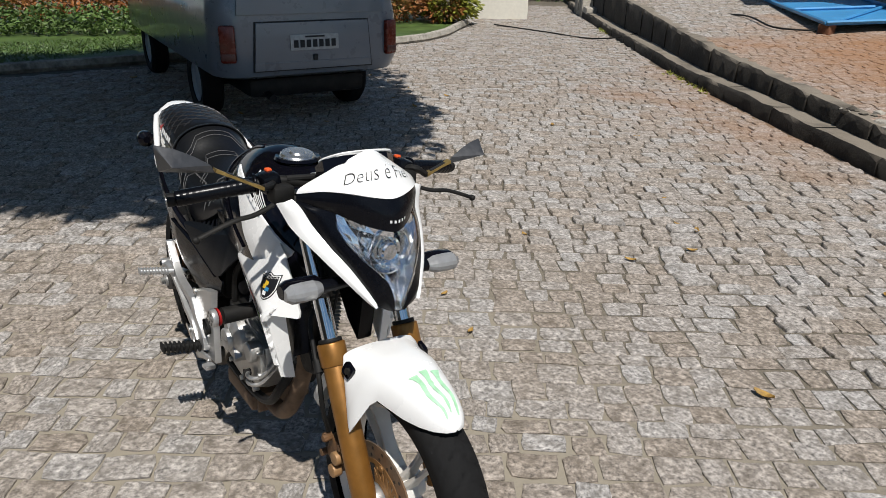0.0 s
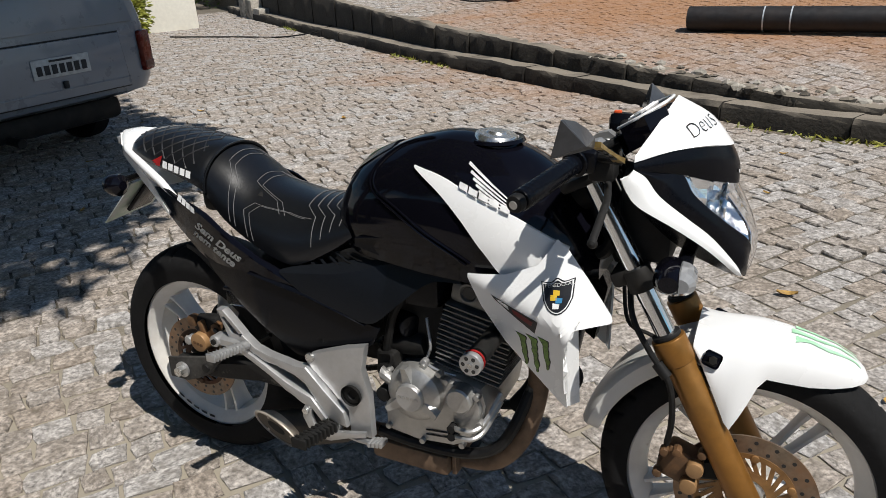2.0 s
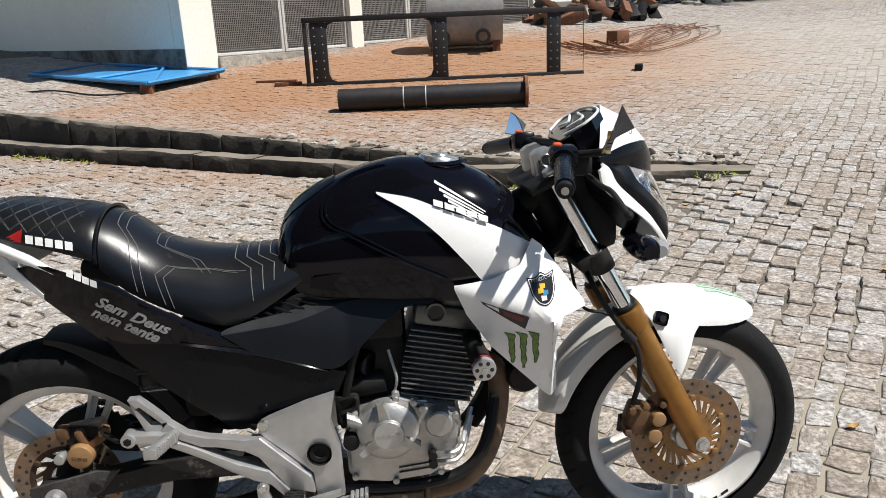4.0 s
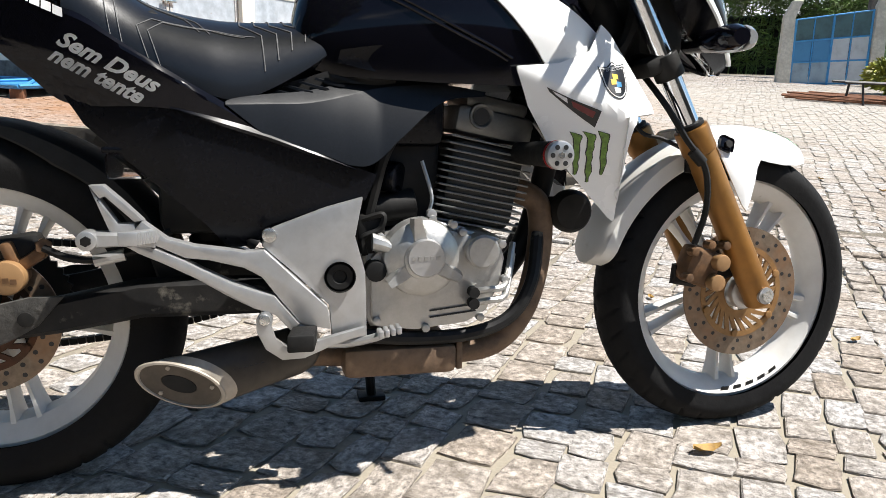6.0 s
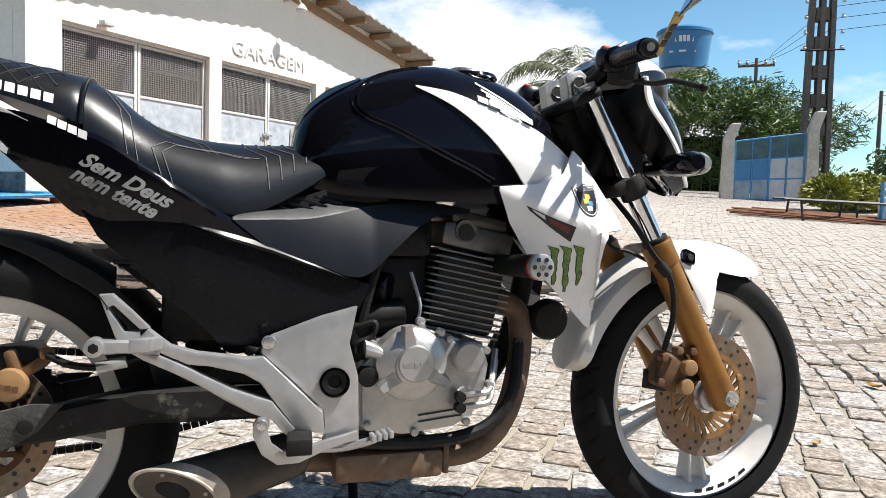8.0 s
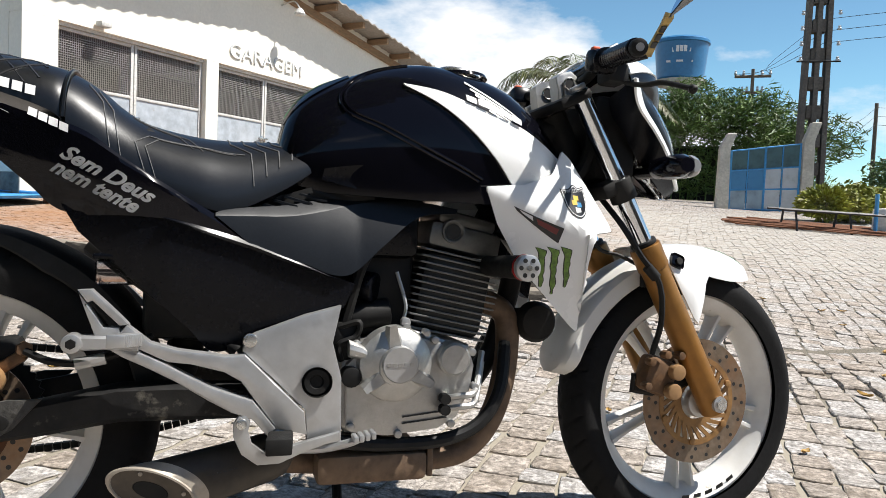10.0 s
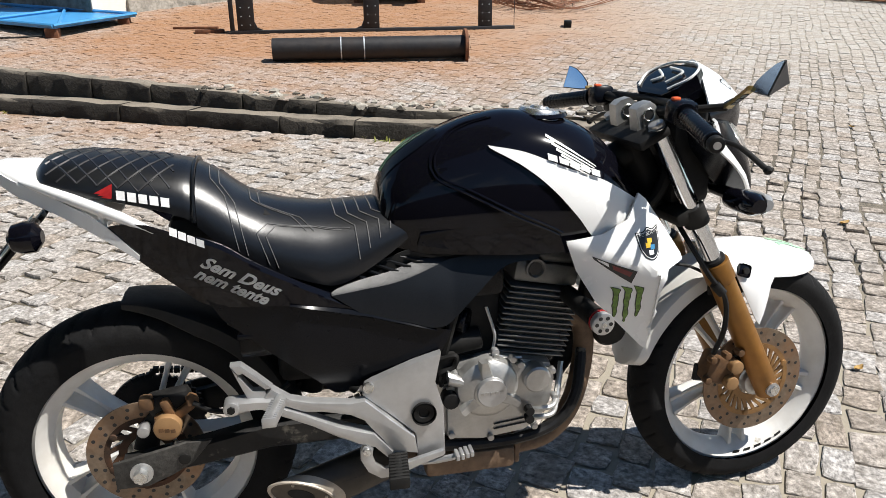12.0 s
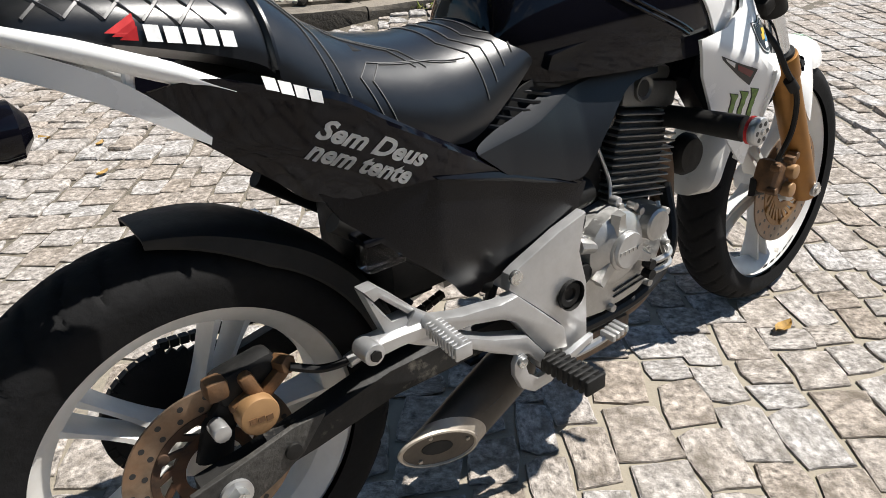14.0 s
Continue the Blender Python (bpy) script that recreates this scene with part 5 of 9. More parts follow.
part("gear_pedal", tube([(-0.15, 0.165, 0.27), (-0.05, 0.18, 0.265), (0.0, 0.19, 0.285)], 0.006, 8, 5), M_ALU, BIKE)
part("reservoir", local_box(-0.485, -0.425, -0.165, -0.13, 0.535, 0.575, 0.006), M_SMOKE, BIKE, "clear brake fluid reservoir")
part("reservoir_lid", local_box(-0.488, -0.422, -0.168, -0.127, 0.5755, 0.585, 0.003), M_MATT, BIKE)
part("frame_stay", cyl((-0.50, -0.115, 0.60), (-0.265, -0.125, 0.425), 0.014, seg=14), M_BLACK, BIKE)
part("frame_stay", cyl((-0.50, 0.115, 0.60), (-0.265, 0.125, 0.425), 0.014, seg=14), M_BLACK, BIKE)
part("warning_label", box((0.045, 0.001, 0.014), (-0.345, -0.1405, 0.485), rot=Matrix.Rotation(radians(37), 4, "Y")), M_DECAL, BIKE)
part("shock_body", cyl((-0.30, 0, 0.62), (-0.36, 0, 0.37), 0.028, seg=18), M_BLACK, BIKE)
coil = [(-0.305 - 0.05 * k / 60 + 0.034 * math.cos(k * 0.9), 0.034 * math.sin(k * 0.9), 0.60 - 0.21 * k / 60) for k in range(61)]
part("shock_spring", tube(coil, 0.006, 6, 1), M_BLACK, BIKE)
part("inner_fender", local_box(-0.42, -0.14, -0.11, 0.11, 0.44, 0.66, 0.02), M_BLACK, BIKE)
part("sub_frame", local_box(-0.60, -0.40, -0.085, 0.085, 0.735, 0.80, 0.02), M_BLACK, BIKE)
# rear caliper
rc = bmesh.new()
box((0.052, 0.036, 0.046), (-0.644, -0.096, 0.386), 0.014, Matrix.Rotation(radians(-20), 4, "Y"), rc)
box((0.020, 0.030, 0.052), (-0.640, -0.098, 0.410), 0.007, Matrix.Rotation(radians(-18), 4, "Y"), rc)
box((0.046, 0.026, 0.020), (-0.612, -0.098, 0.406), 0.006, Matrix.Rotation(radians(-35), 4, "Y"), rc)
RCAL = part("rear_caliper", rc, M_CALIPER, BIKE, "dirty gold brake caliper")
part("caliper_body", box((0.088, 0.040, 0.050), (-0.640, -0.080, 0.418), 0.014, Matrix.Rotation(radians(-8), 4, "Y")), M_BLACK, RCAL)
part("caliper_cap", cyl((-0.644, -0.10, 0.380), (-0.644, -0.128, 0.380), 0.027, seg=28, bevel=0.004), M_PISTON, RCAL)
for k in range(3):
    part("cap_mark", box((0.009, 0.001, 0.008), (-0.655 + 0.011 * k, -0.1285, 0.3795 - 0.002 * k)), M_CALIPER, RCAL)
part("caliper_bolt", cyl((-0.692, -0.09, 0.372), (-0.692, -0.118, 0.372), 0.012, seg=12, bevel=0.002), M_ALU, RCAL)
part("caliper_bolt", cyl((-0.598, -0.09, 0.425), (-0.590, -0.115, 0.428), 0.013, seg=6, bevel=0.002), M_CALIPER, RCAL)
part("caliper_lug", box((0.03, 0.03, 0.03), (-0.682, -0.092, 0.425), 0.008), M_CALIPER, RCAL)
part("caliper_bracket", strip([(-0.70, 0.312), (-0.685, 0.36), (-0.65, 0.40)], [0.05, 0.045, 0.04], -0.088, 0.012), M_BLACK, BIKE)
part("brake_hose", tube([(-0.59, -0.115, 0.425), (-0.55, -0.128, 0.410), (-0.50, -0.13, 0.408), (-0.44, -0.125, 0.425), (-0.40, -0.12, 0.45)], 0.006, 8, 6), M_BLACK, BIKE)
part("hose_clip", cyl((-0.515, -0.13, 0.405), (-0.47, -0.128, 0.414), 0.010, seg=10), M_ALU, BIKE)

# engine
def side_slab(outline, y0, y1, bevel, bm=None):
    return slab(outline, 1.0, lambda u, v, d: Vector((u, y0 + (y1 - y0) * d, v)), bevel, bm)


case = [(-0.085, 0.285), (-0.075, 0.268), (0.0, 0.258), (0.10, 0.268), (0.14, 0.29), (0.165, 0.34), (0.172, 0.385), (0.16, 0.425), (0.10, 0.44), (0.05, 0.455), (-0.05, 0.435), (-0.085, 0.40)]
CASE = part("crankcase", side_slab(case, 0.11, -0.11, 0.012), M_CASE, BIKE, "cast alloy crankcase")
part("case_cover", side_slab([(x * 0.93 + 0.003, (z - 0.36) * 0.93 + 0.358) for x, z in case], -0.108, -0.124, 0.006), M_CASE, CASE)
part("clutch_cover", lathe([(0.0, -0.165), (0.030, -0.165), (0.034, -0.163), (0.035, -0.158), (0.055, -0.152), (0.066, -0.142), (0.070, -0.120)], (0.010, 0, 0.396), "Y", 56), M_CASE, CASE, "round clutch cover")
part("cover_boss", lathe([(0.0, -0.171), (0.031, -0.171), (0.033, -0.168), (0.033, -0.160)], (0.012, 0, 0.400), "Y", 40), M_ALU, CASE)
bm = bmesh.new()
for k in range(5):
    box((0.0068, 0.0012, 0.0062), (-0.010 + 0.0105 * k, -0.1717, 0.4005), bm=bm)
part("cast_mark", bm, M_CASE, CASE, flat=True)
for a in (100, -28, 215):
    u = Vector((math.cos(radians(a)), 0, math.sin(radians(a))))
    c = Vector((0.010, -0.153, 0.396))
    part("cover_rib", loft([[c + u * r + Vector((-u.z, 0, u.x)) * (w * i) + Vector((0, h * j, 0)) for i, j in ((-1, 0.6), (-0.6, -1), (0.6, -1), (1, 0.6))] for r, w, h in ((0.034, 0.018, 0.006), (0.055, 0.014, 0.008), (0.073, 0.010, 0.012))]), M_CASE, CASE)
part("oil_filter_cap", lathe([(0.0, -0.146), (0.026, -0.146), (0.030, -0.142), (0.031, -0.11)], (0.120, 0, 0.404), "Y", 36), M_CASE, CASE)
part("case_horn", loft([[Vector((x, -0.13 - 0.006 * k, z)) + Vector((0, 0, 1)) * (r * math.sin(a)) + Vector((0, 1, 0)) * (r * math.cos(a)) for a in (2 * math.pi * i / 10 for i in range(10))] for k, (x, z, r) in enumerate(((-0.075, 0.425, 0.016), (-0.055, 0.42, 0.014), (-0.03, 0.41, 0.006)))]), M_CASE, CASE)
for x, z in ((-0.068, 0.285), (0.02, 0.268), (0.12, 0.283), (0.165, 0.35), (0.158, 0.415), (0.085, 0.438), (0.03, 0.462), (-0.06, 0.432), (0.068, 0.452)):
    part("case_bolt", cyl((x, -0.116, z), (x, -0.134, z), 0.0075, seg=10, bevel=0.0015), M_CASE, CASE)
# Ribs are drawn as thin black lines, the shade beside them.
for z in (0.302, 0.290):
    part("case_rib", box((0.085, 0.003, 0.002), (0.07, -0.1255, z), rot=Matrix.Rotation(radians(-6), 4, "Y")), M_INK, CASE)
for z in (0.338, 0.318):
    part("oil_pipe", tube([(0.105, -0.14, z - 0.006), (0.13, -0.15, z), (0.155, -0.145, z + 0.002), (0.172, -0.12, z + 0.014), (0.195, -0.08, z + 0.07)], 0.0062, 8, 5), M_CASE, CASE)
    part("pipe_union", cyl((0.103, -0.132, z - 0.006), (0.103, -0.150, z - 0.006), 0.010, seg=10), M_BLACK, CASE)
part("kick_boss", cyl((-0.07, -0.11, 0.375), (-0.07, -0.145, 0.375), 0.018, seg=16, bevel=0.002), M_BLACK, CASE)
CYL = Vector((0.038, 0, 0.19)).normalized()
base_c = Vector((0.117, 0, 0.440))
part("cylinder_barrel", cyl(base_c, base_c + CYL * 0.15, 0.055, seg=28), M_FIN, BIKE, "dark finned engine cylinder")
turned = Matrix.Rotation(math.atan2(CYL.x, CYL.z), 4, "Y")
for k in range(13):
    s = 0.155 + 0.012 * math.sin(k / 12 * math.pi)
    part("cooling_fin", box((s, 0.19, 0.0036), base_c + CYL * (0.004 + 0.0125 * k), 0.0012, turned), M_FIN, BIKE)
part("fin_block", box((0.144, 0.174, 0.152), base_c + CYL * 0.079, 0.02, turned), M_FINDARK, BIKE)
HEAD_PART = part("cylinder_head", box((0.148, 0.175, 0.05), base_c + CYL * 0.187, 0.012, turned), M_FIN, BIKE, "dark grey cylinder head")
part("rocker_cover", box((0.12, 0.155, 0.03), base_c + CYL * 0.222, 0.012, turned), M_FIN, BIKE)
for x in (-0.030,):
    c = base_c + CYL * 0.203 + Vector((x, 0, 0))
    part("head_plug", lathe([(0.0, -0.089), (0.015, -0.089), (0.019, -0.094), (0.022, -0.094), (0.024, -0.08)], c, "Y", 24), M_FIN, HEAD_PART)
    # Black disc for the shade down the plug well.
    part("plug_well", cyl(c + Vector((0, -0.089, 0)), c + Vector((0, -0.0905, 0)), 0.0145, seg=16), M_INK, HEAD_PART)
part("spark_cable", tube([(0.02, -0.085, 0.56), (0.035, -0.10, 0.50), (0.03, -0.11, 0.462), (0.07, -0.105, 0.445), (0.095, -0.1, 0.44)], 0.0035, 6, 6), M_ALU, BIKE)
part("cable_ball", cyl((0.03, -0.112, 0.47), (0.03, -0.128, 0.47), 0.009, seg=12, bevel=0.002), M_ALU, BIKE)
part("throttle_body", cyl((-0.10, -0.01, 0.56), (0.06, -0.01, 0.575), 0.045, seg=24, bevel=0.006), M_BLACK, BIKE)
# Dark block added in the engine gap as its shade, not a known part.
part("battery_box", local_box(-0.105, 0.055, -0.07, 0.07, 0.44, 0.60, 0.01), M_BLACK, BIKE)
part("intake_boot", cyl((-0.055, -0.06, 0.535), (-0.02, -0.085, 0.53), 0.028, seg=20, bevel=0.004), M_MATT, BIKE)
part("air_box", local_box(-0.14, 0.06, -0.10, 0.10, 0.585, 0.70, 0.02), M_MATT, BIKE)
part("breather_hose", tube([(-0.02, -0.09, 0.62), (-0.05, -0.105, 0.57), (-0.07, -0.105, 0.50), (-0.085, -0.10, 0.44)], 0.010, 8, 5), M_BLACK, BIKE)
part("wiring", tube([(-0.09, -0.11, 0.46), (-0.055, -0.12, 0.47), (-0.06, -0.12, 0.445), (-0.09, -0.118, 0.43), (-0.085, -0.115, 0.40)], 0.006, 6, 5), M_BLACK, BIKE)
part("starter_motor", cyl((-0.095, -0.07, 0.47), (0.01, -0.07, 0.485), 0.026, seg=18, bevel=0.004), M_BLACK, BIKE)
part("rear_engine_mount", local_box(-0.10, -0.05, -0.115, 0.115, 0.40, 0.47, 0.008), M_BLACK, BIKE)
part("down_tube", tube([(0.345, 0, 0.80), (0.31, 0, 0.66), (0.275, 0, 0.50), (0.245, 0, 0.40), (0.2, 0, 0.33)], 0.022, 12, 5), M_BLACK, BIKE)
part("back_bone", tube([(0.36, 0, 0.86), (0.2, 0, 0.80), (0.0, 0, 0.74), (-0.2, 0, 0.66)], 0.032, 12, 5), M_BLACK, BIKE)
part("steering_head", cyl(Vector((0.36, 0, 0.89)) - FORK * 0.17, Vector((0.36, 0, 0.89)), 0.034, seg=24), M_BLACK, BIKE)
part("horn", lathe([(0.0, -0.02), (0.034, -0.018), (0.042, -0.006), (0.042, 0.008), (0.02, 0.022), (0, 0.026)], (0.322, -0.045, 0.462), "Y", 28), M_BLACK, BIKE)
part("horn_bracket", box((0.05, 0.004, 0.018), (0.295, -0.03, 0.48)), M_BLACK, BIKE)
for side in (-1, 1):
    part("engine_guard_tube", tube([(0.255, side * 0.05, 0.42), (0.228, side * 0.095, 0.335), (0.185, side * 0.105, 0.275), (0.11, side * 0.11, 0.248), (0.0, side * 0.115, 0.246), (-0.10, side * 0.12, 0.258)], 0.013, 10, 6), M_ARM, BIKE)
    SL = part("crash_slider", cyl((0.20, side * 0.09, 0.575), (0.207, side * 0.235, 0.578), 0.0195, 0.022, 24), M_BLACK, BIKE, "black crash bung with red collar and alloy end")
    part("slider_collar", cyl((0.207, side * 0.245, 0.578), (0.2075, side * 0.25, 0.578), 0.0235, seg=28), M_RED, SL)
    part("slider_end", cyl((0.2075, side * 0.2505, 0.578), (0.208, side * 0.266, 0.578), 0.0235, seg=28, bevel=0.003), M_ALU, SL)
    # End holes are not cut: black discs carry their shade.
    for k in range(6):
        a = k * math.pi / 3
        c = Vector((0.208 + 0.0145 * math.cos(a), side * 0.2662, 0.578 + 0.0145 * math.sin(a)))
        part("end_hole", cyl(c, c + Vector((0, side * 0.0006, 0)), 0.0042, seg=10), M_INK, SL)
    part("end_bolt", cyl((0.208, side * 0.266, 0.578), (0.208, side * 0.270, 0.578), 0.0055, seg=6), M_CHROME, SL)

# exhaust
part("exhaust_header", tube([(0.215, -0.02, 0.505), (0.262, -0.03, 0.47), (0.258, -0.045, 0.37), (0.225, -0.06, 0.275), (0.165, -0.065, 0.215), (0.07, -0.065, 0.200)], 0.024, 14, 7), M_EXH, BIKE, "heat-browned exhaust header")
part("exhaust_box", local_box(-0.125, 0.08, -0.125, 0.06, 0.178, 0.232, 0.012), M_EXH, BIKE, "rust-brown collector box")
part("box_bracket", box((0.012, 0.05, 0.06), (0.088, -0.085, 0.21), 0.003), M_EXH, BIKE)
part("link_pipe", tube([(-0.11, -0.06, 0.205), (-0.17, -0.075, 0.215), (-0.22, -0.09, 0.225)], 0.022, 12, 4), M_EXH, BIKE)
END_C, END_A, END_B = Vector((-0.393, -0.150, 0.199)), Vector((0.070, -0.006, -0.021)), Vector((0.002, -0.008, 0.037))
END_N = END_A.cross(END_B).normalized()


def silencer_ring(f, k=1.0):
    """A ring of the silencer, f from its round front to the long slanted end."""
    g = f ** 1.3
    c = Vector((-0.170, -0.092, 0.238)).lerp(END_C, f)
    u, v = Vector((0.012, -0.040, -0.004)).lerp(END_A, g), Vector((0.004, 0, 0.040)).lerp(END_B, g)
    return [c + k * (u * math.cos(a) + v * math.sin(a)) for a in (2 * math.pi * i / 40 for i in range(40))]


def end_ring(k, d, shift=0.0):
    c = END_C + END_N * d + END_A * shift
    return [c + k * (END_A * math.cos(a) + END_B * math.sin(a)) for a in (2 * math.pi * i / 40 for i in range(40))]


SIL = part("silencer", loft([silencer_ring(f, k) for f, k in ((0, 0.55), (0.06, 0.9), (0.16, 1.02), (0.4, 1.03), (0.7, 1.02), (0.9, 1.0))]), M_SILENCER, BIKE, "short dull silencer with slanted end")
out = 1 if END_N.y < 0 else -1
part("silencer_end", loft([silencer_ring(0.88, 1.02), end_ring(1.02, 0.0), end_ring(1.0, out * 0.003), end_ring(0.93, out * 0.004), end_ring(0.90, out * 0.001)], caps=False), M_SILEND, SIL, "pale rim of the slanted end")
part("end_plate", loft([end_ring(0.91, out * 0.001), end_ring(0.60, 0, -0.02), end_ring(0.40, -out * 0.001, -0.04), end_ring(0.37, -out * 0.004, -0.04)], caps=False), M_ENDPLATE, SIL, "brown end plate round the outlet")
# Black disc closes the bore, its inner shade given as colour.
part("outlet", loft([end_ring(0.385, -out * 0.0005, -0.04), end_ring(0.38, -out * 0.004, -0.04)]), M_INK_DARK, SIL)
for k in (0.12, 0.62, -0.70):
    c = END_C + END_A * (0.75 * math.cos(k * math.pi)) + END_B * (0.75 * math.sin(k * math.pi))
    part("end_rivet", cyl(c, c + END_N * (out * 0.003), 0.0035, seg=10), M_SILEND, SIL)
bm = bmesh.new()
for k in range(6):
    box((0.006, 0.001, 0.008), (-0.262 - 0.009 * k, -0.1470 - 0.0012 * k, 0.225 - 0.0016 * k), rot=Matrix.Rotation(radians(8), 4, "Z"), bm=bm)
part("maker_mark", bm, M_INK, SIL, flat=True)
part("side_stand", tube([(-0.06, 0.10, 0.27), (-0.045, 0.16, 0.14), (-0.03, 0.215, 0.022)], 0.011, 10, 4), M_BLACK, BIKE)
part("stand_foot", local_box(-0.06, 0.0, 0.195, 0.245, 0.010, 0.022, 0.003), M_BLACK, BIKE)

# radiator shrouds
def facet(a, b, c):
    """The plane y(x, z) through three points."""
    a, b, c = Vector(a), Vector(b), Vector(c)
    n = (b - a).cross(c - a)
    return lambda x, z: a.y - (n.x * (x - a.x) + n.z * (z - a.z)) / n.y


SH_TL, SH_NT, SH_PK, SH_RT, SH_BT = (0.165, 0.174, 0.718), (0.357, 0.191, 0.646), (0.335, 0.131, 0.795), (0.442, 0.128, 0.654), (0.362, 0.147, 0.453)
SH_FACETS = [facet(SH_TL, SH_NT, SH_PK), facet(SH_NT, SH_RT, SH_PK), facet(SH_TL, SH_NT, SH_BT)]


def shroud_y(x, z):
    """Three facets with soft folds between them."""
    k = 0.0035
    return -k * math.log(sum(math.exp(-f(x, z) / k) for f in SH_FACETS))


def polygon_panel(top, low, surf, off, nu, nv, side, thick):
    """A panel between two lines of (x, z) with straight runs and true corners; each point has its share of the way."""
    def at(line, f):
        for (f0, x0, z0), (f1, x1, z1) in zip(line, line[1:]):
            if f <= f1:
                g = (f - f0) / (f1 - f0)
                return x0 + (x1 - x0) * g, z0 + (z1 - z0) * g
        return line[-1][1:]

    bm = bmesh.new()
    rows = []
    for i in range(nu + 1):
        (xa, za), (xb, zb) = at(top, i / nu), at(low, i / nu)
        row = []
        for j in range(nv + 1):
            x, z = xa + (xb - xa) * j / nv, za + (zb - za) * j / nv
            row.append(bm.verts.new((x, side * (surf(x, z) + off), z)))
        rows.append(row)
    for a, b in zip(rows, rows[1:]):
        for j in range(nv):
            bm.faces.new((a[j], b[j], b[j + 1], a[j + 1]))
    bmesh.ops.remove_doubles(bm, verts=bm.verts, dist=0.00005)
    bmesh.ops.recalc_face_normals(bm, faces=bm.faces)
    if sum(f.normal.y * f.calc_area() for f in bm.faces) * side < 0:
        bmesh.ops.reverse_faces(bm, faces=bm.faces)
    thicken(bm, thick)
    return bm


for side in (-1, 1):
    SH = part("radiator_shroud", polygon_panel([(0, 0.163, 0.722), (0.2, 0.240, 0.729), (0.35, 0.300, 0.752), (0.5, 0.330, 0.800), (0.65, 0.348, 0.786), (0.82, 0.395, 0.722), (0.95, 0.437, 0.662), (1.0, 0.440, 0.652)],
                                               [(0, 0.163, 0.714), (0.2, 0.187, 0.655), (0.4, 0.236, 0.580), (0.60, 0.350, 0.462), (0.64, 0.363, 0.453), (0.90, 0.360, 0.640), (1.0, 0.438, 0.648)], shroud_y, 0.0, 90, 24, side, 0.007), M_WHITE, BIKE, "white radiator shroud with decals", sharp=16)
    lip = []
    for k in range(9):
        f = k / 8
        a = Vector((0.362 - 0.002 * f, 0, 0.456 + 0.182 * f))
        y = shroud_y(a.x, a.z)
        lip.append([Vector((a.x, side * (y - 0.004), a.z)), Vector((a.x + 0.004, side * (y - 0.006), a.z)), Vector((a.x + 0.018, side * (y - 0.030 - 0.02 * f), a.z)), Vector((a.x + 0.014, side * (y - 0.032 - 0.02 * f), a.z))])
    part("shroud_lip", loft(lip), M_WHITE, SH)
    part("shroud_inner", side_slab([(0.25, 0.70), (0.35, 0.70), (0.38, 0.63), (0.355, 0.50), (0.30, 0.54), (0.22, 0.64)], side * 0.07, side * 0.112, 0.004), M_MATT, BIKE)
    # claw decal, three jagged strokes
    for k in range(3):
        x0 = 0.276 + 0.024 * k
        z0 = 0.611 + 0.001 * k
        ln = (0.072, 0.086, 0.074)[k]
        rng = random.Random(k)
        a, b = [], []
        for i in range(11):
            f = i / 10
            w = 0.0044 * (1 - f ** 3) ** 0.7 + 0.0004
            c = x0 + 0.004 * f
            a.append((c - w - (0.0085 if i == 0 else 0.001 if i == 1 else 0) + rng.uniform(-0.0018, 0.0012), z0 - ln * f + (0.003 if i == 0 else 0)))
            b.append((c + w + (0.003 if i == 1 else 0) + rng.uniform(-0.0012, 0.0020), z0 - ln * f - (0.003 if i == 0 else 0)))
        back = draped([(x - 0.0018, z + 0.001) for x, z in a], [(x + 0.0018, z + 0.001) for x, z in b], shroud_y, 0.0009, 30, 2, side, 0.0006)
        part("claw_outline", back, M_INK, SH)
        part("claw_stroke", draped(a, b, shroud_y, 0.0016, 30, 2, side, 0.0006), M_GREEN, SH)
    # model badge as plain shapes
    part("badge", draped([(0.214, 0.688), (0.262, 0.668), (0.312, 0.650)], [(0.220, 0.680), (0.264, 0.648), (0.304, 0.622)], shroud_y, 0.0012, 12, 3, side, 0.0008), M_INK, SH)
    part("badge_bar", draped([(0.224, 0.682), (0.250, 0.670)], [(0.230, 0.676), (0.252, 0.662)], shroud_y, 0.0022, 4, 2, side, 0.0006), M_DECAL, SH)
    part("badge_bar", draped([(0.258, 0.666), (0.302, 0.648)], [(0.262, 0.656), (0.298, 0.638)], shroud_y, 0.0022, 6, 2, side, 0.0006), M_REDDECAL, SH)
    # shield sticker
    def shield(k):
        return ([(0.344 - 0.030 * k, 0.704 + 0.026 * k), (0.344 - 0.012 * k, 0.704 + 0.024 * k), (0.344, 0.704 + 0.031 * k), (0.344 + 0.012 * k, 0.704 + 0.024 * k), (0.344 + 0.030 * k, 0.704 + 0.026 * k)],
                [(0.344 - 0.026 * k, 0.704 - 0.008 * k), (0.344 - 0.016 * k, 0.704 - 0.026 * k), (0.344, 0.704 - 0.034 * k), (0.344 + 0.016 * k, 0.704 - 0.026 * k), (0.344 + 0.026 * k, 0.704 - 0.008 * k)])
    def tilted(pts):
        t = radians(8)
        return [(0.344 + (x - 0.344) * math.cos(t) - (z - 0.704) * math.sin(t), 0.704 + (x - 0.344) * math.sin(t) + (z - 0.704) * math.cos(t)) for x, z in pts]
    for k, off, m, nm in ((1.0, 0.0010, M_SHIELD, "sticker"), (0.92, 0.0016, M_DECAL, "sticker_rim"), (0.85, 0.0022, M_SHIELD, "sticker_face")):
        a, b = shield(k)
        part(nm, draped(tilted(a), tilted(b), shroud_y, off, 16, 6, side, 0.0005), m, SH)
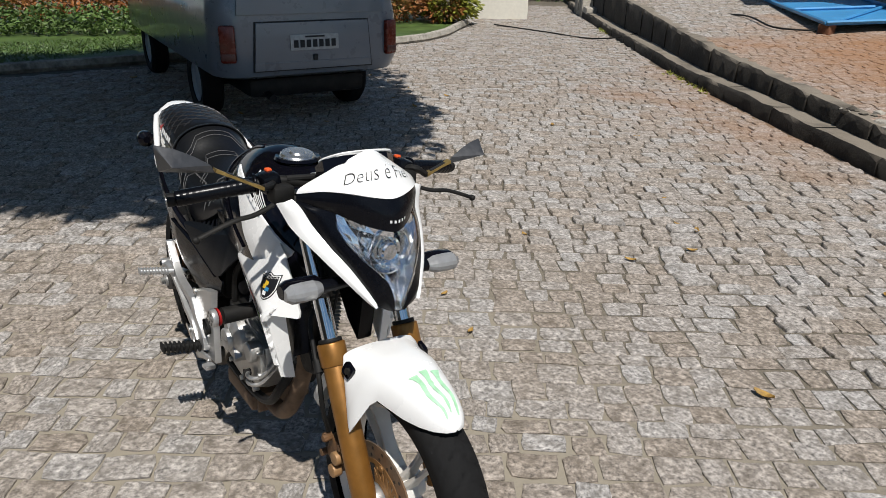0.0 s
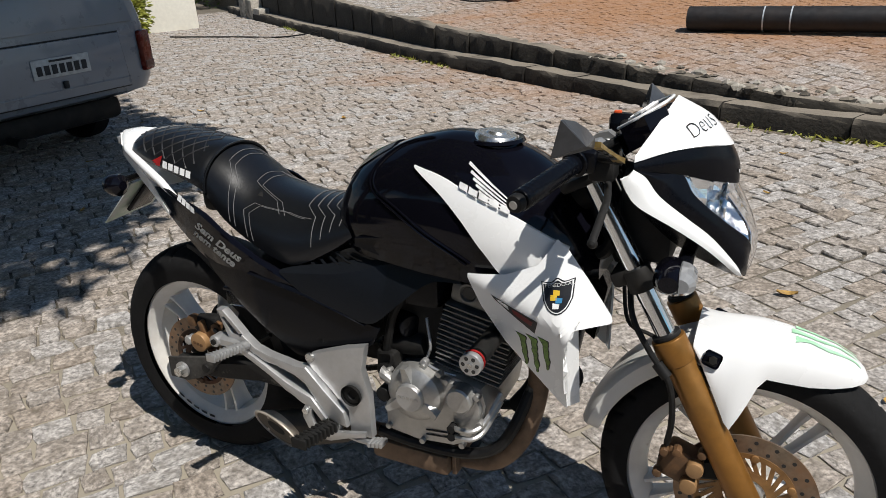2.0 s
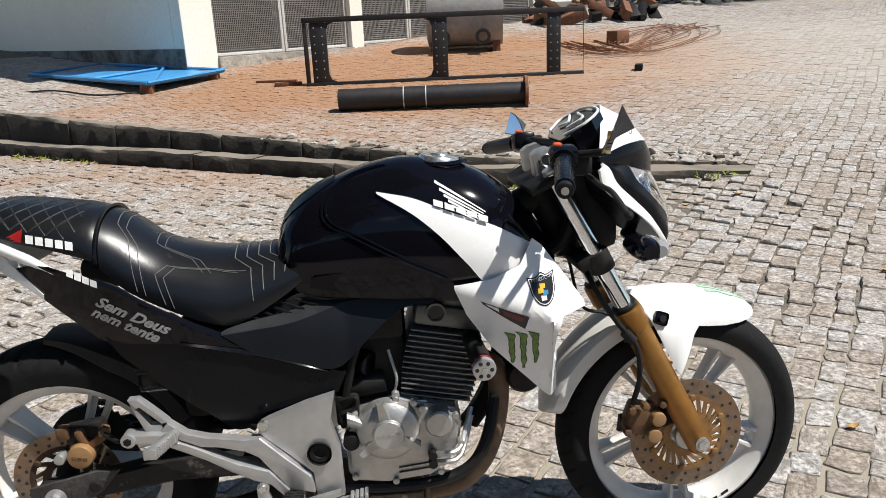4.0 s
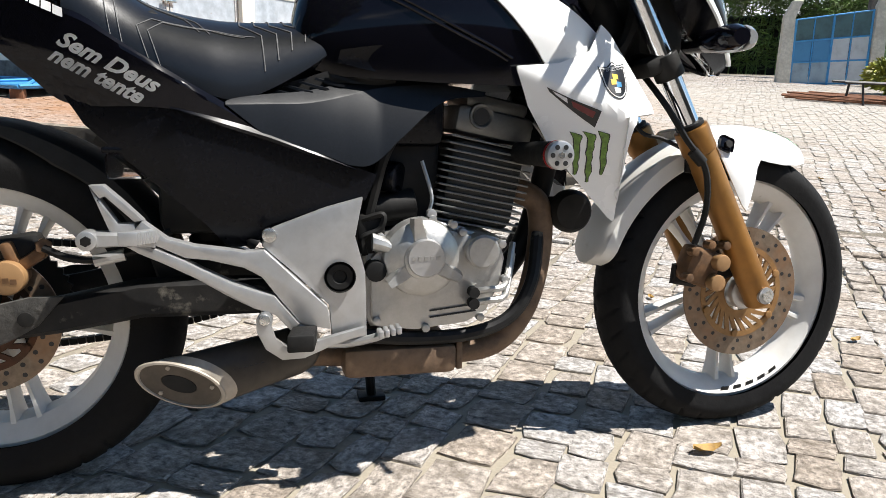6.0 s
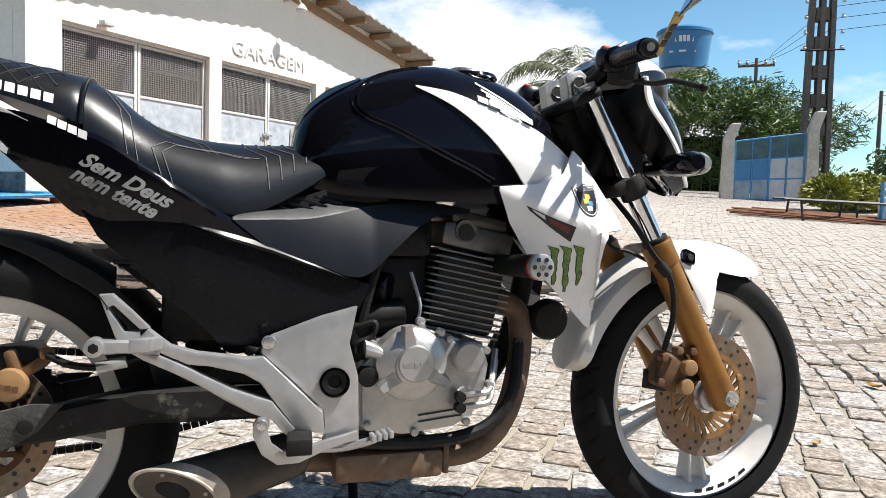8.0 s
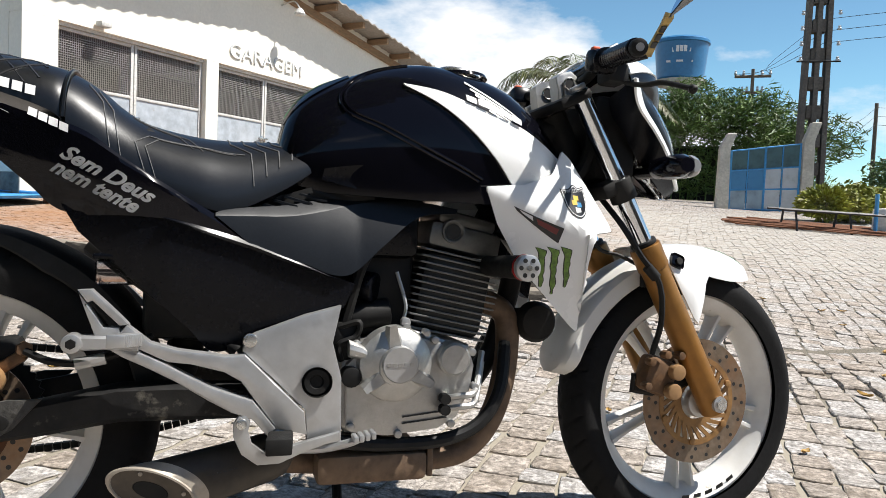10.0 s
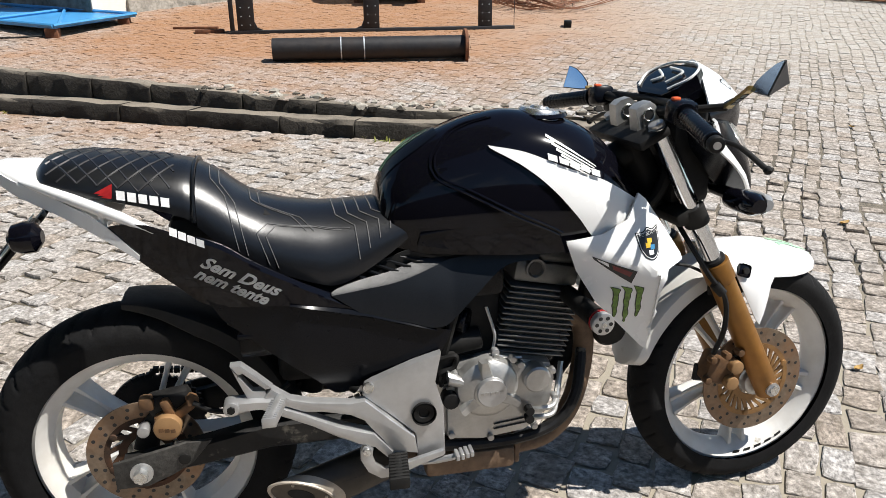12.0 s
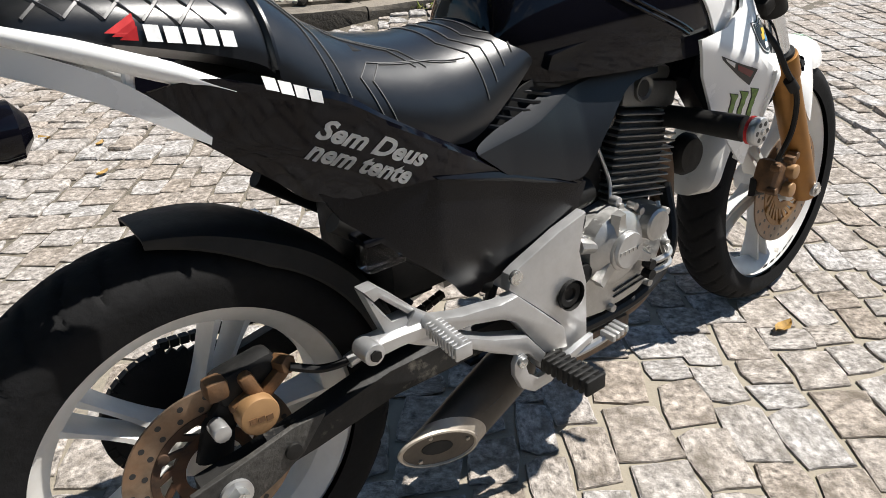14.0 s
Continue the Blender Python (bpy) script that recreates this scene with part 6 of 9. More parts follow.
    for dx, dz, m in ((-0.006, -0.004, M_YELLOW), (0.004, -0.008, M_CYAN), (-0.002, 0.005, M_YELLOW), (0.0, -0.018, M_DECAL)):
        part("sticker_mark", draped([(0.344 + dx - 0.006, 0.704 + dz + 0.005), (0.344 + dx + 0.006, 0.704 + dz + 0.004)], [(0.344 + dx - 0.005, 0.704 + dz - 0.005), (0.344 + dx + 0.006, 0.704 + dz - 0.004)], shroud_y, 0.0028, 4, 2, side, 0.0004), m, SH)
txt = lettering("PENEDO-AL", 0.0095, Matrix.Translation((0.320, -0.19, 0.7165)) @ Matrix.Rotation(radians(90), 4, "X") @ Matrix.Rotation(radians(8), 4, "Z"), M_DECAL, "sticker_lettering", BIKE, depth=0.0002)
bent_text(txt, shroud_y, 0.0030)

# ---- front end, turned slightly to the left ----
def on_fork(z, y, back=0.0):
    """A place on the fork's line at height z."""
    return Vector((0.705 + (0.293 - z) * (0.32 / 0.607) - back, y, z))


RISER_OUT = [(0.350, 0.900), (0.346, 0.930), (0.342, 0.958), (0.354, 0.968), (0.376, 0.974), (0.390, 0.964), (0.400, 0.930), (0.402, 0.905)]
for side in (-1, 1):
    y = side * 0.100
    LEG = fpart("fork_slider", cyl(on_fork(0.275, y), on_fork(0.60, y), 0.0285, 0.029, 32, bevel=0.003), M_GOLD, BIKE, "gold painted fork slider")
    fpart("slider_collar", cyl(on_fork(0.575, y), on_fork(0.622, y), 0.0325, seg=32, bevel=0.004), M_GOLD, LEG)
    fpart("dust_seal", cyl(on_fork(0.622, y), on_fork(0.630, y), 0.027, seg=28, bevel=0.002), M_BLACK, LEG)
    fpart("fork_tube", cyl(on_fork(0.62, y), on_fork(0.925, y), 0.0195, seg=36), M_TUBE, BIKE, "chrome fork tube")
    fpart("fork_cap", cyl(on_fork(0.925, y), on_fork(0.935, y), 0.017, seg=20, bevel=0.003), M_ALU, BIKE)
    fpart("tube_clamp", cyl(on_fork(0.712, y), on_fork(0.752, y), 0.0275, seg=28, bevel=0.003), M_BLACK, BIKE)
    fpart("axle_end", cyl(on_fork(0.293, y), on_fork(0.293, y) + Vector((0, side * 0.036, 0)), 0.012, seg=6), M_CHROME, LEG)
    fpart("axle_washer", cyl(on_fork(0.293, y), on_fork(0.293, y) + Vector((0, side * 0.031, 0)), 0.017, seg=24), M_ALU, LEG)
    RISER = fpart("bar_riser", side_slab(RISER_OUT, side * 0.030, side * 0.0625, 0.005), M_CASE, BIKE, "silver alloy handlebar riser")
    # Riser hole and groove are black shapes, painted as their shade.
    for hx, hz in ((0.373, 0.946),):
        face_y = -0.0640 if side < 0 else 0.0285
        fpart("riser_hole", cyl((hx, face_y, hz), (hx, face_y + 0.001, hz), 0.010, seg=20), M_INK, RISER)
        fpart("riser_rim", lathe([(0.010, 0), (0.0125, -0.002), (0.0145, 0)], (hx, face_y + 0.0008, hz), "Y", 24), M_CHROME, RISER)
    fpart("riser_groove", box((0.003, 0.001, 0.060), (0.362, side * 0.0640, 0.918), rot=Matrix.Rotation(radians(-12), 4, "Y")), M_INK, RISER)
fpart("front_axle", cyl(FW + Vector((0, -0.1, 0)), FW + Vector((0, 0.1, 0)), 0.009, seg=12), M_ALU, fwheel)
fpart("speedo_drive", cyl(FW + Vector((0, -0.082, 0)), FW + Vector((0, -0.052, 0)), 0.034, seg=24, bevel=0.004), M_ALU, fwheel)
fpart("lower_yoke", box((0.06, 0.24, 0.032), on_fork(0.735, 0, 0.02), 0.01, Matrix.Rotation(radians(-27), 4, "Y")), M_BLACK, BIKE)
fpart("upper_yoke", box((0.075, 0.245, 0.022), on_fork(0.905, 0, 0.025), 0.008, Matrix.Rotation(radians(-27), 4, "Y")), M_BLACK, BIKE)
fpart("ignition_lock", cyl((0.395, 0, 0.905), (0.385, 0, 0.945), 0.017, seg=18, bevel=0.003), M_BLACK, BIKE)
fpart("control_cable", tube([(0.44, -0.03, 0.93), (0.43, -0.06, 0.84), (0.40, -0.05, 0.76), (0.34, -0.02, 0.74)], 0.014, 8, 6), M_BLACK, BIKE)
fpart("control_cable", tube([(0.45, 0.04, 0.93), (0.44, 0.05, 0.84), (0.41, 0.04, 0.77), (0.34, 0.02, 0.74)], 0.014, 8, 6), M_BLACK, BIKE)
# Black filler added behind the cowl so nothing shows through.
fpart("headlight_bracket", box((0.10, 0.16, 0.18), (0.475, 0, 0.84), 0.02), M_BLACK, BIKE)

# handlebar
BAR = fpart("handlebar", tube([(0.324, -0.372, 0.933), (0.365, -0.22, 0.958), (0.386, -0.15, 0.968), (0.398, -0.08, 0.955), (0.398, 0, 0.950), (0.398, 0.08, 0.955), (0.386, 0.15, 0.966), (0.365, 0.22, 0.958), (0.324, 0.372, 0.933)], 0.011, 14, 7), M_BLACK, BIKE, "black handlebar")
fpart("cross_bar", tube([(0.392, -0.14, 0.972), (0.410, 0, 0.972), (0.392, 0.14, 0.972)], 0.008, 10, 6), M_BLACK, BAR)
# each mirror: inner end, top, foot and back of its shell, and the foot of its stem
MIRROR = {-1: [Vector(c) for c in ((0.427, -0.313, 1.018), (0.404, -0.424, 1.074), (0.386, -0.411, 1.014), (0.434, -0.400, 1.032), (0.447, -0.220, 0.975))],
          1: [Vector(c) for c in ((0.405, 0.303, 0.974), (0.396, 0.404, 1.025), (0.378, 0.402, 0.967), (0.436, 0.394, 0.990), (0.410, 0.229, 0.948))]}
for side in (-1, 1):
    p, q = Vector((0.369, side * 0.205, 0.960)), Vector((0.327, side * 0.362, 0.935))
    way = (q - p).normalized()
    GRIP = fpart("grip", cyl(p, q, 0.0175, 0.0175, 24, bevel=0.002), M_MATT, BAR, "black rubber grip")
    for k in range(12):
        c = p.lerp(q, 0.08 + 0.86 * k / 11)
        fpart("grip_ring", cyl(c, c + way * 0.006, 0.0179, seg=20), M_MATT, GRIP)
    fpart("grip_flange", cyl(p - way * 0.006, p, 0.024, seg=24, bevel=0.002), M_MATT, GRIP)
    fpart("bar_end", cyl(q, q + way * 0.018, 0.015, seg=20, bevel=0.004), M_BLACK, GRIP)
    fpart("bar_end_bolt", cyl(q + way * 0.018, q + way * 0.0195, 0.007, seg=12), M_ALU, GRIP)
    sw = box((0.055, 0.045, 0.045), p - way * 0.032, 0.012, Matrix.Rotation(radians(-14 * side), 4, "X"))
    SW = fpart("switch_box", sw, M_MATT, BAR)
    fpart("switch_button", box((0.016, 0.014, 0.008), p - way * 0.036 + Vector((-0.012, 0, 0.0235)), 0.003), M_ORANGE, SW, "orange switch")
    fpart("lever_perch", box((0.045, 0.05, 0.040), p - way * 0.045 + Vector((0.030, 0, -0.020)), 0.008), M_BLACK, BAR)
    fpart("lever", tube([p - way * 0.02 + Vector((0.050, 0, -0.036)), p + way * 0.03 + Vector((0.072, 0, -0.042)), p.lerp(q, 0.5) + Vector((0.090, 0, -0.040)), q + Vector((0.112, 0, -0.055))], 0.0062, 12, 6, flat=0.8), M_BLACK, BAR, "black hand lever")
    fpart("lever_ball", lathe([(0.001, -0.0085), (0.006, -0.006), (0.0085, 0.0), (0.006, 0.006), (0.001, 0.0085)], q + Vector((0.113, 0, -0.0555)), "Y", 14), M_BLACK, BAR)
    # mirror on a gold stem
    inner, top, bot, peak, a = MIRROR[side]
    b = inner
    fpart("stem_mount", tube([(0.384, side * 0.165, 0.966), (0.42, side * 0.19, 0.970), a], 0.008, 10, 5), M_BLACK, BAR)
    STEM = fpart("mirror_stem", loft([[c + Vector((0.009 * k * i, 0, 0.0042 * k * j)) for i, j in ((-1, -1), (1, -1), (1, 1), (-1, 1))] for c, k in ((a, 1.0), (a.lerp(b, 0.3), 0.75), (a.lerp(b, 0.7), 0.75), (b, 1.0))]), M_STEM, BAR, "bronze mirror stem with slots")
    # Black boxes stand in for the shaded slots through the stem.
    for f in (0.3, 0.5, 0.7):
        fpart("stem_slot", box((0.010, 0.016, 0.0095), a.lerp(b, f), 0, (b - a).to_track_quat("Y", "Z").to_matrix().to_4x4()), M_INK, STEM)
    n = (top - inner).cross(bot - inner).normalized()
    n = n if n.x < 0 else -n
    rise = (top - inner) - (bot - inner) * ((top - inner).dot(bot - inner) / (bot - inner).length_squared)
    rise.normalize()
    outline = [inner - rise * 0.006, inner.lerp(bot, 0.5) - rise * 0.004, bot, bot.lerp(top, 0.5), top.lerp(bot, 0.05), top.lerp(inner, 0.04),
               inner.lerp(top, 0.66) + rise * 0.010, inner.lerp(top, 0.33) + rise * 0.012, inner.lerp(top, 0.06) + rise * 0.008]
    mid = sum(outline, Vector()) / len(outline)
    ring = lambda k, d: [(mid + (c - mid) * k).lerp(peak, d) for c in outline]
    SHELL = fpart("mirror_shell", loft([ring(1.0, 0.0), ring(1.03, 0.04), ring(1.0, 0.35), ring(0.9, 0.85), ring(0.5, 0.97)]), M_SHELL, BAR, "dark grey angular mirror shell", sharp=15)
    face = bmesh.new()
    face.faces.new([face.verts.new(c + n * 0.0012) for c in ring(0.93, 0.0)])
    fpart("mirror_glass", face, M_MIRROR, SHELL, "blue-tinted mirror glass", flat=True)

# instruments
DASH = fpart("instrument_panel", loft([[Vector((x, y * w, z + y * 0)) for y in (-1, -0.5, 0.5, 1)] + [Vector((x + 0.02, y * w, z - 0.04)) for y in (1, 0.5, -0.5, -1)] for x, z, w in ((0.405, 0.985, 0.05), (0.42, 1.0, 0.085), (0.46, 1.026, 0.09), (0.49, 1.040, 0.055))]), M_GLOSS, BIKE, "dark instrument cluster with white surround")
for pts in ([(0.412, -0.06, 0.997), (0.45, -0.088, 1.022), (0.487, -0.05, 1.044), (0.49, 0.05, 1.044), (0.45, 0.088, 1.022), (0.412, 0.06, 0.997)], [(0.425, -0.03, 1.008), (0.455, -0.045, 1.029), (0.465, 0.02, 1.035)], [(0.425, 0.03, 1.008), (0.44, 0.01, 1.018), (0.455, 0.05, 1.029)]):
    fpart("white_trim", tube(pts, 0.003, 6, 4), M_DECAL, DASH)

# headlight cowl: skins stretched over lines that run across it
def resample(points, n):
    line = smooth_line(points, 8)
    run = [0.0]
    for p, q in zip(line, line[1:]):
        run.append(run[-1] + (q - p).length)
    out = []
    for k in range(n + 1):
        d = run[-1] * k / n
        out.append(Vector([float(np.interp(d, run, [p[c] for p in line])) for c in range(3)]))
    return out


def across(half):
    """A line from the right edge over the middle to the left edge, from its right half."""
    return [(x, y, z) for x, y, z in half[::-1]] + [(x, -y, z) for x, y, z in half[1:]]


def skin_grid(lines, nu, nv):
    cols = [resample(line, nu) for line in lines]
    grid = []
    for i in range(nu + 1):
        down = smooth_line([c[i] for c in cols], 8) if len(cols) > 2 else [cols[0][i], cols[1][i]]
        grid.append([down[min(int(f), len(down) - 2)].lerp(down[min(int(f), len(down) - 2) + 1], f - min(int(f), len(down) - 2)) for f in ((len(down) - 1) * j / nv for j in range(nv + 1))])
    return grid


def skin(lines, nu, nv, thick, heart=Vector((0.50, 0, 0.86))):
    """A shell over the lines, thickened towards the middle of the lamp."""
    bm = bmesh.new()
    rows = [[bm.verts.new(p) for p in col] for col in skin_grid(lines, nu, nv)]
    for a, b in zip(rows, rows[1:]):
        for k in range(nv):
            bm.faces.new((a[k], b[k], b[k + 1], a[k + 1]))
    bmesh.ops.remove_doubles(bm, verts=bm.verts, dist=0.0002)
    bmesh.ops.recalc_face_normals(bm, faces=bm.faces)
    if sum(f.normal.dot(f.calc_center_median() - heart) * f.calc_area() for f in bm.faces) < 0:
        bmesh.ops.reverse_faces(bm, faces=bm.faces)
    thicken(bm, thick)
    return bm


SCREEN_LINES = [across([(0.505, 0, 1.052), (0.494, -0.045, 1.032), (0.479, -0.09, 1.004), (0.463, -0.134, 0.976), (0.459, -0.146, 0.966)]),
                across([(0.566, 0, 1.018), (0.553, -0.045, 1.011), (0.529, -0.088, 0.997), (0.491, -0.126, 0.977), (0.459, -0.148, 0.962)]),
                across([(0.606, 0, 0.970), (0.595, -0.04, 0.974), (0.567, -0.081, 0.979), (0.517, -0.116, 0.974), (0.459, -0.150, 0.957)])]
SCREEN = fpart("fly_screen", skin(SCREEN_LINES, 40, 14, 0.004), M_WHITE, BIKE, "white fly screen with black script")
fpart("cowl_brow", skin([across([(0.603, 0, 0.971), (0.592, -0.04, 0.975), (0.564, -0.080, 0.980), (0.514, -0.114, 0.975), (0.457, -0.147, 0.957)]),
                         across([(0.619, 0, 0.938), (0.602, -0.043, 0.944), (0.566, -0.085, 0.952), (0.520, -0.119, 0.953), (0.459, -0.150, 0.950)]),
                         across([(0.622, 0, 0.901), (0.601, -0.041, 0.908), (0.567, -0.077, 0.920), (0.534, -0.100, 0.930), (0.498, -0.128, 0.938), (0.461, -0.150, 0.942)])], 44, 10, 0.004), M_MATT, BIKE, "satin black brow")
for sg in (-1, 1):
    flip = lambda pts: [(x, -sg * y, z) for x, y, z in pts]
    inner = [(0.464, -0.149, 0.944), (0.500, -0.126, 0.936), (0.534, -0.100, 0.930), (0.556, -0.102, 0.897), (0.602, -0.080, 0.853), (0.630, -0.056, 0.826), (0.650, -0.035, 0.803), (0.653, -0.018, 0.765), (0.648, -0.010, 0.729)]
    outer = [(0.462, -0.151, 0.938), (0.480, -0.146, 0.930), (0.501, -0.132, 0.897), (0.545, -0.113, 0.858), (0.591, -0.087, 0.816), (0.635, -0.056, 0.759), (0.641, -0.050, 0.746), (0.646, -0.030, 0.735), (0.647, -0.011, 0.727)]
    low = [(0.446, -0.190, 0.936), (0.455, -0.178, 0.910), (0.474, -0.167, 0.884), (0.531, -0.140, 0.845), (0.585, -0.108, 0.802), (0.630, -0.067, 0.752), (0.641, -0.055, 0.742)]
    ridge = [(0.460, -0.160, 0.947), (0.480, -0.149, 0.932), (0.502, -0.134, 0.898), (0.546, -0.114, 0.859), (0.592, -0.087, 0.817), (0.636, -0.056, 0.760), (0.642, -0.050, 0.744)]
    fpart("cowl_cheek", skin([flip(inner), flip([(a[0] * 0.45 + b[0] * 0.55 + 0.003, a[1] * 0.45 + b[1] * 0.55 - 0.004, a[2] * 0.45 + b[2] * 0.55) for a, b in zip(inner, outer)]), flip(outer)], 40, 8, 0.004), M_MATT, BIKE)
    fpart("cowl_blade", skin([flip(ridge), flip([((a[0] + b[0]) / 2 + 0.004, (a[1] + b[1]) / 2 - 0.004, (a[2] + b[2]) / 2) for a, b in zip(ridge, low)]), flip(low)], 36, 6, 0.005), M_WHITE, BIKE, "white blade panel")
    fpart("cowl_under", skin([flip([(x - 0.002, y + 0.004, z + 0.002) for x, y, z in low]), flip([(0.440, -0.10, 0.915), (0.450, -0.10, 0.88), (0.475, -0.10, 0.850), (0.525, -0.08, 0.800), (0.580, -0.055, 0.762), (0.625, -0.03, 0.735), (0.640, -0.015, 0.728)])], 36, 5, 0.004), M_MATT, BIKE)
    SIGNAL = fpart("signal_stalk", cyl((0.550, sg * 0.05, 0.776), (0.552, sg * 0.140, 0.774), 0.013, 0.015, 14), M_MATT, BIKE)
    body, lens = [], []
    for f, k in ((0, 0.55), (0.12, 0.9), (0.5, 1.0), (0.85, 0.95), (1.0, 0.6)):
        c = Vector((0.540 + 0.004 * f, sg * (0.130 + 0.096 * f), 0.774))
        body.append([c + Vector((0.028 * k * math.cos(a) - 0.006, 0, 0.024 * k * math.sin(a))) for a in (2 * math.pi * i / 16 for i in range(16))])
    fpart("signal_body", loft(body), M_GLOSS, SIGNAL, "black turn signal")
    lz = []
    for f, k in ((0.1, 0.6), (0.3, 0.95), (0.6, 1.0), (0.85, 0.95), (0.99, 0.55)):
        c = Vector((0.552 + 0.004 * f, sg * (0.130 + 0.096 * f), 0.774))
        lz.append([c + Vector((0.027 * k * max(-0.1, math.cos(a)), 0, 0.0225 * k * math.sin(a))) for a in (2 * math.pi * i / 16 for i in range(16))])
    fpart("signal_lens", loft(lz), M_CLEAR, SIGNAL, "clear ribbed signal lens", flat=True)
LENS_ROWS = [[(0.621, 0, 0.901), (0.600, -0.041, 0.908), (0.566, -0.077, 0.919), (0.536, -0.099, 0.929)], [(0.640, 0, 0.866), (0.620, -0.046, 0.874), (0.582, -0.088, 0.885), (0.557, -0.102, 0.895)],
             [(0.658, 0, 0.826), (0.648, -0.031, 0.835), (0.624, -0.062, 0.845), (0.603, -0.079, 0.853)], [(0.664, 0, 0.800), (0.661, -0.018, 0.802), (0.656, -0.028, 0.803), (0.650, -0.035, 0.804)],
             [(0.662, 0, 0.765), (0.660, -0.007, 0.765), (0.657, -0.013, 0.765), (0.653, -0.018, 0.765)], [(0.652, 0, 0.729), (0.651, -0.004, 0.729), (0.650, -0.007, 0.729), (0.648, -0.010, 0.729)]]
LENS = fpart("headlight_lens", skin([across(r) for r in LENS_ROWS], 28, 22, 0.003), M_GLASS, BIKE, "clear headlight lens")
LENS.visible_shadow = False
facet_of = random.Random(4)
grid = skin_grid([across(r) for r in LENS_ROWS], 14, 11)
ref = bmesh.new()
rows = []
for i, col in enumerate(grid):
    row = []
    for j, p in enumerate(col):
        a, b = min(i, 14 - i) / 7, min(j, 11 - j) / 5.5
        deep = 0.006 + 0.075 * min(1, 1.6 * a) * min(1, 1.5 * b)
        row.append(ref.verts.new((p.x - deep + facet_of.uniform(-0.012, 0.012) * min(1, 2 * a), p.y * 0.95, p.z)))
    rows.append(row)
for a, b in zip(rows, rows[1:]):
    for j in range(11):
        ref.faces.new((a[j], b[j], b[j + 1], a[j + 1]))
fpart("reflector", ref, M_REFLECT, BIKE, "silver headlight reflector", flat=True)
fpart("bulb_shade", lathe([(0.0, 0.03), (0.017, 0.03), (0.021, 0.026), (0.021, -0.03)], (0.575, 0, 0.848), "X", 24), M_TUBE, BIKE)
fpart("bulb_bowl", lathe([(0.037, -0.004), (0.050, 0.020), (0.053, 0.021), (0.053, 0.017), (0.039, -0.008)], (0.582, 0, 0.850), "X", 32, closed=True), M_TUBE, BIKE)
fpart("bulb_ring", lathe([(0.022, 0.0), (0.034, 0.008), (0.036, 0.0), (0.022, -0.006)], (0.585, 0, 0.848), "X", 28, closed=True), M_TUBE, BIKE)
for text, s, z, turn in (("Deus é Fiel", -0.80, 0.992, 0),):
    tx = lettering(text, 0.042, Matrix.Identity(4), M_INK, "screen_lettering", BIKE, "black script lettering", depth=0.0002, shear=0.45, bold=-0.0008)
    xs = [v.co.x for v in tx.data.vertices]
    lo, hi = min(xs), max(xs)
    page = skin_grid(SCREEN_LINES, 60, 30)
    for v in tx.data.vertices:
        f = (v.co.x - lo) / (hi - lo)
        i, j = 60 * (0.27 + 0.44 * f), 30 * min(0.98, max(0.05, 0.70 - v.co.y * 11 - 0.06 * math.sin(f * math.pi)))
        a, b = int(i), int(j)
        p = page[a][b].lerp(page[a + 1][b], i - a).lerp(page[a][b + 1].lerp(page[a + 1][b + 1], i - a), j - b)
        v.co = STEER @ (p + (p - Vector((0.50, 0, 0.93))).normalized() * 0.0012)
bm = bmesh.new()
brow = skin_grid([across([(0.603, 0, 0.971), (0.592, -0.04, 0.975), (0.564, -0.080, 0.980)]), across([(0.619, 0, 0.938), (0.602, -0.043, 0.944), (0.566, -0.085, 0.952)]), across([(0.622, 0, 0.901), (0.601, -0.041, 0.908), (0.567, -0.077, 0.920)])], 40, 12)
for k in range(5):
    vs = [bm.verts.new(brow[17 + 2 * k + d][e] + Vector((0.0016, 0, 0.0006))) for d, e in ((0, 8), (1, 8), (1, 9), (0, 9))]
    bm.faces.new(vs)
fpart("brow_mark", bm, M_DECAL, BIKE, flat=True)

# front mudguard
GUARD_ROWS = [(0.877, 0.557, 0.004, 0.553), (0.870, 0.571, 0.022, 0.552), (0.850, 0.589, 0.040, 0.550), (0.820, 0.604, 0.054, 0.548), (0.780, 0.617, 0.067, 0.549), (0.735, 0.626, 0.078, 0.555), (0.708, 0.629, 0.085, 0.560),
              (0.694, 0.630, 0.094, 0.545), (0.682, 0.630, 0.104, 0.516), (0.668, 0.630, 0.113, 0.486), (0.655, 0.630, 0.119, 0.462), (0.645, 0.629, 0.117, 0.474), (0.628, 0.628, 0.112, 0.510), (0.608, 0.626, 0.106, 0.552), (0.590, 0.624, 0.101, 0.588), (0.578, 0.622, 0.094, 0.606)]


def guard_point(row, u, off=0.0):
    """u from -1 (right edge) over 0 (crown) to 1."""
    x, zc, w, ze = row
    a = abs(u) * math.pi / 2
    y = w * math.sin(a) ** 0.68
    return Vector((x, math.copysign(y + off * 0.8 * abs(u), u), zc - (zc - ze) * (1 - math.cos(a)) ** 1.05 + off * (1 - abs(u))))


bm = bmesh.new()
guard_rows = [[bm.verts.new(guard_point(row, -1 + 2 * k / 36)) for k in range(37)] for row in GUARD_ROWS]
for a, b in zip(guard_rows, guard_rows[1:]):
    for k in range(36):
        bm.faces.new((a[k], a[k + 1], b[k + 1], b[k]))
bmesh.ops.recalc_face_normals(bm, faces=bm.faces)
if sum(f.normal.z for f in bm.faces) < 0:
    bmesh.ops.reverse_faces(bm, faces=bm.faces)
thicken(bm, 0.004)
GUARD = fpart("front_mudguard", bm, M_WHITE, BIKE, "white front mudguard with pale green claw strokes", sharp=50)
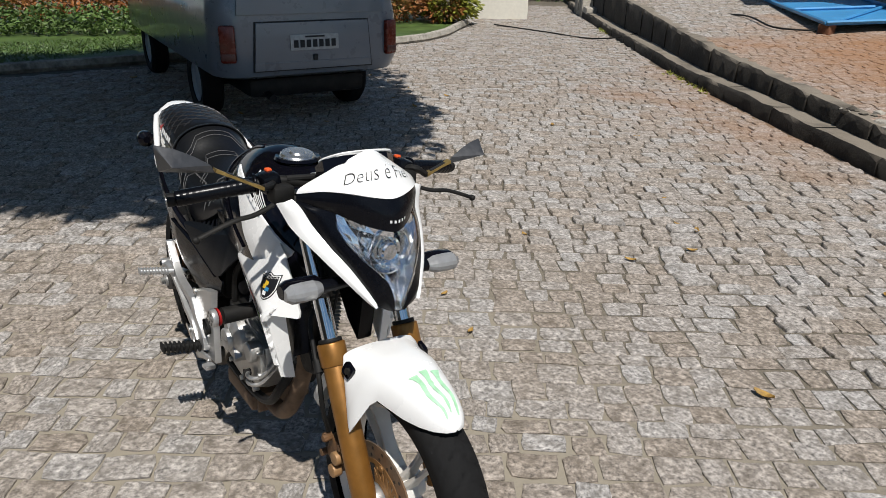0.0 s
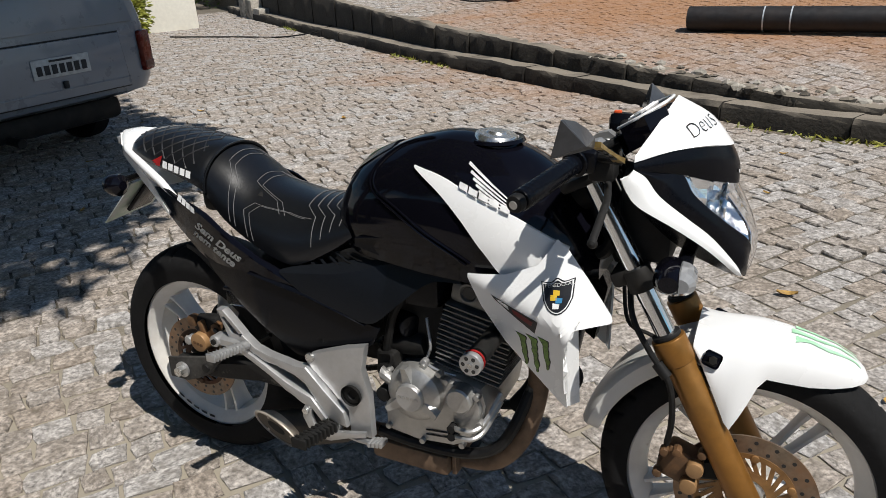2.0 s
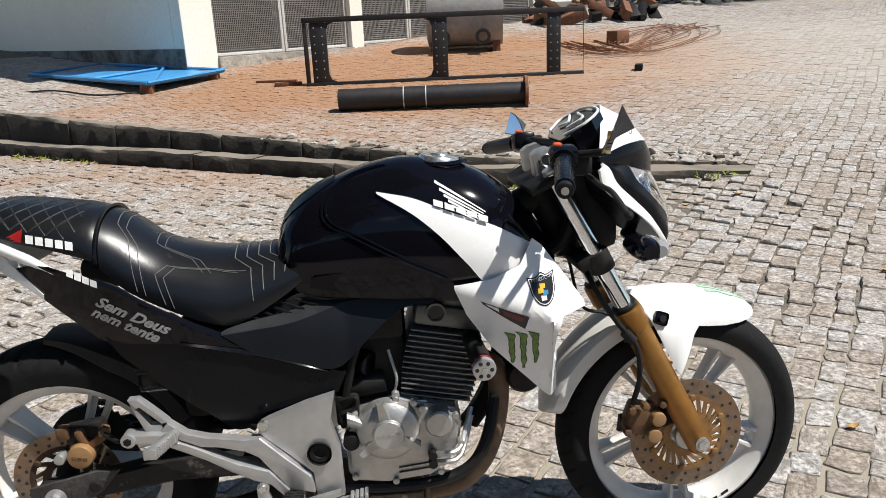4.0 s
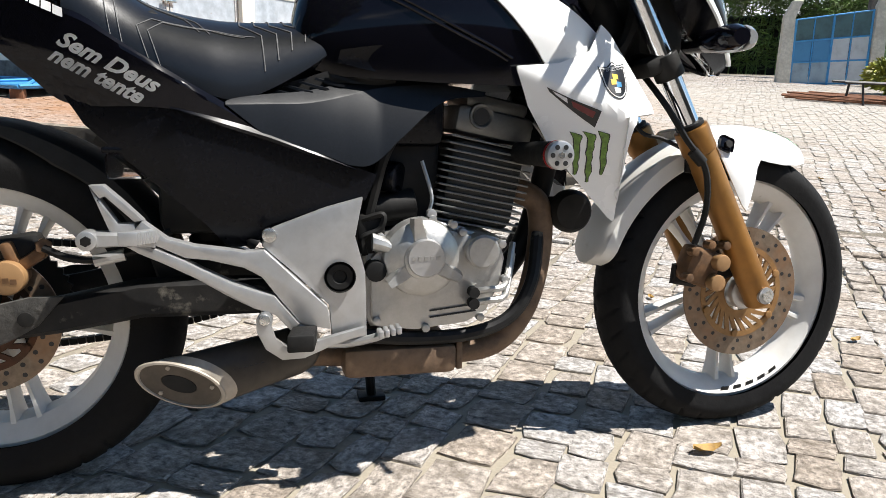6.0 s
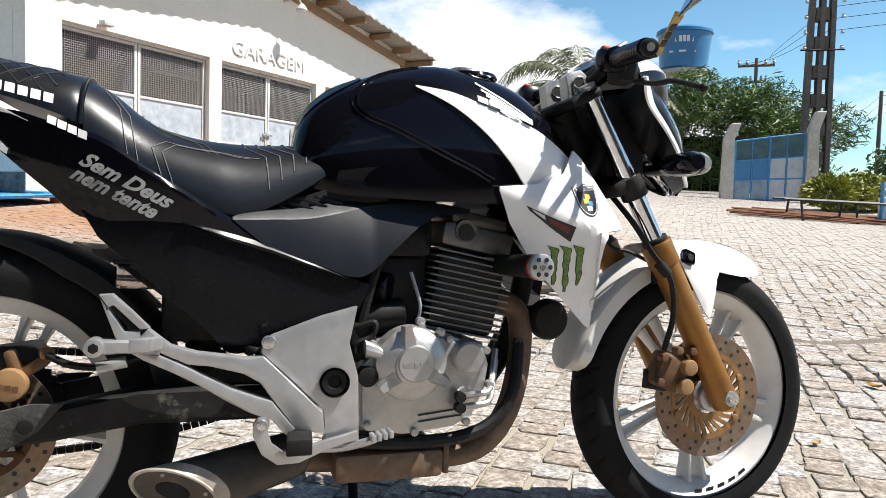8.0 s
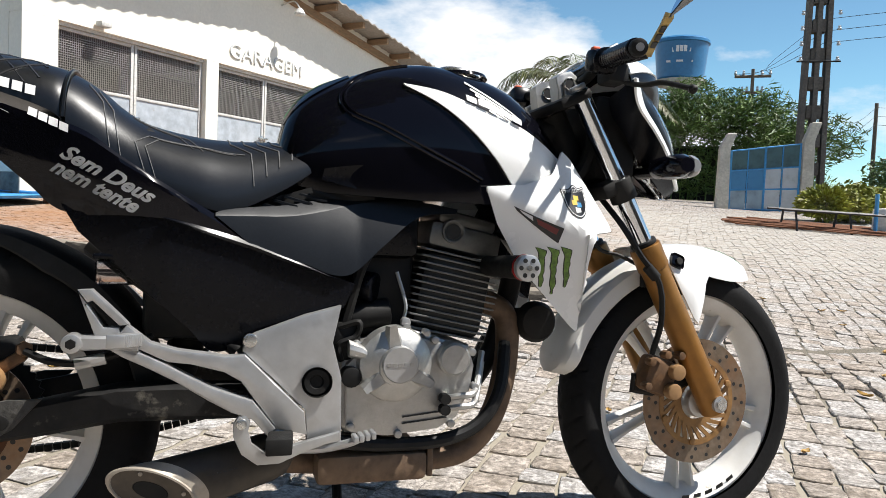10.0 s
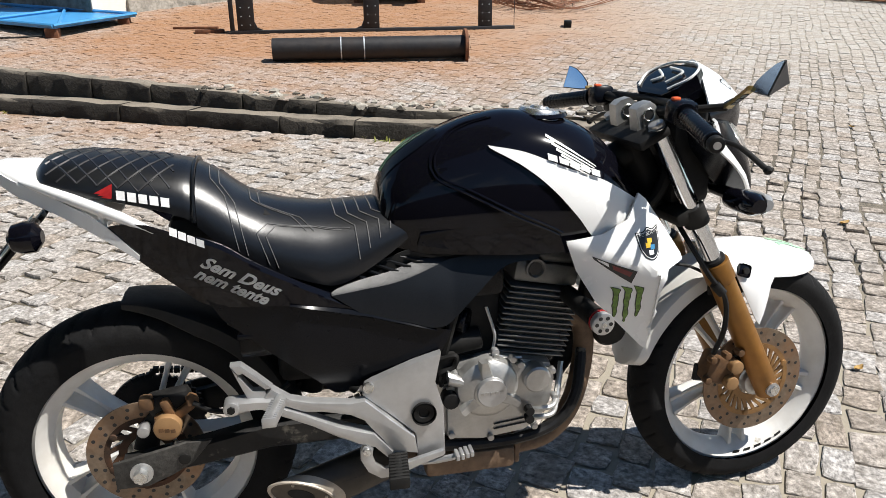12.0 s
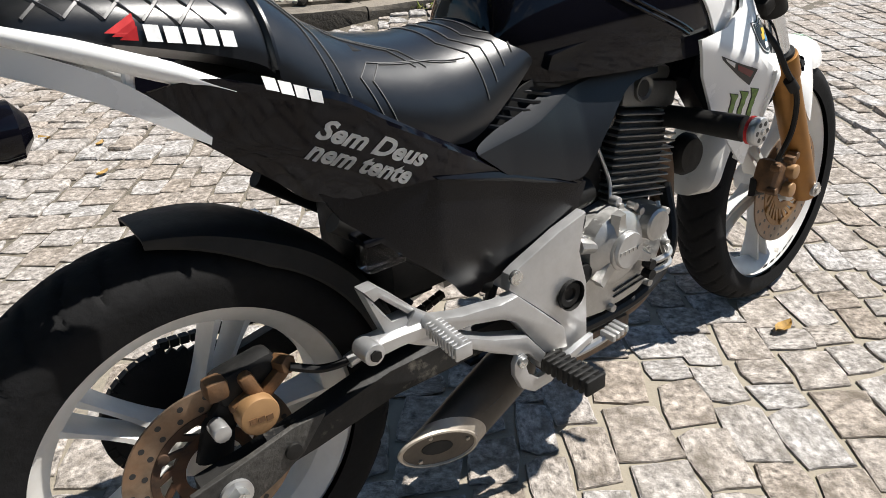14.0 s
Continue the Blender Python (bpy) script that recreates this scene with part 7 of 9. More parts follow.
fpart("mudguard_rear", arc_shell(FW, lambda f: 0.331 + 0.010 * f, 100, 169, lambda f: 0.064 * (1 if f < 0.88 else math.sqrt(max(0.05, 1 - ((f - 0.88) / 0.125) ** 2))), lambda f: 0.046 - 0.012 * f), M_FENDER, GUARD, "dusty rear half of the mudguard, greyed for shade")
for side in (-1, 1):
    fpart("flap_recess", box((0.032, 0.004, 0.03), (0.613, side * 0.1005, 0.591), 0.006, Matrix.Rotation(radians(20), 4, "Y") @ Matrix.Rotation(radians(side * 16), 4, "X")), M_GLOSS, GUARD)
    fpart("flap_bolt", cyl((0.615, side * 0.100, 0.590), (0.615, side * 0.108, 0.592), 0.008, seg=6), M_BLACK, GUARD)
    fpart("mudguard_stay", box((0.03, 0.012, 0.05), (0.55, side * 0.085, 0.56), 0.004), M_BLACK, GUARD)
rng = random.Random(7)
for k in range(3):
    bm = bmesh.new()
    rows_ = []
    for i in range(15):
        f = i / 14
        x = 0.742 + 0.112 * f + 0.007 * abs(k - 1)
        line = [float(np.interp(-x, [-r[0] for r in GUARD_ROWS], [r[c] for r in GUARD_ROWS])) for c in range(4)]
        y = (-0.026 + 0.026 * k) * (1 - 0.40 * f) + 0.003 * math.sin(9 * f + k)
        w = (0.0052 * (1 - f) ** 0.5 + 0.0012) * rng.uniform(0.75, 1.15) + (0.005 if i == 0 else 0.002 if i == 1 else 0)
        row = []
        for g in (-1, 0, 1):
            yy = y + g * w
            u = math.copysign(2 / math.pi * math.asin(min(1, (abs(yy) / line[2])) ** (1 / 0.68)), yy)
            row.append(bm.verts.new(guard_point(line, u) + Vector((0.0005, 0.006 * u, 0.0016))))
        rows_.append(row)
    for p, q in zip(rows_, rows_[1:]):
        for g in range(2):
            bm.faces.new((p[g], p[g + 1], q[g + 1], q[g]))
    fpart("claw_stroke", bm, M_GREENPALE, GUARD)
# front caliper and hose
FC = fpart("front_caliper", box((0.075, 0.05, 0.075), (0.575, -0.085, 0.352), 0.014, Matrix.Rotation(radians(20), 4, "Y")), M_CALIPER, BIKE, "dirty gold brake caliper")
fpart("caliper_cap", cyl((0.604, -0.105, 0.362), (0.604, -0.128, 0.362), 0.0165, seg=24, bevel=0.003), M_PISTON, FC)
fpart("caliper_cap", cyl((0.595, -0.105, 0.323), (0.595, -0.128, 0.323), 0.0165, seg=24, bevel=0.003), M_PISTON, FC)
for c in ((0.545, -0.10, 0.385), (0.535, -0.10, 0.335), (0.57, -0.115, 0.40), (0.615, -0.10, 0.395)):
    fpart("caliper_bolt", cyl(c, (c[0], c[1] - 0.022, c[2]), 0.009, seg=8, bevel=0.002), M_CALIPER, FC)
fpart("caliper_bracket", strip([(0.53, 0.335), (0.575, 0.33), (0.64, 0.34), (0.68, 0.35)], [0.04, 0.05, 0.05, 0.04], -0.078, 0.016), M_BLACK, BIKE)
fpart("front_brake_hose", tube([(0.45, -0.06, 0.72), (0.468, -0.115, 0.660), (0.505, -0.128, 0.60), (0.545, -0.135, 0.545), (0.555, -0.13, 0.47), (0.548, -0.11, 0.40)], 0.006, 8, 7), M_BLACK, BIKE)
fpart("hose_guide", cyl((0.52, -0.128, 0.578), (0.54, -0.132, 0.556), 0.011, seg=12), M_BLACK, BIKE)
fpart("speedo_cable", tube([(0.43, -0.02, 0.72), (0.45, -0.05, 0.62), (0.50, -0.06, 0.60), (0.56, -0.075, 0.57)], 0.004, 6, 6), M_BLACK, BIKE)


# ---- trees, hedges and far things ----
def leaf_mat(name, base, tint, rough=0.5):
    m = mat(name, base, rough, scale=3, var=0.2, scale2=0.8, var2=0.3, tint=tint, bump=0, piece="island", piece_var=0.45)
    b = m.node_tree.nodes["Principled BSDF"]
    b.inputs["Subsurface Weight"].default_value = 0.0
    return m


M_LEAF = leaf_mat("green_leaves", (0.10, 0.17, 0.035), (0.045, 0.085, 0.02))
M_BAMBOO = leaf_mat("bright_green_leaves", (0.13, 0.21, 0.04), (0.05, 0.10, 0.02))
M_YELLOWLEAF = leaf_mat("yellow_green_leaves", (0.30, 0.30, 0.04), (0.12, 0.17, 0.03))
M_ORANGELEAF = leaf_mat("orange_leaves", (0.30, 0.11, 0.03), (0.16, 0.14, 0.03))
M_GRASS = leaf_mat("lawn_grass", (0.10, 0.17, 0.04), (0.07, 0.12, 0.03))
M_PALM = leaf_mat("palm_leaflets", (0.084, 0.114, 0.030), (0.132, 0.108, 0.030))
M_BARK = mat("grey_bark", (0.16, 0.125, 0.095), 0.9, scale=20, var=0.25, bump=0.9, stretch=(3, 3, 0.6))


def leaf_sheet(name, points, size, material, parent=None, seed=1, aspect=0.42, droop=0.0, label=""):
    """Many small leaves, each a folded blade of its own, at the given places."""
    rng = np.random.default_rng(seed)
    n = len(points)
    d = rng.normal(size=(n, 3))
    d[:, 2] = d[:, 2] * 0.6 - droop
    d /= np.linalg.norm(d, axis=1)[:, None]
    e = np.cross(d, rng.normal(size=(n, 3)))
    e /= np.linalg.norm(e, axis=1)[:, None]
    f = np.cross(d, e)
    s = (size * rng.uniform(0.6, 1.3, n))[:, None]
    w = s * aspect / 2
    v = np.stack([points - d * s / 2, points + e * w + f * w * 0.3, points + d * s / 2, points - e * w + f * w * 0.3], 1).reshape(-1, 3)
    faces = [(4 * i, 4 * i + 1, 4 * i + 2, 4 * i + 3) for i in range(n)]
    me = bpy.data.meshes.new(name)
    me.from_pydata(v.tolist(), [], faces)
    me.materials.append(material)
    ob = new(name, me)
    ob.parent = parent
    if label:
        ob["label"] = label
    return ob


def blob_points(blobs, n, seed, shell=0.55):
    """Places in the outer part of lumpy balls (x, y, z, rx, ry, rz), with gaps."""
    rng = np.random.default_rng(seed)
    vol = np.array([b[3] * b[4] + b[4] * b[5] for b in blobs])
    out = []
    for b, k in zip(blobs, (n * vol / vol.sum()).astype(int)):
        d = rng.normal(size=(k, 3))
        d /= np.linalg.norm(d, axis=1)[:, None]
        r = shell + (1 - shell) * rng.random(k) ** 0.6
        lump = 1 + 0.16 * np.sin(5 * d[:, 0] + b[0] * 3) * np.cos(4 * d[:, 1] + 2 * d[:, 2] + b[1])
        out.append(np.array(b[:3]) + d * (r * lump)[:, None] * np.array(b[3:6]))
    return np.concatenate(out)


def clustered(base, radius, height, count, seed, flat=0.7):
    rng = random.Random(seed)
    out = []
    for _ in range(count):
        a, f = rng.uniform(0, 6.28), rng.random() ** 0.6
        r = rng.uniform(0.32, 0.5) * radius
        out.append((base[0] + radius * 0.72 * f * math.cos(a), base[1] + radius * 0.72 * f * math.sin(a), base[2] + height * (0.25 + 0.6 * rng.random() * (1 - 0.5 * f)), r, r, r * flat))
    return out


def tree(name, foot, crown, radius, height, n, size, material, label, seed, trunk_r=0.16, count=16, category="tree"):
    th = tagged(empty(name, pose(*foot)), label, category)
    c = Vector(crown) - Vector(foot)
    part("trunk", tube([(0, 0, -0.1), (c.x * 0.25 + 0.05, c.y * 0.25, c.z * 0.35), (c.x * 0.7, c.y * 0.7 + 0.05, c.z * 0.8), (c.x, c.y, c.z + height * 0.25)], trunk_r, 12, 6, r_end=trunk_r * 0.5), M_BARK, th)
    blobs = clustered(c, radius, height, count, seed)
    for b in blobs[::2]:
        part("limb", tube([(c.x * 0.8, c.y * 0.8, c.z * 0.85), ((c.x + b[0]) / 2, (c.y + b[1]) / 2, (c.z + b[2]) / 2 + 0.1), b[:3]], trunk_r * 0.4, 7, 4, r_end=trunk_r * 0.12), M_BARK, th)
    leaf_sheet("crown", blob_points(blobs, n, seed), size, material, th, seed)
    return th


tree("shade_tree", (-3.7, -1.8, 0), (-2.75, -0.35, 4.3), 2.9, 1.9, 60000, 0.20, M_LEAF, "broad unseen shade tree with dense dark green leaves", 11, 0.2, 34)
# Second tree is unseen, added to deepen the shade over lawn and van.
tree("shade_tree", (-6.4, -4.2, 0), (-4.6, -2.9, 3.0), 3.1, 1.7, 46000, 0.20, M_LEAF, "broad unseen shade tree with dense dark green leaves", 12, 0.2, 30)
tree("mango_tree", (8.4, 33.0, 1.6), (8.4, 33.0, 3.2), 2.1, 2.6, 5200, 0.24, M_LEAF, "round mango tree with dense dark leaves", 5, 0.2, 18)
for k, (x, y, r, h) in enumerate(((11.5, 38, 2.6, 2.6), (14.5, 37, 2.8, 3.2), (17.5, 36, 2.6, 2.2), (20, 34, 2.4, 1.8), (30, 24, 3.0, 2.6), (34, 20, 3.2, 3.0), (5.0, 42, 3.0, 2.0))):
    tree("tree", (x, y, 1.7), (x, y, 2.2), r, h, 3600, 0.28, M_LEAF, "leafy green tree beyond the yard", 20 + k, 0.16, 14)


def thicket():
    th = tagged(empty("bamboo_thicket", pose(0, 0, 0)), "dense bright green bamboo thicket behind the gate", "thicket")
    blobs = []
    rng = random.Random(3)
    for k in range(42):
        f = k / 41
        x, y = 13.2 + 7.6 * f + rng.uniform(-0.7, 0.7), 24.6 - 4.0 * f + rng.uniform(-0.8, 0.8)
        h = rng.uniform(0.9, 3.5) * (0.75 + 0.5 * math.sin(f * 3.1))
        blobs.append((x, y, 1.2 + h, rng.uniform(0.7, 1.2), rng.uniform(0.7, 1.2), rng.uniform(0.6, 1.0)))
    leaf_sheet("foliage", blob_points(blobs, 30000, 8, 0.4), 0.30, M_BAMBOO, th, 8, 0.16, 0.35)
    for k in range(26):
        x, y = 13.5 + 7 * k / 25, 24.3 - 3.7 * k / 25
        lean, top = rng.uniform(-0.8, 0.8), rng.uniform(3.2, 5.2)
        part("cane", tube([(x, y, 1.3), (x + lean * 0.3, y, 1.3 + top * 0.4), (x + lean, y - 0.2, 0.6 + top)], 0.028, 6, 5, r_end=0.006), M_BAMBOO, th)
    # Black box added among the canes as the thicket's inner shade.
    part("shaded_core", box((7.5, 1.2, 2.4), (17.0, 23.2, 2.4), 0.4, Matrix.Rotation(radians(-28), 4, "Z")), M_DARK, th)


thicket()


def palm():
    th = tagged(empty("coconut_palm", pose(10.15, 19.9, 1.3)), "coconut palm with drooping feathered fronds", "palm")
    part("trunk", tube([(0, 0, -0.1), (0.06, 0, 1.4), (0.0, 0, 2.8)], 0.17, 14, 8, r_end=0.12), M_BARK, th)
    rng = random.Random(2)
    for k in range(17):
        a = 2 * math.pi * k / 17 + rng.uniform(-0.15, 0.15)
        rise = rng.uniform(0.1, 1.35) if k % 3 else rng.uniform(-0.3, 0.3)
        u = Vector((math.cos(a), math.sin(a), 0))
        ln = rng.uniform(2.5, 3.3)
        top = Vector((0, 0, 2.8))
        line = smooth_line([top, top + u * ln * 0.30 + Vector((0, 0, 0.50 + rise * 0.7)), top + u * ln * 0.68 + Vector((0, 0, 0.40 + rise * 0.8)), top + u * ln + Vector((0, 0, -0.6 + rise * 0.6))], 8)
        FR_ = part("frond", tube(line, 0.022, 5, 1, r_end=0.005), M_PALM, th)
        bm = bmesh.new()
        for i in range(2, len(line)):
            for j in range(3):
                p = line[i - 1].lerp(line[i], j / 3)
                way = (line[i] - line[i - 1]).normalized()
                side = way.cross(Vector((0, 0, 1))).normalized()
                reach = 0.75 * math.sin(math.pi * min(0.95, 0.12 + 0.86 * i / len(line)))
                for sg in (-1, 1):
                    tip = p + side * sg * reach * 0.8 + way * reach * 0.45 - Vector((0, 0, reach * rng.uniform(0.35, 0.75)))
                    w = way * 0.022
                    mid = p.lerp(tip, 0.5) + Vector((0, 0, reach * 0.12))
                    vs = [bm.verts.new(q) for q in (p, mid - w, tip, mid + w)]
                    bm.faces.new(vs)
        tagged(part("leaflet_spray", bm, M_PALM, FR_, flat=True), kind="stuff")


palm()


def bush(name, blobs, n, size, material, label, seed, aspect=0.5):
    th = tagged(empty(name), label, "shrub")
    x, y = blobs[0][0], blobs[0][1]
    part("stem", tube([(x, y, blobs[0][2] - 0.6), (x + 0.05, y, blobs[0][2])], 0.03, 6, 2), M_BARK, th)
    leaf_sheet("foliage", blob_points(blobs, n, seed, 0.35), size, material, th, seed, aspect)
    return th


bush("yellow_shrub", [(12.4, 12.0, 1.25, 0.6, 0.6, 0.40), (13.1, 12.1, 1.30, 0.7, 0.6, 0.45), (13.8, 12.4, 1.32, 0.7, 0.6, 0.45), (14.6, 12.6, 1.25, 0.8, 0.7, 0.4)], 6500, 0.13, M_YELLOWLEAF, "low yellow-green garden shrub", 31)
bush("croton_hedge", [(-9.6 - 0.35 * k, 7.0 - 0.75 * k, 0.38, 0.55, 0.5, 0.34) for k in range(11)], 9000, 0.10, M_ORANGELEAF, "clipped hedge with orange and green leaves", 32)
bush("green_hedge", [(-9.2 - 0.28 * k, 3.9 - 0.62 * k, 0.25, 0.45, 0.42, 0.26) for k in range(10)], 7000, 0.08, M_LEAF, "low clipped green hedge", 33)
bush("garden_shrub", [(-9.6, 7.2, 0.5, 0.6, 0.55, 0.5), (-10.2, 6.9, 0.55, 0.6, 0.5, 0.5)], 2600, 0.13, M_YELLOWLEAF, "yellow-green garden shrub at the lane's edge", 34)
rng_g = np.random.default_rng(4)
gx, gy = rng_g.uniform(-9.6, -7.6, 9000), rng_g.uniform(-2.5, 3.6, 9000)
keep = (gx + 8.2 < -0.30 * (gy - 1.2)) & (gx > -10 - 0.3 * (gy - 1.2))
lawn_pts = np.stack([gx[keep], gy[keep], np.full(keep.sum(), 0.09)], 1)
tagged(leaf_sheet("lawn_grass", lawn_pts, 0.07, M_GRASS, None, 5, 0.2, -0.9), "mown green lawn grass", "grass", kind="stuff")
LAWN = slab([(-7.7, 3.4), (-7.9, 5.6), (-9.4, 7.4), (-13.5, 7.5), (-14, -5), (-9.0, -5), (-7.6, -1.5)], 0.06, lambda u, v, d: Vector((u, v, d)))
tagged(part("lawn_bed", LAWN, M_GRASS, None, flat=True), "raised lawn bed beside the lane", "lawn", kind="structure")
edge = [(-7.62, -1.5), (-7.72, 3.4), (-7.92, 5.6), (-9.42, 7.42)]
tagged(part("lawn_kerb", tube([(x, y, 0.05) for x, y in edge], 0.07, 6, 3), M_CONCRETE), "concrete edging of the lawn bed", "kerb", kind="structure")


# ---- van ----
def van():
    m = Matrix.Translation((-3.68, 1.83, -0.01)) @ Matrix.Rotation(radians(176), 4, "Z") @ Matrix.Diagonal((1, 1, 0.93, 1))
    th = tagged(empty("van", m), "grey-blue panel van parked in tree shade, seen from behind", "van")
    M_VAN = mat("grey_blue_paint", (0.145, 0.172, 0.21), 0.3, scale=8, var=0.03, scale2=2, var2=0.06, bump=0.02, coat=0.5)
    M_LAMP = mat("red_lamp", (0.14, 0.016, 0.008), 0.25, bump=0.05)
    W, L = 0.79, 4.2

    def slice_at(z, w, rear, front, c=0.22):
        pts = []
        for cx, cy, a0 in ((rear + c, -w + c, 180), (front - c, -w + c, 270), (front - c, w - c, 0), (rear + c, w - c, 90)):
            for k in range(7):
                a = radians(a0 + 15 * k)
                pts.append(Vector((cx + c * math.cos(a), cy + c * math.sin(a), z)))
        return pts

    rings = [slice_at(0.46, W - 0.10, 0.10, L - 0.1), slice_at(0.49, W - 0.03, 0.03, L), slice_at(0.58, W, 0.0, L), slice_at(0.95, W, 0.0, L), slice_at(1.10, W - 0.02, 0.02, L), slice_at(1.14, W - 0.03, 0.03, L), slice_at(1.70, W - 0.10, 0.14, L - 0.25), slice_at(1.86, W - 0.25, 0.30, L - 0.5), slice_at(1.90, W - 0.45, 0.5, L - 0.8)]
    part("body", loft(rings), M_VAN, th)
    seam = mat("panel_gap", (0.02, 0.022, 0.025), 0.8, bump=0)
    part("lid_gap", slab([(-0.50, 0.53), (0.50, 0.53), (0.47, 0.935), (-0.47, 0.935)], 0.004, lambda u, v, d: Vector((-0.003 - d, u, v)), 0.0), seam, th, flat=True)
    LID = part("engine_lid", slab([(-0.488, 0.54), (0.488, 0.54), (0.46, 0.925), (-0.46, 0.925)], 0.016, lambda u, v, d: Vector((-0.008 - d, u, v)), 0.006), M_VAN, th)
    part("lid_swage", box((0.006, 0.98, 0.012), (-0.026, 0, 0.60), 0.002), M_VAN, LID)
    part("lid_lock", box((0.02, 0.035, 0.05), (-0.034, 0, 0.635), 0.005), seam, LID)
    part("tailgate", slab([(-0.60, 0.99), (0.60, 0.99), (0.52, 1.60), (-0.52, 1.60)], 0.012, lambda u, v, d: Vector((0.0 + 0.20 * max(0, v - 1.1) - d - 0.004, u, v)), 0.004), M_VAN, th)
    glass_m = mat("dark_window", (0.015, 0.018, 0.02), 0.08, bump=0)
    part("rear_window", slab([(-0.45, 1.22), (0.45, 1.22), (0.42, 1.54), (-0.42, 1.54)], 0.006, lambda u, v, d: Vector((0.20 * max(0, v - 1.1) - d - 0.018, u, v))), glass_m, th, flat=True)
    P_ = part("number_plate", box((0.008, 0.40, 0.13), (-0.030, 0, 0.76), 0.003), mat("plate_grey", (0.40, 0.42, 0.43), 0.5, bump=0), th, "pale number plate with plain bars")
    for k in range(7):
        part("plate_bar", box((0.003, 0.036, 0.062), (-0.0355, -0.155 + 0.0517 * k, 0.75)), seam, P_, flat=True)
    part("plate_bar", box((0.003, 0.16, 0.014), (-0.0355, 0, 0.806)), seam, P_, flat=True)
    for sg in (-1, 1):
        LP = part("tail_lamp", box((0.05, 0.12, 0.30), (0.012, sg * 0.675, 0.765), 0.02, Matrix.Rotation(radians(-sg * 22), 4, "Z")), M_LAMP, th, "tall red tail lamp")
        part("lamp_lens", box((0.05, 0.105, 0.06), (0.008, sg * 0.676, 0.665), 0.01, Matrix.Rotation(radians(-sg * 22), 4, "Z")), mat("pale_lamp", (0.13, 0.05, 0.04), 0.3, bump=0), LP)
        for x in (0.95, 3.3):
            T_ = part("tyre", lathe([(0.19, -0.08), (0.28, -0.09), (0.315, -0.06), (0.32, 0), (0.315, 0.06), (0.28, 0.09), (0.19, 0.08)], (x, sg * 0.66, 0.32), "Y", 40), M_RUBBER, th)
            part("wheel", lathe([(0.0, sg * 0.05), (0.1, sg * 0.06), (0.19, sg * 0.04), (0.2, sg * 0.07)], (x, sg * 0.66, 0.32), "Y", 32), M_SHEET, T_)
        part("side_window", slab([(0.5, 1.22), (3.6, 1.22), (3.5, 1.58), (0.6, 1.58)], 0.006, lambda u, v, d, sg=sg: Vector((u, sg * (W - 0.035 - 0.125 * (v - 1.14) + d), v))), glass_m, th, flat=True)
    part("axle", cyl((0.95, -0.6, 0.32), (0.95, 0.6, 0.32), 0.05), M_BLACK, th)
    # Black block added beneath the body, filling its underside with shade.
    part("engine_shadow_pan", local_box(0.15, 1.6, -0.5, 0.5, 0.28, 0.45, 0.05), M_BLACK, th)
    part("exhaust_tip", cyl((0.02, 0.35, 0.30), (0.3, 0.35, 0.32), 0.03), M_BLACK, th)


van()


def car(name, m, paint, label):
    th = tagged(empty(name, m), label, "car")
    prof = [(-2.0, 0.45), (-2.05, 0.75), (-1.7, 0.92), (-1.2, 0.98), (-0.6, 1.42), (0.7, 1.45), (1.5, 1.0), (2.0, 0.92), (2.1, 0.5), (1.9, 0.32), (-1.85, 0.32)]
    part("body", slab(prof, 1.66, lambda u, v, d: Vector((u, d - 0.83, v)), 0.06), paint, th)
    part("window", slab([(-1.0, 1.0), (-0.55, 1.36), (0.65, 1.38), (1.25, 1.0)], 1.68, lambda u, v, d: Vector((u, d - 0.84, v))), mat("car_glass", (0.02, 0.025, 0.03), 0.1, bump=0), th, flat=True)
    for x in (-1.25, 1.3):
        for sg in (-1, 1):
            part("wheel", lathe([(0.0, -0.09), (0.2, -0.1), (0.3, -0.09), (0.32, 0), (0.3, 0.09), (0.2, 0.1), (0, 0.09)], (x, sg * 0.78, 0.32), "Y", 28), M_RUBBER, th)


car("parked_car", pose(-21.0, -1.2, 0, 0, 0, 70), mat("white_car_paint", (0.7, 0.72, 0.74), 0.3, bump=0, coat=0.5), "white car with blue side parked beyond the hedge")
car("parked_car", pose(-20.5, 4.0, 0, 0, 0, 75), mat("grey_car_paint", (0.22, 0.22, 0.22), 0.3, bump=0, coat=0.5), "dark grey car parked beyond the hedge")
part("side_stripe", box((2.6, 1.70, 0.35), (-0.3, 0, 0.68), 0.05), mat("blue_stripe", (0.05, 0.33, 0.6), 0.35, bump=0), bpy.data.objects["parked_car"])
tagged(part("gate_wall", box((0.30, 1.15, 2.6), (-10.2, 8.75, 1.25), 0.01, Matrix.Rotation(radians(-32), 4, "Z")), M_PLASTER), "white plastered wall end beside the lane", "wall", kind="structure")
tagged(part("lane_wall", box((0.3, 9.0, 2.4), (-17.5, 14.5, 1.2), 0.01, Matrix.Rotation(radians(-35), 4, "Z")), M_CONCRETE), "grey wall closing the far end of the lane", "wall", kind="structure")
bush("dark_hedge", [(-14.5 + 0.5 * k, 11.5 + 0.5 * k, 0.7, 0.7, 0.7, 0.7) for k in range(5)], 3000, 0.12, M_LEAF, "dark green hedge at the end of the lane", 36)

# concrete loading ramp beside the garage
ramp = slab([(0, 0.30), (3.6, 0.92), (3.6, -0.2), (0, -0.2)], 1.5, lambda u, v, d: Vector((-6.3 - 0.79 * u + 0.61 * d, 8.98 + 0.61 * u + 0.79 * d, v)))
RAMP = tagged(part("concrete_ramp", ramp, M_CONCRETE, None, flat=True), "pale worn concrete loading ramp beside the kerb", "ramp")
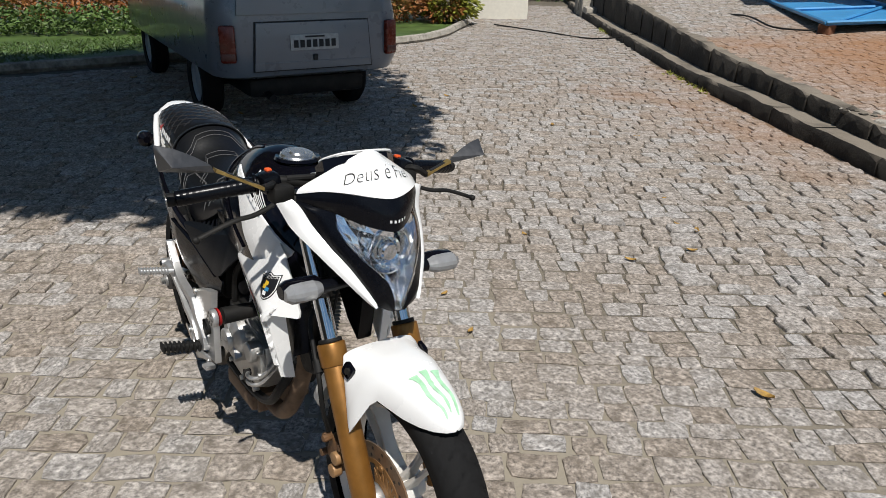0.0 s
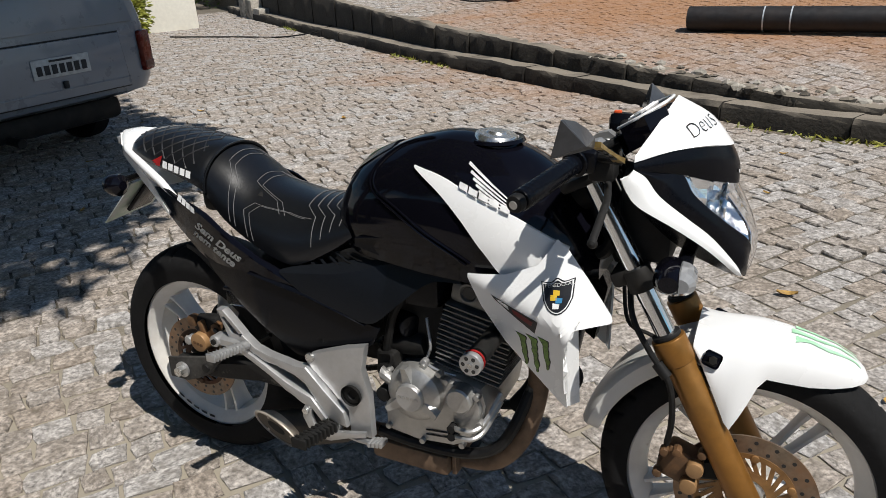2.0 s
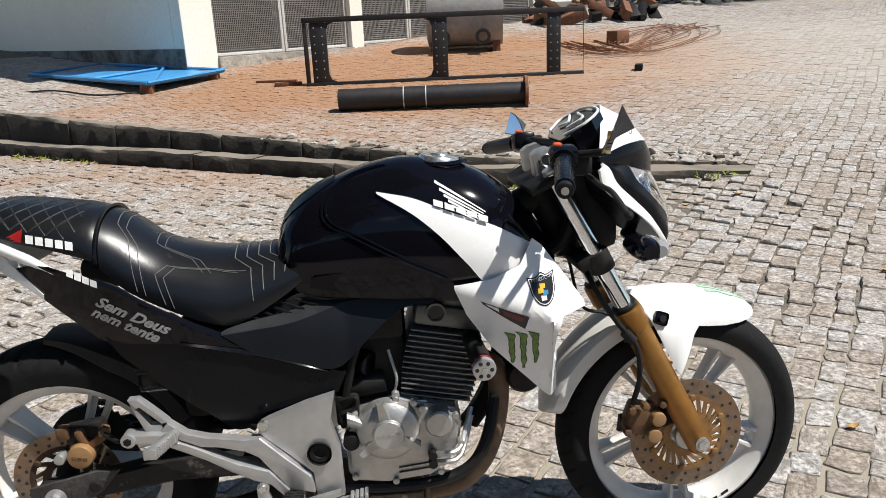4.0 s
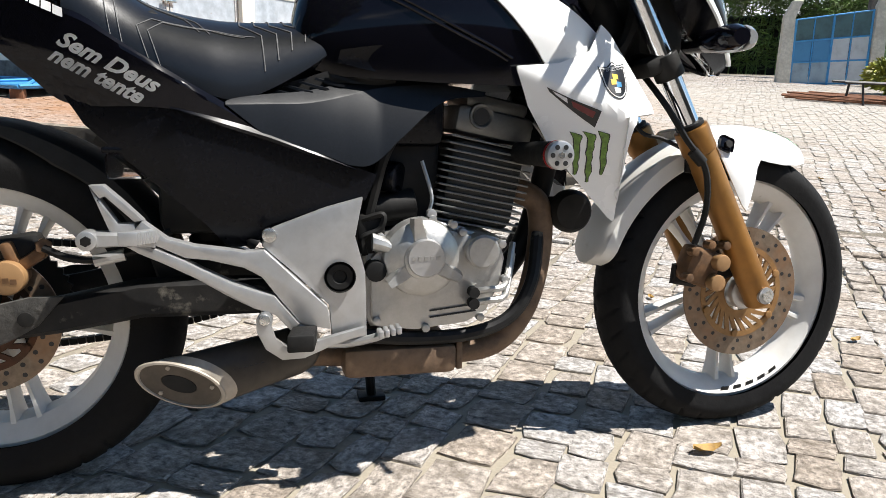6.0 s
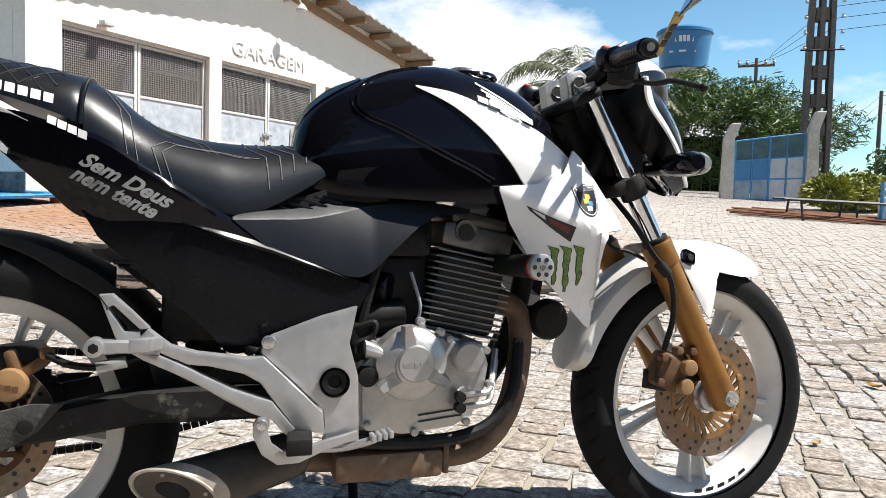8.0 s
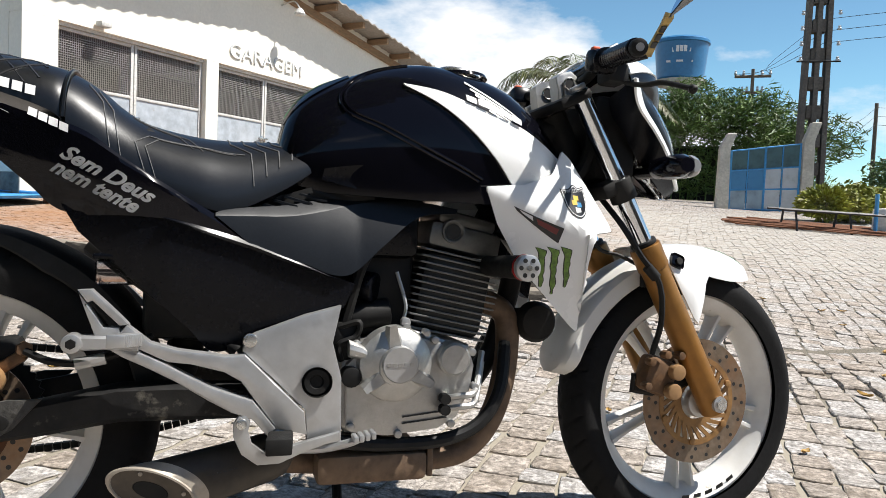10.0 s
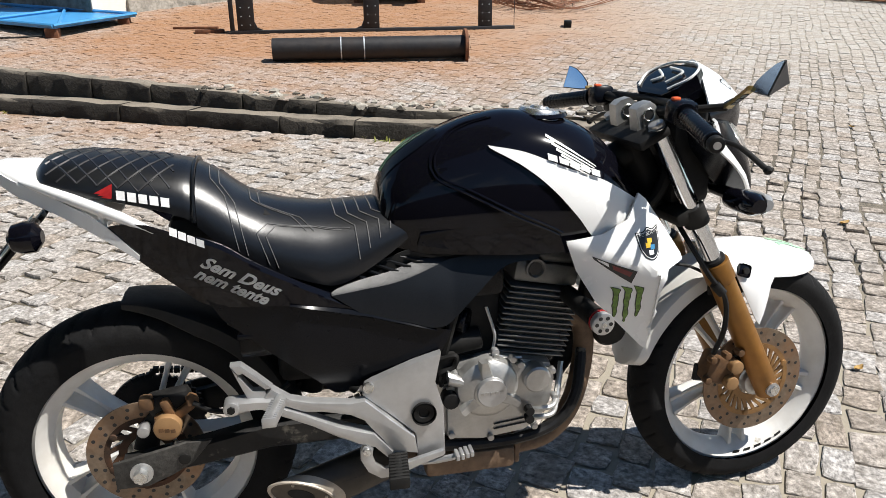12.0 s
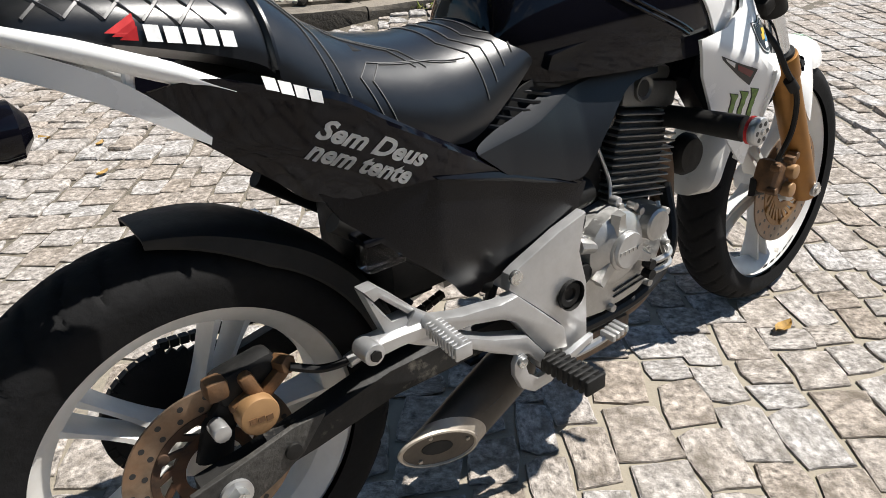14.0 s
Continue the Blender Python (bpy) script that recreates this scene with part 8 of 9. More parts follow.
for k in range(3):
    part("step_block", box((0.5, 0.45, 0.22 + 0.14 * k), (-9.3 - 0.42 * k, 10.55 + 0.28 * k, 0.11 + 0.07 * k), 0.01, Matrix.Rotation(radians(-36), 4, "Z")), M_CONCRETE, RAMP)
tagged(part("ground_cable", tube([(-9.2, 7.9, 0.02), (-7.9, 8.0, 0.02), (-6.9, 8.1, 0.02), (-6.3, 8.35, 0.13), (-5.8, 8.9, 0.42), (-4.6, 8.6, 0.56), (-3.7, 8.0, 0.52), (-3.2, 8.1, 0.52)], 0.012, 6, 8), M_BLACK), "black cable lying across the lane and yard", "cable")


# ---- gate, poles and wires ----
M_POST = mat("pale_cast_concrete", (0.58, 0.54, 0.46), 0.85, scale=16, var=0.1, scale2=3, var2=0.2, tint=(0.36, 0.32, 0.26), bump=0.3)


def gate():
    th = tagged(empty("yard_gate"), "blue steel gate with glazed and sheet panels", "gate")
    a, b = Vector((12.72, 15.72, 1.06)), Vector((14.32, 14.98, 1.08))
    d = (b - a).normalized()
    up = Vector((0, 0, 1))
    ha, hb = 1.62, 1.84
    M_PANE = mat("pale_blue_sheet", (0.28, 0.36, 0.42), 0.4, scale=4, var=0.15, bump=0.05)
    M_PANEBLUE = mat("blue_sheet", (0.06, 0.22, 0.42), 0.4, scale=4, var=0.1, bump=0.05)
    M_SCREEN = mat("dark_mesh_panel", (0.06, 0.12, 0.13), 0.5, scale=4, var=0.2, bump=0.05)
    M_PALE = mat("pale_sheet", (0.52, 0.54, 0.55), 0.5, scale=4, var=0.12, bump=0.05)
    ln = (b - a).length
    def at(f, g):
        return a + d * (ln * f) + up * (g * (ha + (hb - ha) * f))
    for k in range(5):
        f = k / 4
        part("stile", tube([at(f, 0), at(f, 1)], 0.03 if k in (0, 2, 4) else 0.018, 6), M_BLUE, th)
    for g in (0.02, 0.34, 0.66, 0.99):
        part("rail", tube([at(0, g), at(1, g)], 0.022, 6), M_BLUE, th)
    for k in range(4):
        for j, (g0, g1) in enumerate(((0.03, 0.33), (0.35, 0.65), (0.67, 0.98))):
            p = [at((k + 0.06) / 4, g0), at((k + 0.94) / 4, g0), at((k + 0.94) / 4, g1), at((k + 0.06) / 4, g1)]
            bm = bmesh.new()
            back = Vector((d.y, -d.x, 0)) * -0.01
            loft([p, [q + back for q in p]], bm)
            part("panel", bm, M_SCREEN if j == 2 else M_PANEBLUE if j == 1 and k < 2 else M_PALE if k > 1 else M_PANE, th, flat=True)
    for x, y, h, lean in ((12.55, 15.80, 2.0, -1), (14.50, 14.93, 2.42, 1)):
        z = gz(x, y, True)
        rot = Matrix.Rotation(math.atan2(d.y, d.x), 4, "Z")
        post = loft([[Vector((x, y, z + zz)) + rot.to_3x3() @ Vector((i * w + o, j * w, 0)) for i, j in ((-1, -1), (1, -1), (1, 1), (-1, 1))] for zz, w, o in ((-0.2, 0.16, 0), (h * 0.8, 0.13, 0), (h * 0.82, 0.13, 0.01), (h, 0.12, 0.16), (h + 0.02, 0.10, 0.17))])
        tagged(part("gate_post", post, M_POST, None, flat=True), "weathered concrete gate post with angled top", "gate post", group="gate posts")


gate()


def concrete_pole():
    x, y = 16.5, 17.05
    z = gz(x, y, True)
    th = tagged(empty("utility_pole", pose(x, y, z, 0, 0, -30)), "tall concrete utility pole with slotted faces", "utility pole")
    def w_at(h):
        return 0.34 - 0.010 * h
    for sg in (-1, 0, 1):
        part("flange", loft([[Vector((sg * w_at(h) + i * 0.065, j * w_at(h) * 0.7, h)) for i, j in ((-1, -1), (1, -1), (1, 1), (-1, 1))] for h in (-0.2, 11)]), M_POLE, th, flat=True)
    for k in range(13):
        h0 = 0.2 + 0.85 * k
        part("web", loft([[Vector((i * (w_at(h) - 0.10), j * w_at(h) * 0.5, h)) for i, j in ((-1, -1), (1, -1), (1, 1), (-1, 1))] for h in (h0, h0 + 0.38)]), M_POLE, th, flat=True)
    for k in range(4):
        for sg in (-1, 1):
            part("insulator", lathe([(0.0, 0), (0.05, 0.01), (0.06, 0.05), (0.03, 0.08), (0.05, 0.12), (0, 0.14)], (sg * 0.5, -0.35, 4.4 + 0.45 * k), "Z", 12), M_SHEET, th)
    part("bracket", tube([(-0.6, -0.3, 4.4), (0.6, -0.3, 4.4)], 0.025, 6), M_BLACK, th)


M_POLE = mat("dark_concrete", (0.13, 0.115, 0.10), 0.9, scale=14, var=0.2, scale2=2, var2=0.25, bump=0.4)
concrete_pole()


def timber_pole():
    th = tagged(empty("timber_pole", pose(27.6, 33.9, 1.6)), "wooden power pole with cross arms", "utility pole")
    part("pole", cyl((0, 0, -0.3), (0, 0, 7.8), 0.12, 0.09, 14), M_BARK, th)
    u = Vector((0.8, -0.6, 0))
    for z, r in ((7.4, 0.95), (6.5, 0.55)):
        part("cross_arm", tube([u * -r + Vector((0, 0, z)), u * r + Vector((0, 0, z))], 0.09, 4), M_BARK, th)
        for f in (-0.95, -0.5, 0.5, 0.95):
            c = u * (r * f) + Vector((0, 0, z + 0.08))
            part("insulator", lathe([(0.0, 0), (0.07, 0.02), (0.09, 0.1), (0.05, 0.16), (0.07, 0.24), (0, 0.28)], c, "Z", 10), M_SHEET, th)


timber_pole()
tagged(part("far_pole", cyl((28.5, 26.3, 1.0), (28.5, 26.3, 6.6), 0.11, 0.08, 10), M_BARK), "slim wooden power pole far off", "utility pole")
for k in range(3):
    d = Vector((0.8, -0.6, 0)) * (0.85 * (k - 1))
    z = 6.2 + 0.35 * k
    tagged(part("power_line", tube([Vector((27.6, 33.9, 9.1)) + d, Vector((21.5, 25.2, 7.3 + 0.1 * k)), Vector((16.6, 16.9, z))], 0.009, 4, 5), M_BLACK), "thin black overhead power line", "cable", group="power lines")
    tagged(part("power_line", tube([(16.6, 16.9, z), (21.5, 13.0, z + 0.5), (30.0, 6.0, z + 2.2)], 0.009, 4, 5), M_BLACK), "thin black overhead power line", "cable", group="power lines")
    tagged(part("power_line", tube([(28.5, 26.3, 6.4 - 0.4 * k), (22.5, 21.5, 4.75 - 0.3 * k), (16.7, 17.1, 4.2 - 0.25 * k)], 0.009, 4, 5), M_BLACK), "thin black overhead power line", "cable", group="power lines")
    tagged(part("power_line", tube([(28.5, 26.3, 6.4 - 0.4 * k), (33, 21.5, 5.9 - 0.4 * k), (40, 14, 6.6 - 0.4 * k)], 0.009, 4, 5), M_BLACK), "thin black overhead power line", "cable", group="power lines")


def water_tower():
    th = tagged(empty("water_tower", pose(32.7, 48.7, 1.6)), "blue water tank with white marks on a concrete column", "water tower")
    M_WT = mat("blue_tank_plastic", (0.03, 0.17, 0.36), 0.4, scale=1.5, var=0.05, bump=0)
    M_COL = mat("pale_column", (0.42, 0.40, 0.36), 0.85, scale=3, bump=0.2)
    T_ = part("tank", lathe([(0, 9.9), (1.6, 9.9), (1.75, 10.05), (2.0, 12.6), (2.1, 12.65), (2.08, 12.85), (1.9, 13.0), (0, 13.2)], (0, 0, 0), "Z", 48), M_WT, th)
    part("platform", lathe([(0, 9.6), (1.9, 9.6), (1.95, 9.88), (0, 9.88)], (0, 0, 0), "Z", 40), M_COL, th)
    part("neck", lathe([(0.55, 8.4), (0.7, 9.0), (1.3, 9.6)], (0, 0, 0), "Z", 28), M_COL, th)
    part("column", cyl((0, 0, -0.3), (0, 0, 8.5), 0.6, 0.55, 24), M_COL, th)
    toward = Vector((-0.55, -0.83, 0)).normalized()
    right = Vector((0.83, -0.55, 0))
    for k in range(7):
        p = toward * 1.97 + right * (-0.84 + 0.28 * k) + Vector((0, 0, 12.0)) - toward * (0.09 * (k - 3) ** 2 * 0.45)
        part("tank_mark", box((0.22, 0.06, 0.45), p, 0, Matrix.Rotation(math.atan2(right.y, right.x), 4, "Z")), M_DECAL, T_, flat=True)
    for k in range(3):
        p = toward * 1.88 + right * (-0.8 + 0.7 * k) + Vector((0, 0, 11.1)) - toward * (0.22 * (k - 1) ** 2)
        part("tank_mark", box((0.5, 0.06, 0.14), p, 0, Matrix.Rotation(math.atan2(right.y, right.x), 4, "Z")), M_DECAL, T_, flat=True)


water_tower()


# ---- scrap and stock in the yard ----
def place_on(x, y, dz=0.0):
    return Vector((x, y, gz(x, y, True) + dz))


tagged(part("timber_offcut", box((0.34, 0.09, 0.045), place_on(-1.35, 8.22, 0.022), 0.004, Matrix.Rotation(radians(4), 4, "Z")), M_RUST), "rusty flat offcut lying on the setts", "offcut")
tagged(part("timber_offcut", box((0.55, 0.06, 0.03), place_on(-1.55, 8.55, 0.015), 0.004, Matrix.Rotation(radians(-8), 4, "Z")), M_RUST), "rusty flat offcut lying on the setts", "offcut")
tagged(part("iron_block", box((0.10, 0.22, 0.08), place_on(3.18, 8.15, 0.04), 0.008, Matrix.Rotation(radians(-20), 4, "Z")), M_BLACK), "small dark iron block lying on the yard", "block")
coil_thing = tagged(empty("wire_heap"), "heap of rusty reinforcing wire on the yard", "wire")
rng = random.Random(9)
for k in range(22):
    x0, y0 = 2.9 + rng.uniform(-0.25, 0.5), 10.2 + rng.uniform(-0.5, 0.5)
    pts = [place_on(x0 + 0.1, y0 + 0.3, 0.05), place_on(x0 - 0.15, y0 - 0.1, 0.10 + rng.random() * 0.1), place_on(x0 + 0.4, y0 - 0.3, 0.05), place_on(x0 + 1.2 + rng.random(), y0 + 1.3 + rng.random(), 0.04), place_on(x0 + 2.4 + rng.random() * 0.6, y0 + 3.0 + rng.random() * 0.6, 0.02)]
    part("wire", tube(pts, 0.007, 5, 6), M_RUST, coil_thing)
tagged(part("rusty_block", box((0.3, 0.25, 0.2), place_on(3.75, 11.1, 0.1), 0.02, Matrix.Rotation(radians(30), 4, "Z")), M_RUST), "rusty iron block beside the wire", "block")
SCRAP = tagged(empty("scrap_heap"), "heap of dark rusty machine scrap", "scrap")
for k in range(46):
    x, y = 4.3 + rng.uniform(-1.2, 1.6), 15.4 + rng.uniform(-1.0, 1.4)
    c = place_on(x, y, rng.uniform(0.05, 0.3))
    rot = Euler((rng.uniform(-0.5, 0.5), rng.uniform(-0.6, 0.6), rng.uniform(0, 3))).to_matrix().to_4x4()
    if k % 3:
        part("scrap_piece", box((rng.uniform(0.15, 0.9), rng.uniform(0.08, 0.25), rng.uniform(0.05, 0.25)), c, 0.01, rot), M_RUST if k % 2 else M_BLACK, SCRAP)
    else:
        u = rot.to_3x3() @ Vector((0.3, 0, 0))
        part("scrap_pipe", cyl(c - u, c + u, rng.uniform(0.03, 0.12), seg=14), M_RUST if k % 2 else M_BLACK, SCRAP)


def rock(bm, c, r, rng):
    made = bmesh.ops.create_icosphere(bm, subdivisions=1, radius=r, matrix=Matrix.Translation(c))["verts"]
    for v in made:
        d = (v.co - c)
        v.co = c + Vector((d.x * rng.uniform(0.7, 1.25), d.y * rng.uniform(0.7, 1.25), d.z * rng.uniform(0.5, 0.9)))


RUB = tagged(empty("rubble_heap"), "long heap of broken grey building stone", "rubble")
rng = random.Random(12)
for k in range(130):
    f = rng.random()
    x, y = 7.6 + 3.5 * f + rng.uniform(-0.3, 0.3), 19.4 + 0.3 * f + rng.gauss(0, 0.55)
    bm = bmesh.new()
    rock(bm, place_on(x, y, rng.uniform(0.0, 0.42) * math.exp(-((y - 19.5) / 0.9) ** 2)), rng.uniform(0.10, 0.26), rng)
    part("stone", bm, M_CONCRETE, RUB, flat=True)
STACK = tagged(empty("timber_stack"), "stack of brown poles and orange planks in the yard", "timber")
for k in range(30):
    f = (k % 15) / 14
    lay = k // 15
    a = place_on(5.2 + 3.6 * f, 20.6 - 0.9 * f, 0.10 + 0.17 * lay)
    part("pole", cyl(a, a + Vector((0.5, 1.7, 0.02)), rng.uniform(0.06, 0.10), seg=9), M_TIMBER if rng.random() < 0.7 else M_RUST, STACK)
for k in range(3):
    a = place_on(5.0, 20.0 + 0.02 * k, 0.42 + 0.07 * k)
    part("plank", box((2.6, 0.3, 0.05), a + Vector((1.6 - 0.05 * k, 0, 0)), 0, Matrix.Rotation(radians(-12), 4, "Z")), M_RUST, STACK, flat=True)
LADDER = tagged(empty("ladder", GARAGE), "dark wooden ladder leaning on the garage corner", "ladder")
for y in (0.0, 0.4):
    part("rail", tube([(9.95, 0.9 + y, 1.0), (9.05, 0.9 + y, 2.6)], 0.03, 4), M_BLACK, LADDER)
for k in range(6):
    f = 0.1 + 0.16 * k
    part("rung", tube([(9.95 - 0.9 * f, 0.9, 1.0 + 1.6 * f), (9.95 - 0.9 * f, 1.3, 1.0 + 1.6 * f)], 0.02, 4), M_BLACK, LADDER)
BARS = tagged(empty("rebar_pile"), "long pile of rusty reinforcing bars on the ground", "rebar")
for k in range(34):
    o = rng.uniform(-0.7, 0.7)
    a, b = place_on(8.7 + o * 0.5 + rng.random() * 0.6, 10.6 + o * 0.5, 0.03 + 0.10 * rng.random()), place_on(13.0 + o, 8.4 + o * 1.1, 0.03 + 0.06 * rng.random())
    part("bar", tube([a, a.lerp(b, 0.5) + Vector((0, 0, -0.01)), b], 0.016, 5, 3), M_RUST, BARS)
STAND = tagged(empty("steel_trestle"), "low grey steel trestle holding bars", "trestle")
for x in (9.4, 10.3, 11.2):
    for dy in (-0.22, 0.22):
        p = place_on(x + 0.1, 9.75 - 0.35 * (x - 9.4) + dy, 0)
        part("leg", tube([p, p + Vector((0, -dy * 0.3, 0.36))], 0.022, 6), M_IRON, STAND)
for dy in (-0.15, 0.15):
    a, b = place_on(9.2, 9.82 + dy, 0.37), place_on(11.5, 9.0 + dy, 0.37)
    part("rail", tube([a, b], 0.022, 6), M_IRON, STAND)
tagged(part("blue_post", tube([place_on(10.9, 9.2, 0), place_on(10.9, 9.2, 0.75)], 0.035, 8), M_BLUE), "short blue painted steel post", "post")
tagged(part("white_tub", box((0.8, 0.6, 0.5), place_on(11.6, 9.3, 0.25), 0.05, Matrix.Rotation(radians(-20), 4, "Z")), M_PLASTER), "white plastic tub beside the trestle", "tub")

M_WALL = mat("sky_blocking_dark", (0.11, 0.10, 0.085), 0.95, scale=6, var=0.2, scale2=0.6, var2=0.3, bump=0.5, spec=0.2)

# leaves fallen on the lane
M_DRY = mat("dry_leaf", (0.42, 0.25, 0.06), 0.7, scale=40, var=0.25, bump=0.2)
rng = random.Random(21)
spots = [(0.58, -0.165, 0), (1.39, 0.37, 20), (-2.11, 3.92, 60), (-1.35, 0.25, 40), (0.7, 1.5, 10), (-0.6, 2.6, 0)] + [(rng.uniform(-7, 4), rng.uniform(0.8, 3.6), rng.uniform(0, 360)) for _ in range(46)]
for x, y, a in spots:
    bm = bmesh.new()
    s = rng.uniform(0.018, 0.04)
    rows_ = [[Vector((s * u, s * w * v, 0.006 + s * (0.25 * abs(v) + 0.25 * u * u))) for v in (-1, 0, 1)] for u, w in ((-1, 0.1), (-0.5, 0.42), (0.1, 0.5), (0.6, 0.3), (1, 0.05))]
    vs = [[bm.verts.new(p) for p in r] for r in rows_]
    for r0, r1 in zip(vs, vs[1:]):
        for k in range(2):
            bm.faces.new((r0[k], r0[k + 1], r1[k + 1], r1[k]))
    ob = tagged(part("fallen_leaf", bm, M_DRY), "dry brown leaf fallen on the setts", "leaf", group="fallen leaves")
    ob.matrix_world = pose(x, y, gz(x, y) + 0.001, 0, 0, a)

# Wall added behind the camera: blocks low sky and darkens reflections in black panels.
tagged(part("boundary_wall", box((46, 0.3, 3.8), (0, -8.6, 1.8), 0.02), M_WALL), "tall dark wall added out of view to block low sky", "wall", kind="structure")

# ---- kerbs ----
kerb = tagged(empty("kerb"), "dark weathered stone kerb along the lane", "kerb", kind="structure")
rng = random.Random(5)


def kerb_row(x_from, x_to, back, depth, top_of, low_of, name):
    """Long kerb stones laid end to end along the kerb's line."""
    x = x_from
    while x > x_to:
        step = rng.uniform(0.55, 0.95)
        x1 = max(x_to, x - step)
        a, b = Vector((x - 0.006, kerb_y(x), 0)), Vector((x1 + 0.006, kerb_y(x1), 0))
        way = (b - a).normalized()
        n = Vector((way.y, -way.x, 0))
        if n.y < 0:
            n = -n
        segs = 5
        rings = []
        for k in range(segs + 1):
            p = a.lerp(b, k / segs) + n * back
            t, lo = top_of(p), low_of(p)
            w = [rng.uniform(-0.010, 0.010) for _ in range(3)]
            rings.append([p + Vector((0, 0, lo)) + n * w[0], p + Vector((0, 0, t - 0.03)) + n * w[1], p + n * (0.022 + w[2]) + Vector((0, 0, t + w[0] * 0.7)), p + n * depth + Vector((0, 0, t + w[1] * 0.5)), p + n * depth + Vector((0, 0, lo))])
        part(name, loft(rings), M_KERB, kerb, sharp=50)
        x = x1


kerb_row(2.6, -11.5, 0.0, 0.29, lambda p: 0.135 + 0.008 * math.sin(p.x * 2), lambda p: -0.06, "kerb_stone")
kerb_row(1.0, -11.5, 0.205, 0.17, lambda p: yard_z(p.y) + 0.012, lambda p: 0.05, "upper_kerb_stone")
chips = tagged(empty("broken_kerb_edge"), "broken concrete and loose stones behind the kerb", "rubble")
for k in range(130):
    x = rng.uniform(-1.2, 2.6)
    y = kerb_y(x) + rng.uniform(0.24, 0.52)
    bm = bmesh.new()
    rock(bm, Vector((x, y, gz(x, y, True) + 0.0)), rng.uniform(0.012, 0.06), rng)
    part("chip", bm, M_CONCRETE if k % 2 else M_KERB, chips, flat=True)
tufts = np.array([(x, kerb_y(x) - abs(rng.gauss(0, 0.06)), gz(x, kerb_y(x) - 0.05) + 0.02) for x in (rng.uniform(-8, 2.4) for _ in range(700)) if math.sin(3.1 * x) + math.sin(1.3 * x) > 0.5])
tagged(leaf_sheet("kerb_weeds", tufts, 0.06, M_YELLOWLEAF, None, 6, 0.25, -0.6), "dry weeds and litter along the kerb foot", "weeds", kind="stuff")

# ---- stone setts ----
U, V = Vector((-0.82, 0.572, 0)), Vector((0.572, 0.82, 0))
rng = random.Random(77)
g_d, g_n, g_o = Vector((0.6938, 0.7202, 0)), Vector((0.7202, -0.6938, 0)), Vector((-2.65, 10.1, 0))


def paved(x, y):
    if not (-12.5 < x < 17 and -6.5 < y < 19):
        return False
    if -0.02 < y - kerb_y(x) < 0.30 and x < 2.6:
        return False
    if x < -0.9 and 0.2 < y - kerb_y(x) < 0.40:
        return False
    rel = Vector((x, y, 0)) - g_o
    if rel.dot(g_n) < 0.06 and -0.6 < rel.dot(g_d) < 9.1:
        return False
    if x < -7.4 and y < kerb_y(x) - 4.2 and x < -7.4 - 0.25 * max(0, y - 3):
        return False
    return not (x < 4 and y > 13 and rel.dot(g_n) < 0.06)


def in_stretch(x, y):
    return (x - 0.25) ** 2 / 1.35 ** 2 + (y + 0.12) ** 2 / 0.86 ** 2 < 1


shapes = []
for k in range(24):
    ring = []
    for i, (c, q) in enumerate(((1, 0), (1, 1), (0, 1), (-1, 1), (-1, 0), (-1, -1), (0, -1), (1, -1))):
        if i % 2:
            ring.append((0.5 * c * rng.uniform(0.76, 1.05), 0.5 * q * rng.uniform(0.76, 1.05)))
        else:
            ring.append((0.5 * c * rng.uniform(0.90, 1.03) + (0 if c else rng.uniform(-0.18, 0.18)), 0.5 * q * rng.uniform(0.90, 1.03) + (0 if q else rng.uniform(-0.18, 0.18))))
    lift = [rng.uniform(-0.28, 0.22) for _ in range(9)]
    verts = [(x, y, -1.0) for x, y in ring] + [(x * 0.985, y * 0.985, 0.35 + 0.6 * l) for (x, y), l in zip(ring, lift)] + [(x * 0.92, y * 0.90, 0.92 + l) for (x, y), l in zip(ring, lift)] + [(0, 0, 1.0 + lift[8])]
    faces = [(i, (i + 1) % 8, 8 + (i + 1) % 8, 8 + i) for i in range(8)] + [(8 + i, 8 + (i + 1) % 8, 16 + (i + 1) % 8, 16 + i) for i in range(8)] + [(16 + i, 16 + (i + 1) % 8, 24) for i in range(8)]
    me = bpy.data.meshes.new("sett")
    me.from_pydata(verts, [], faces)
    me.materials.append(M_STONE_ONE)
    shapes.append((verts, faces, me))

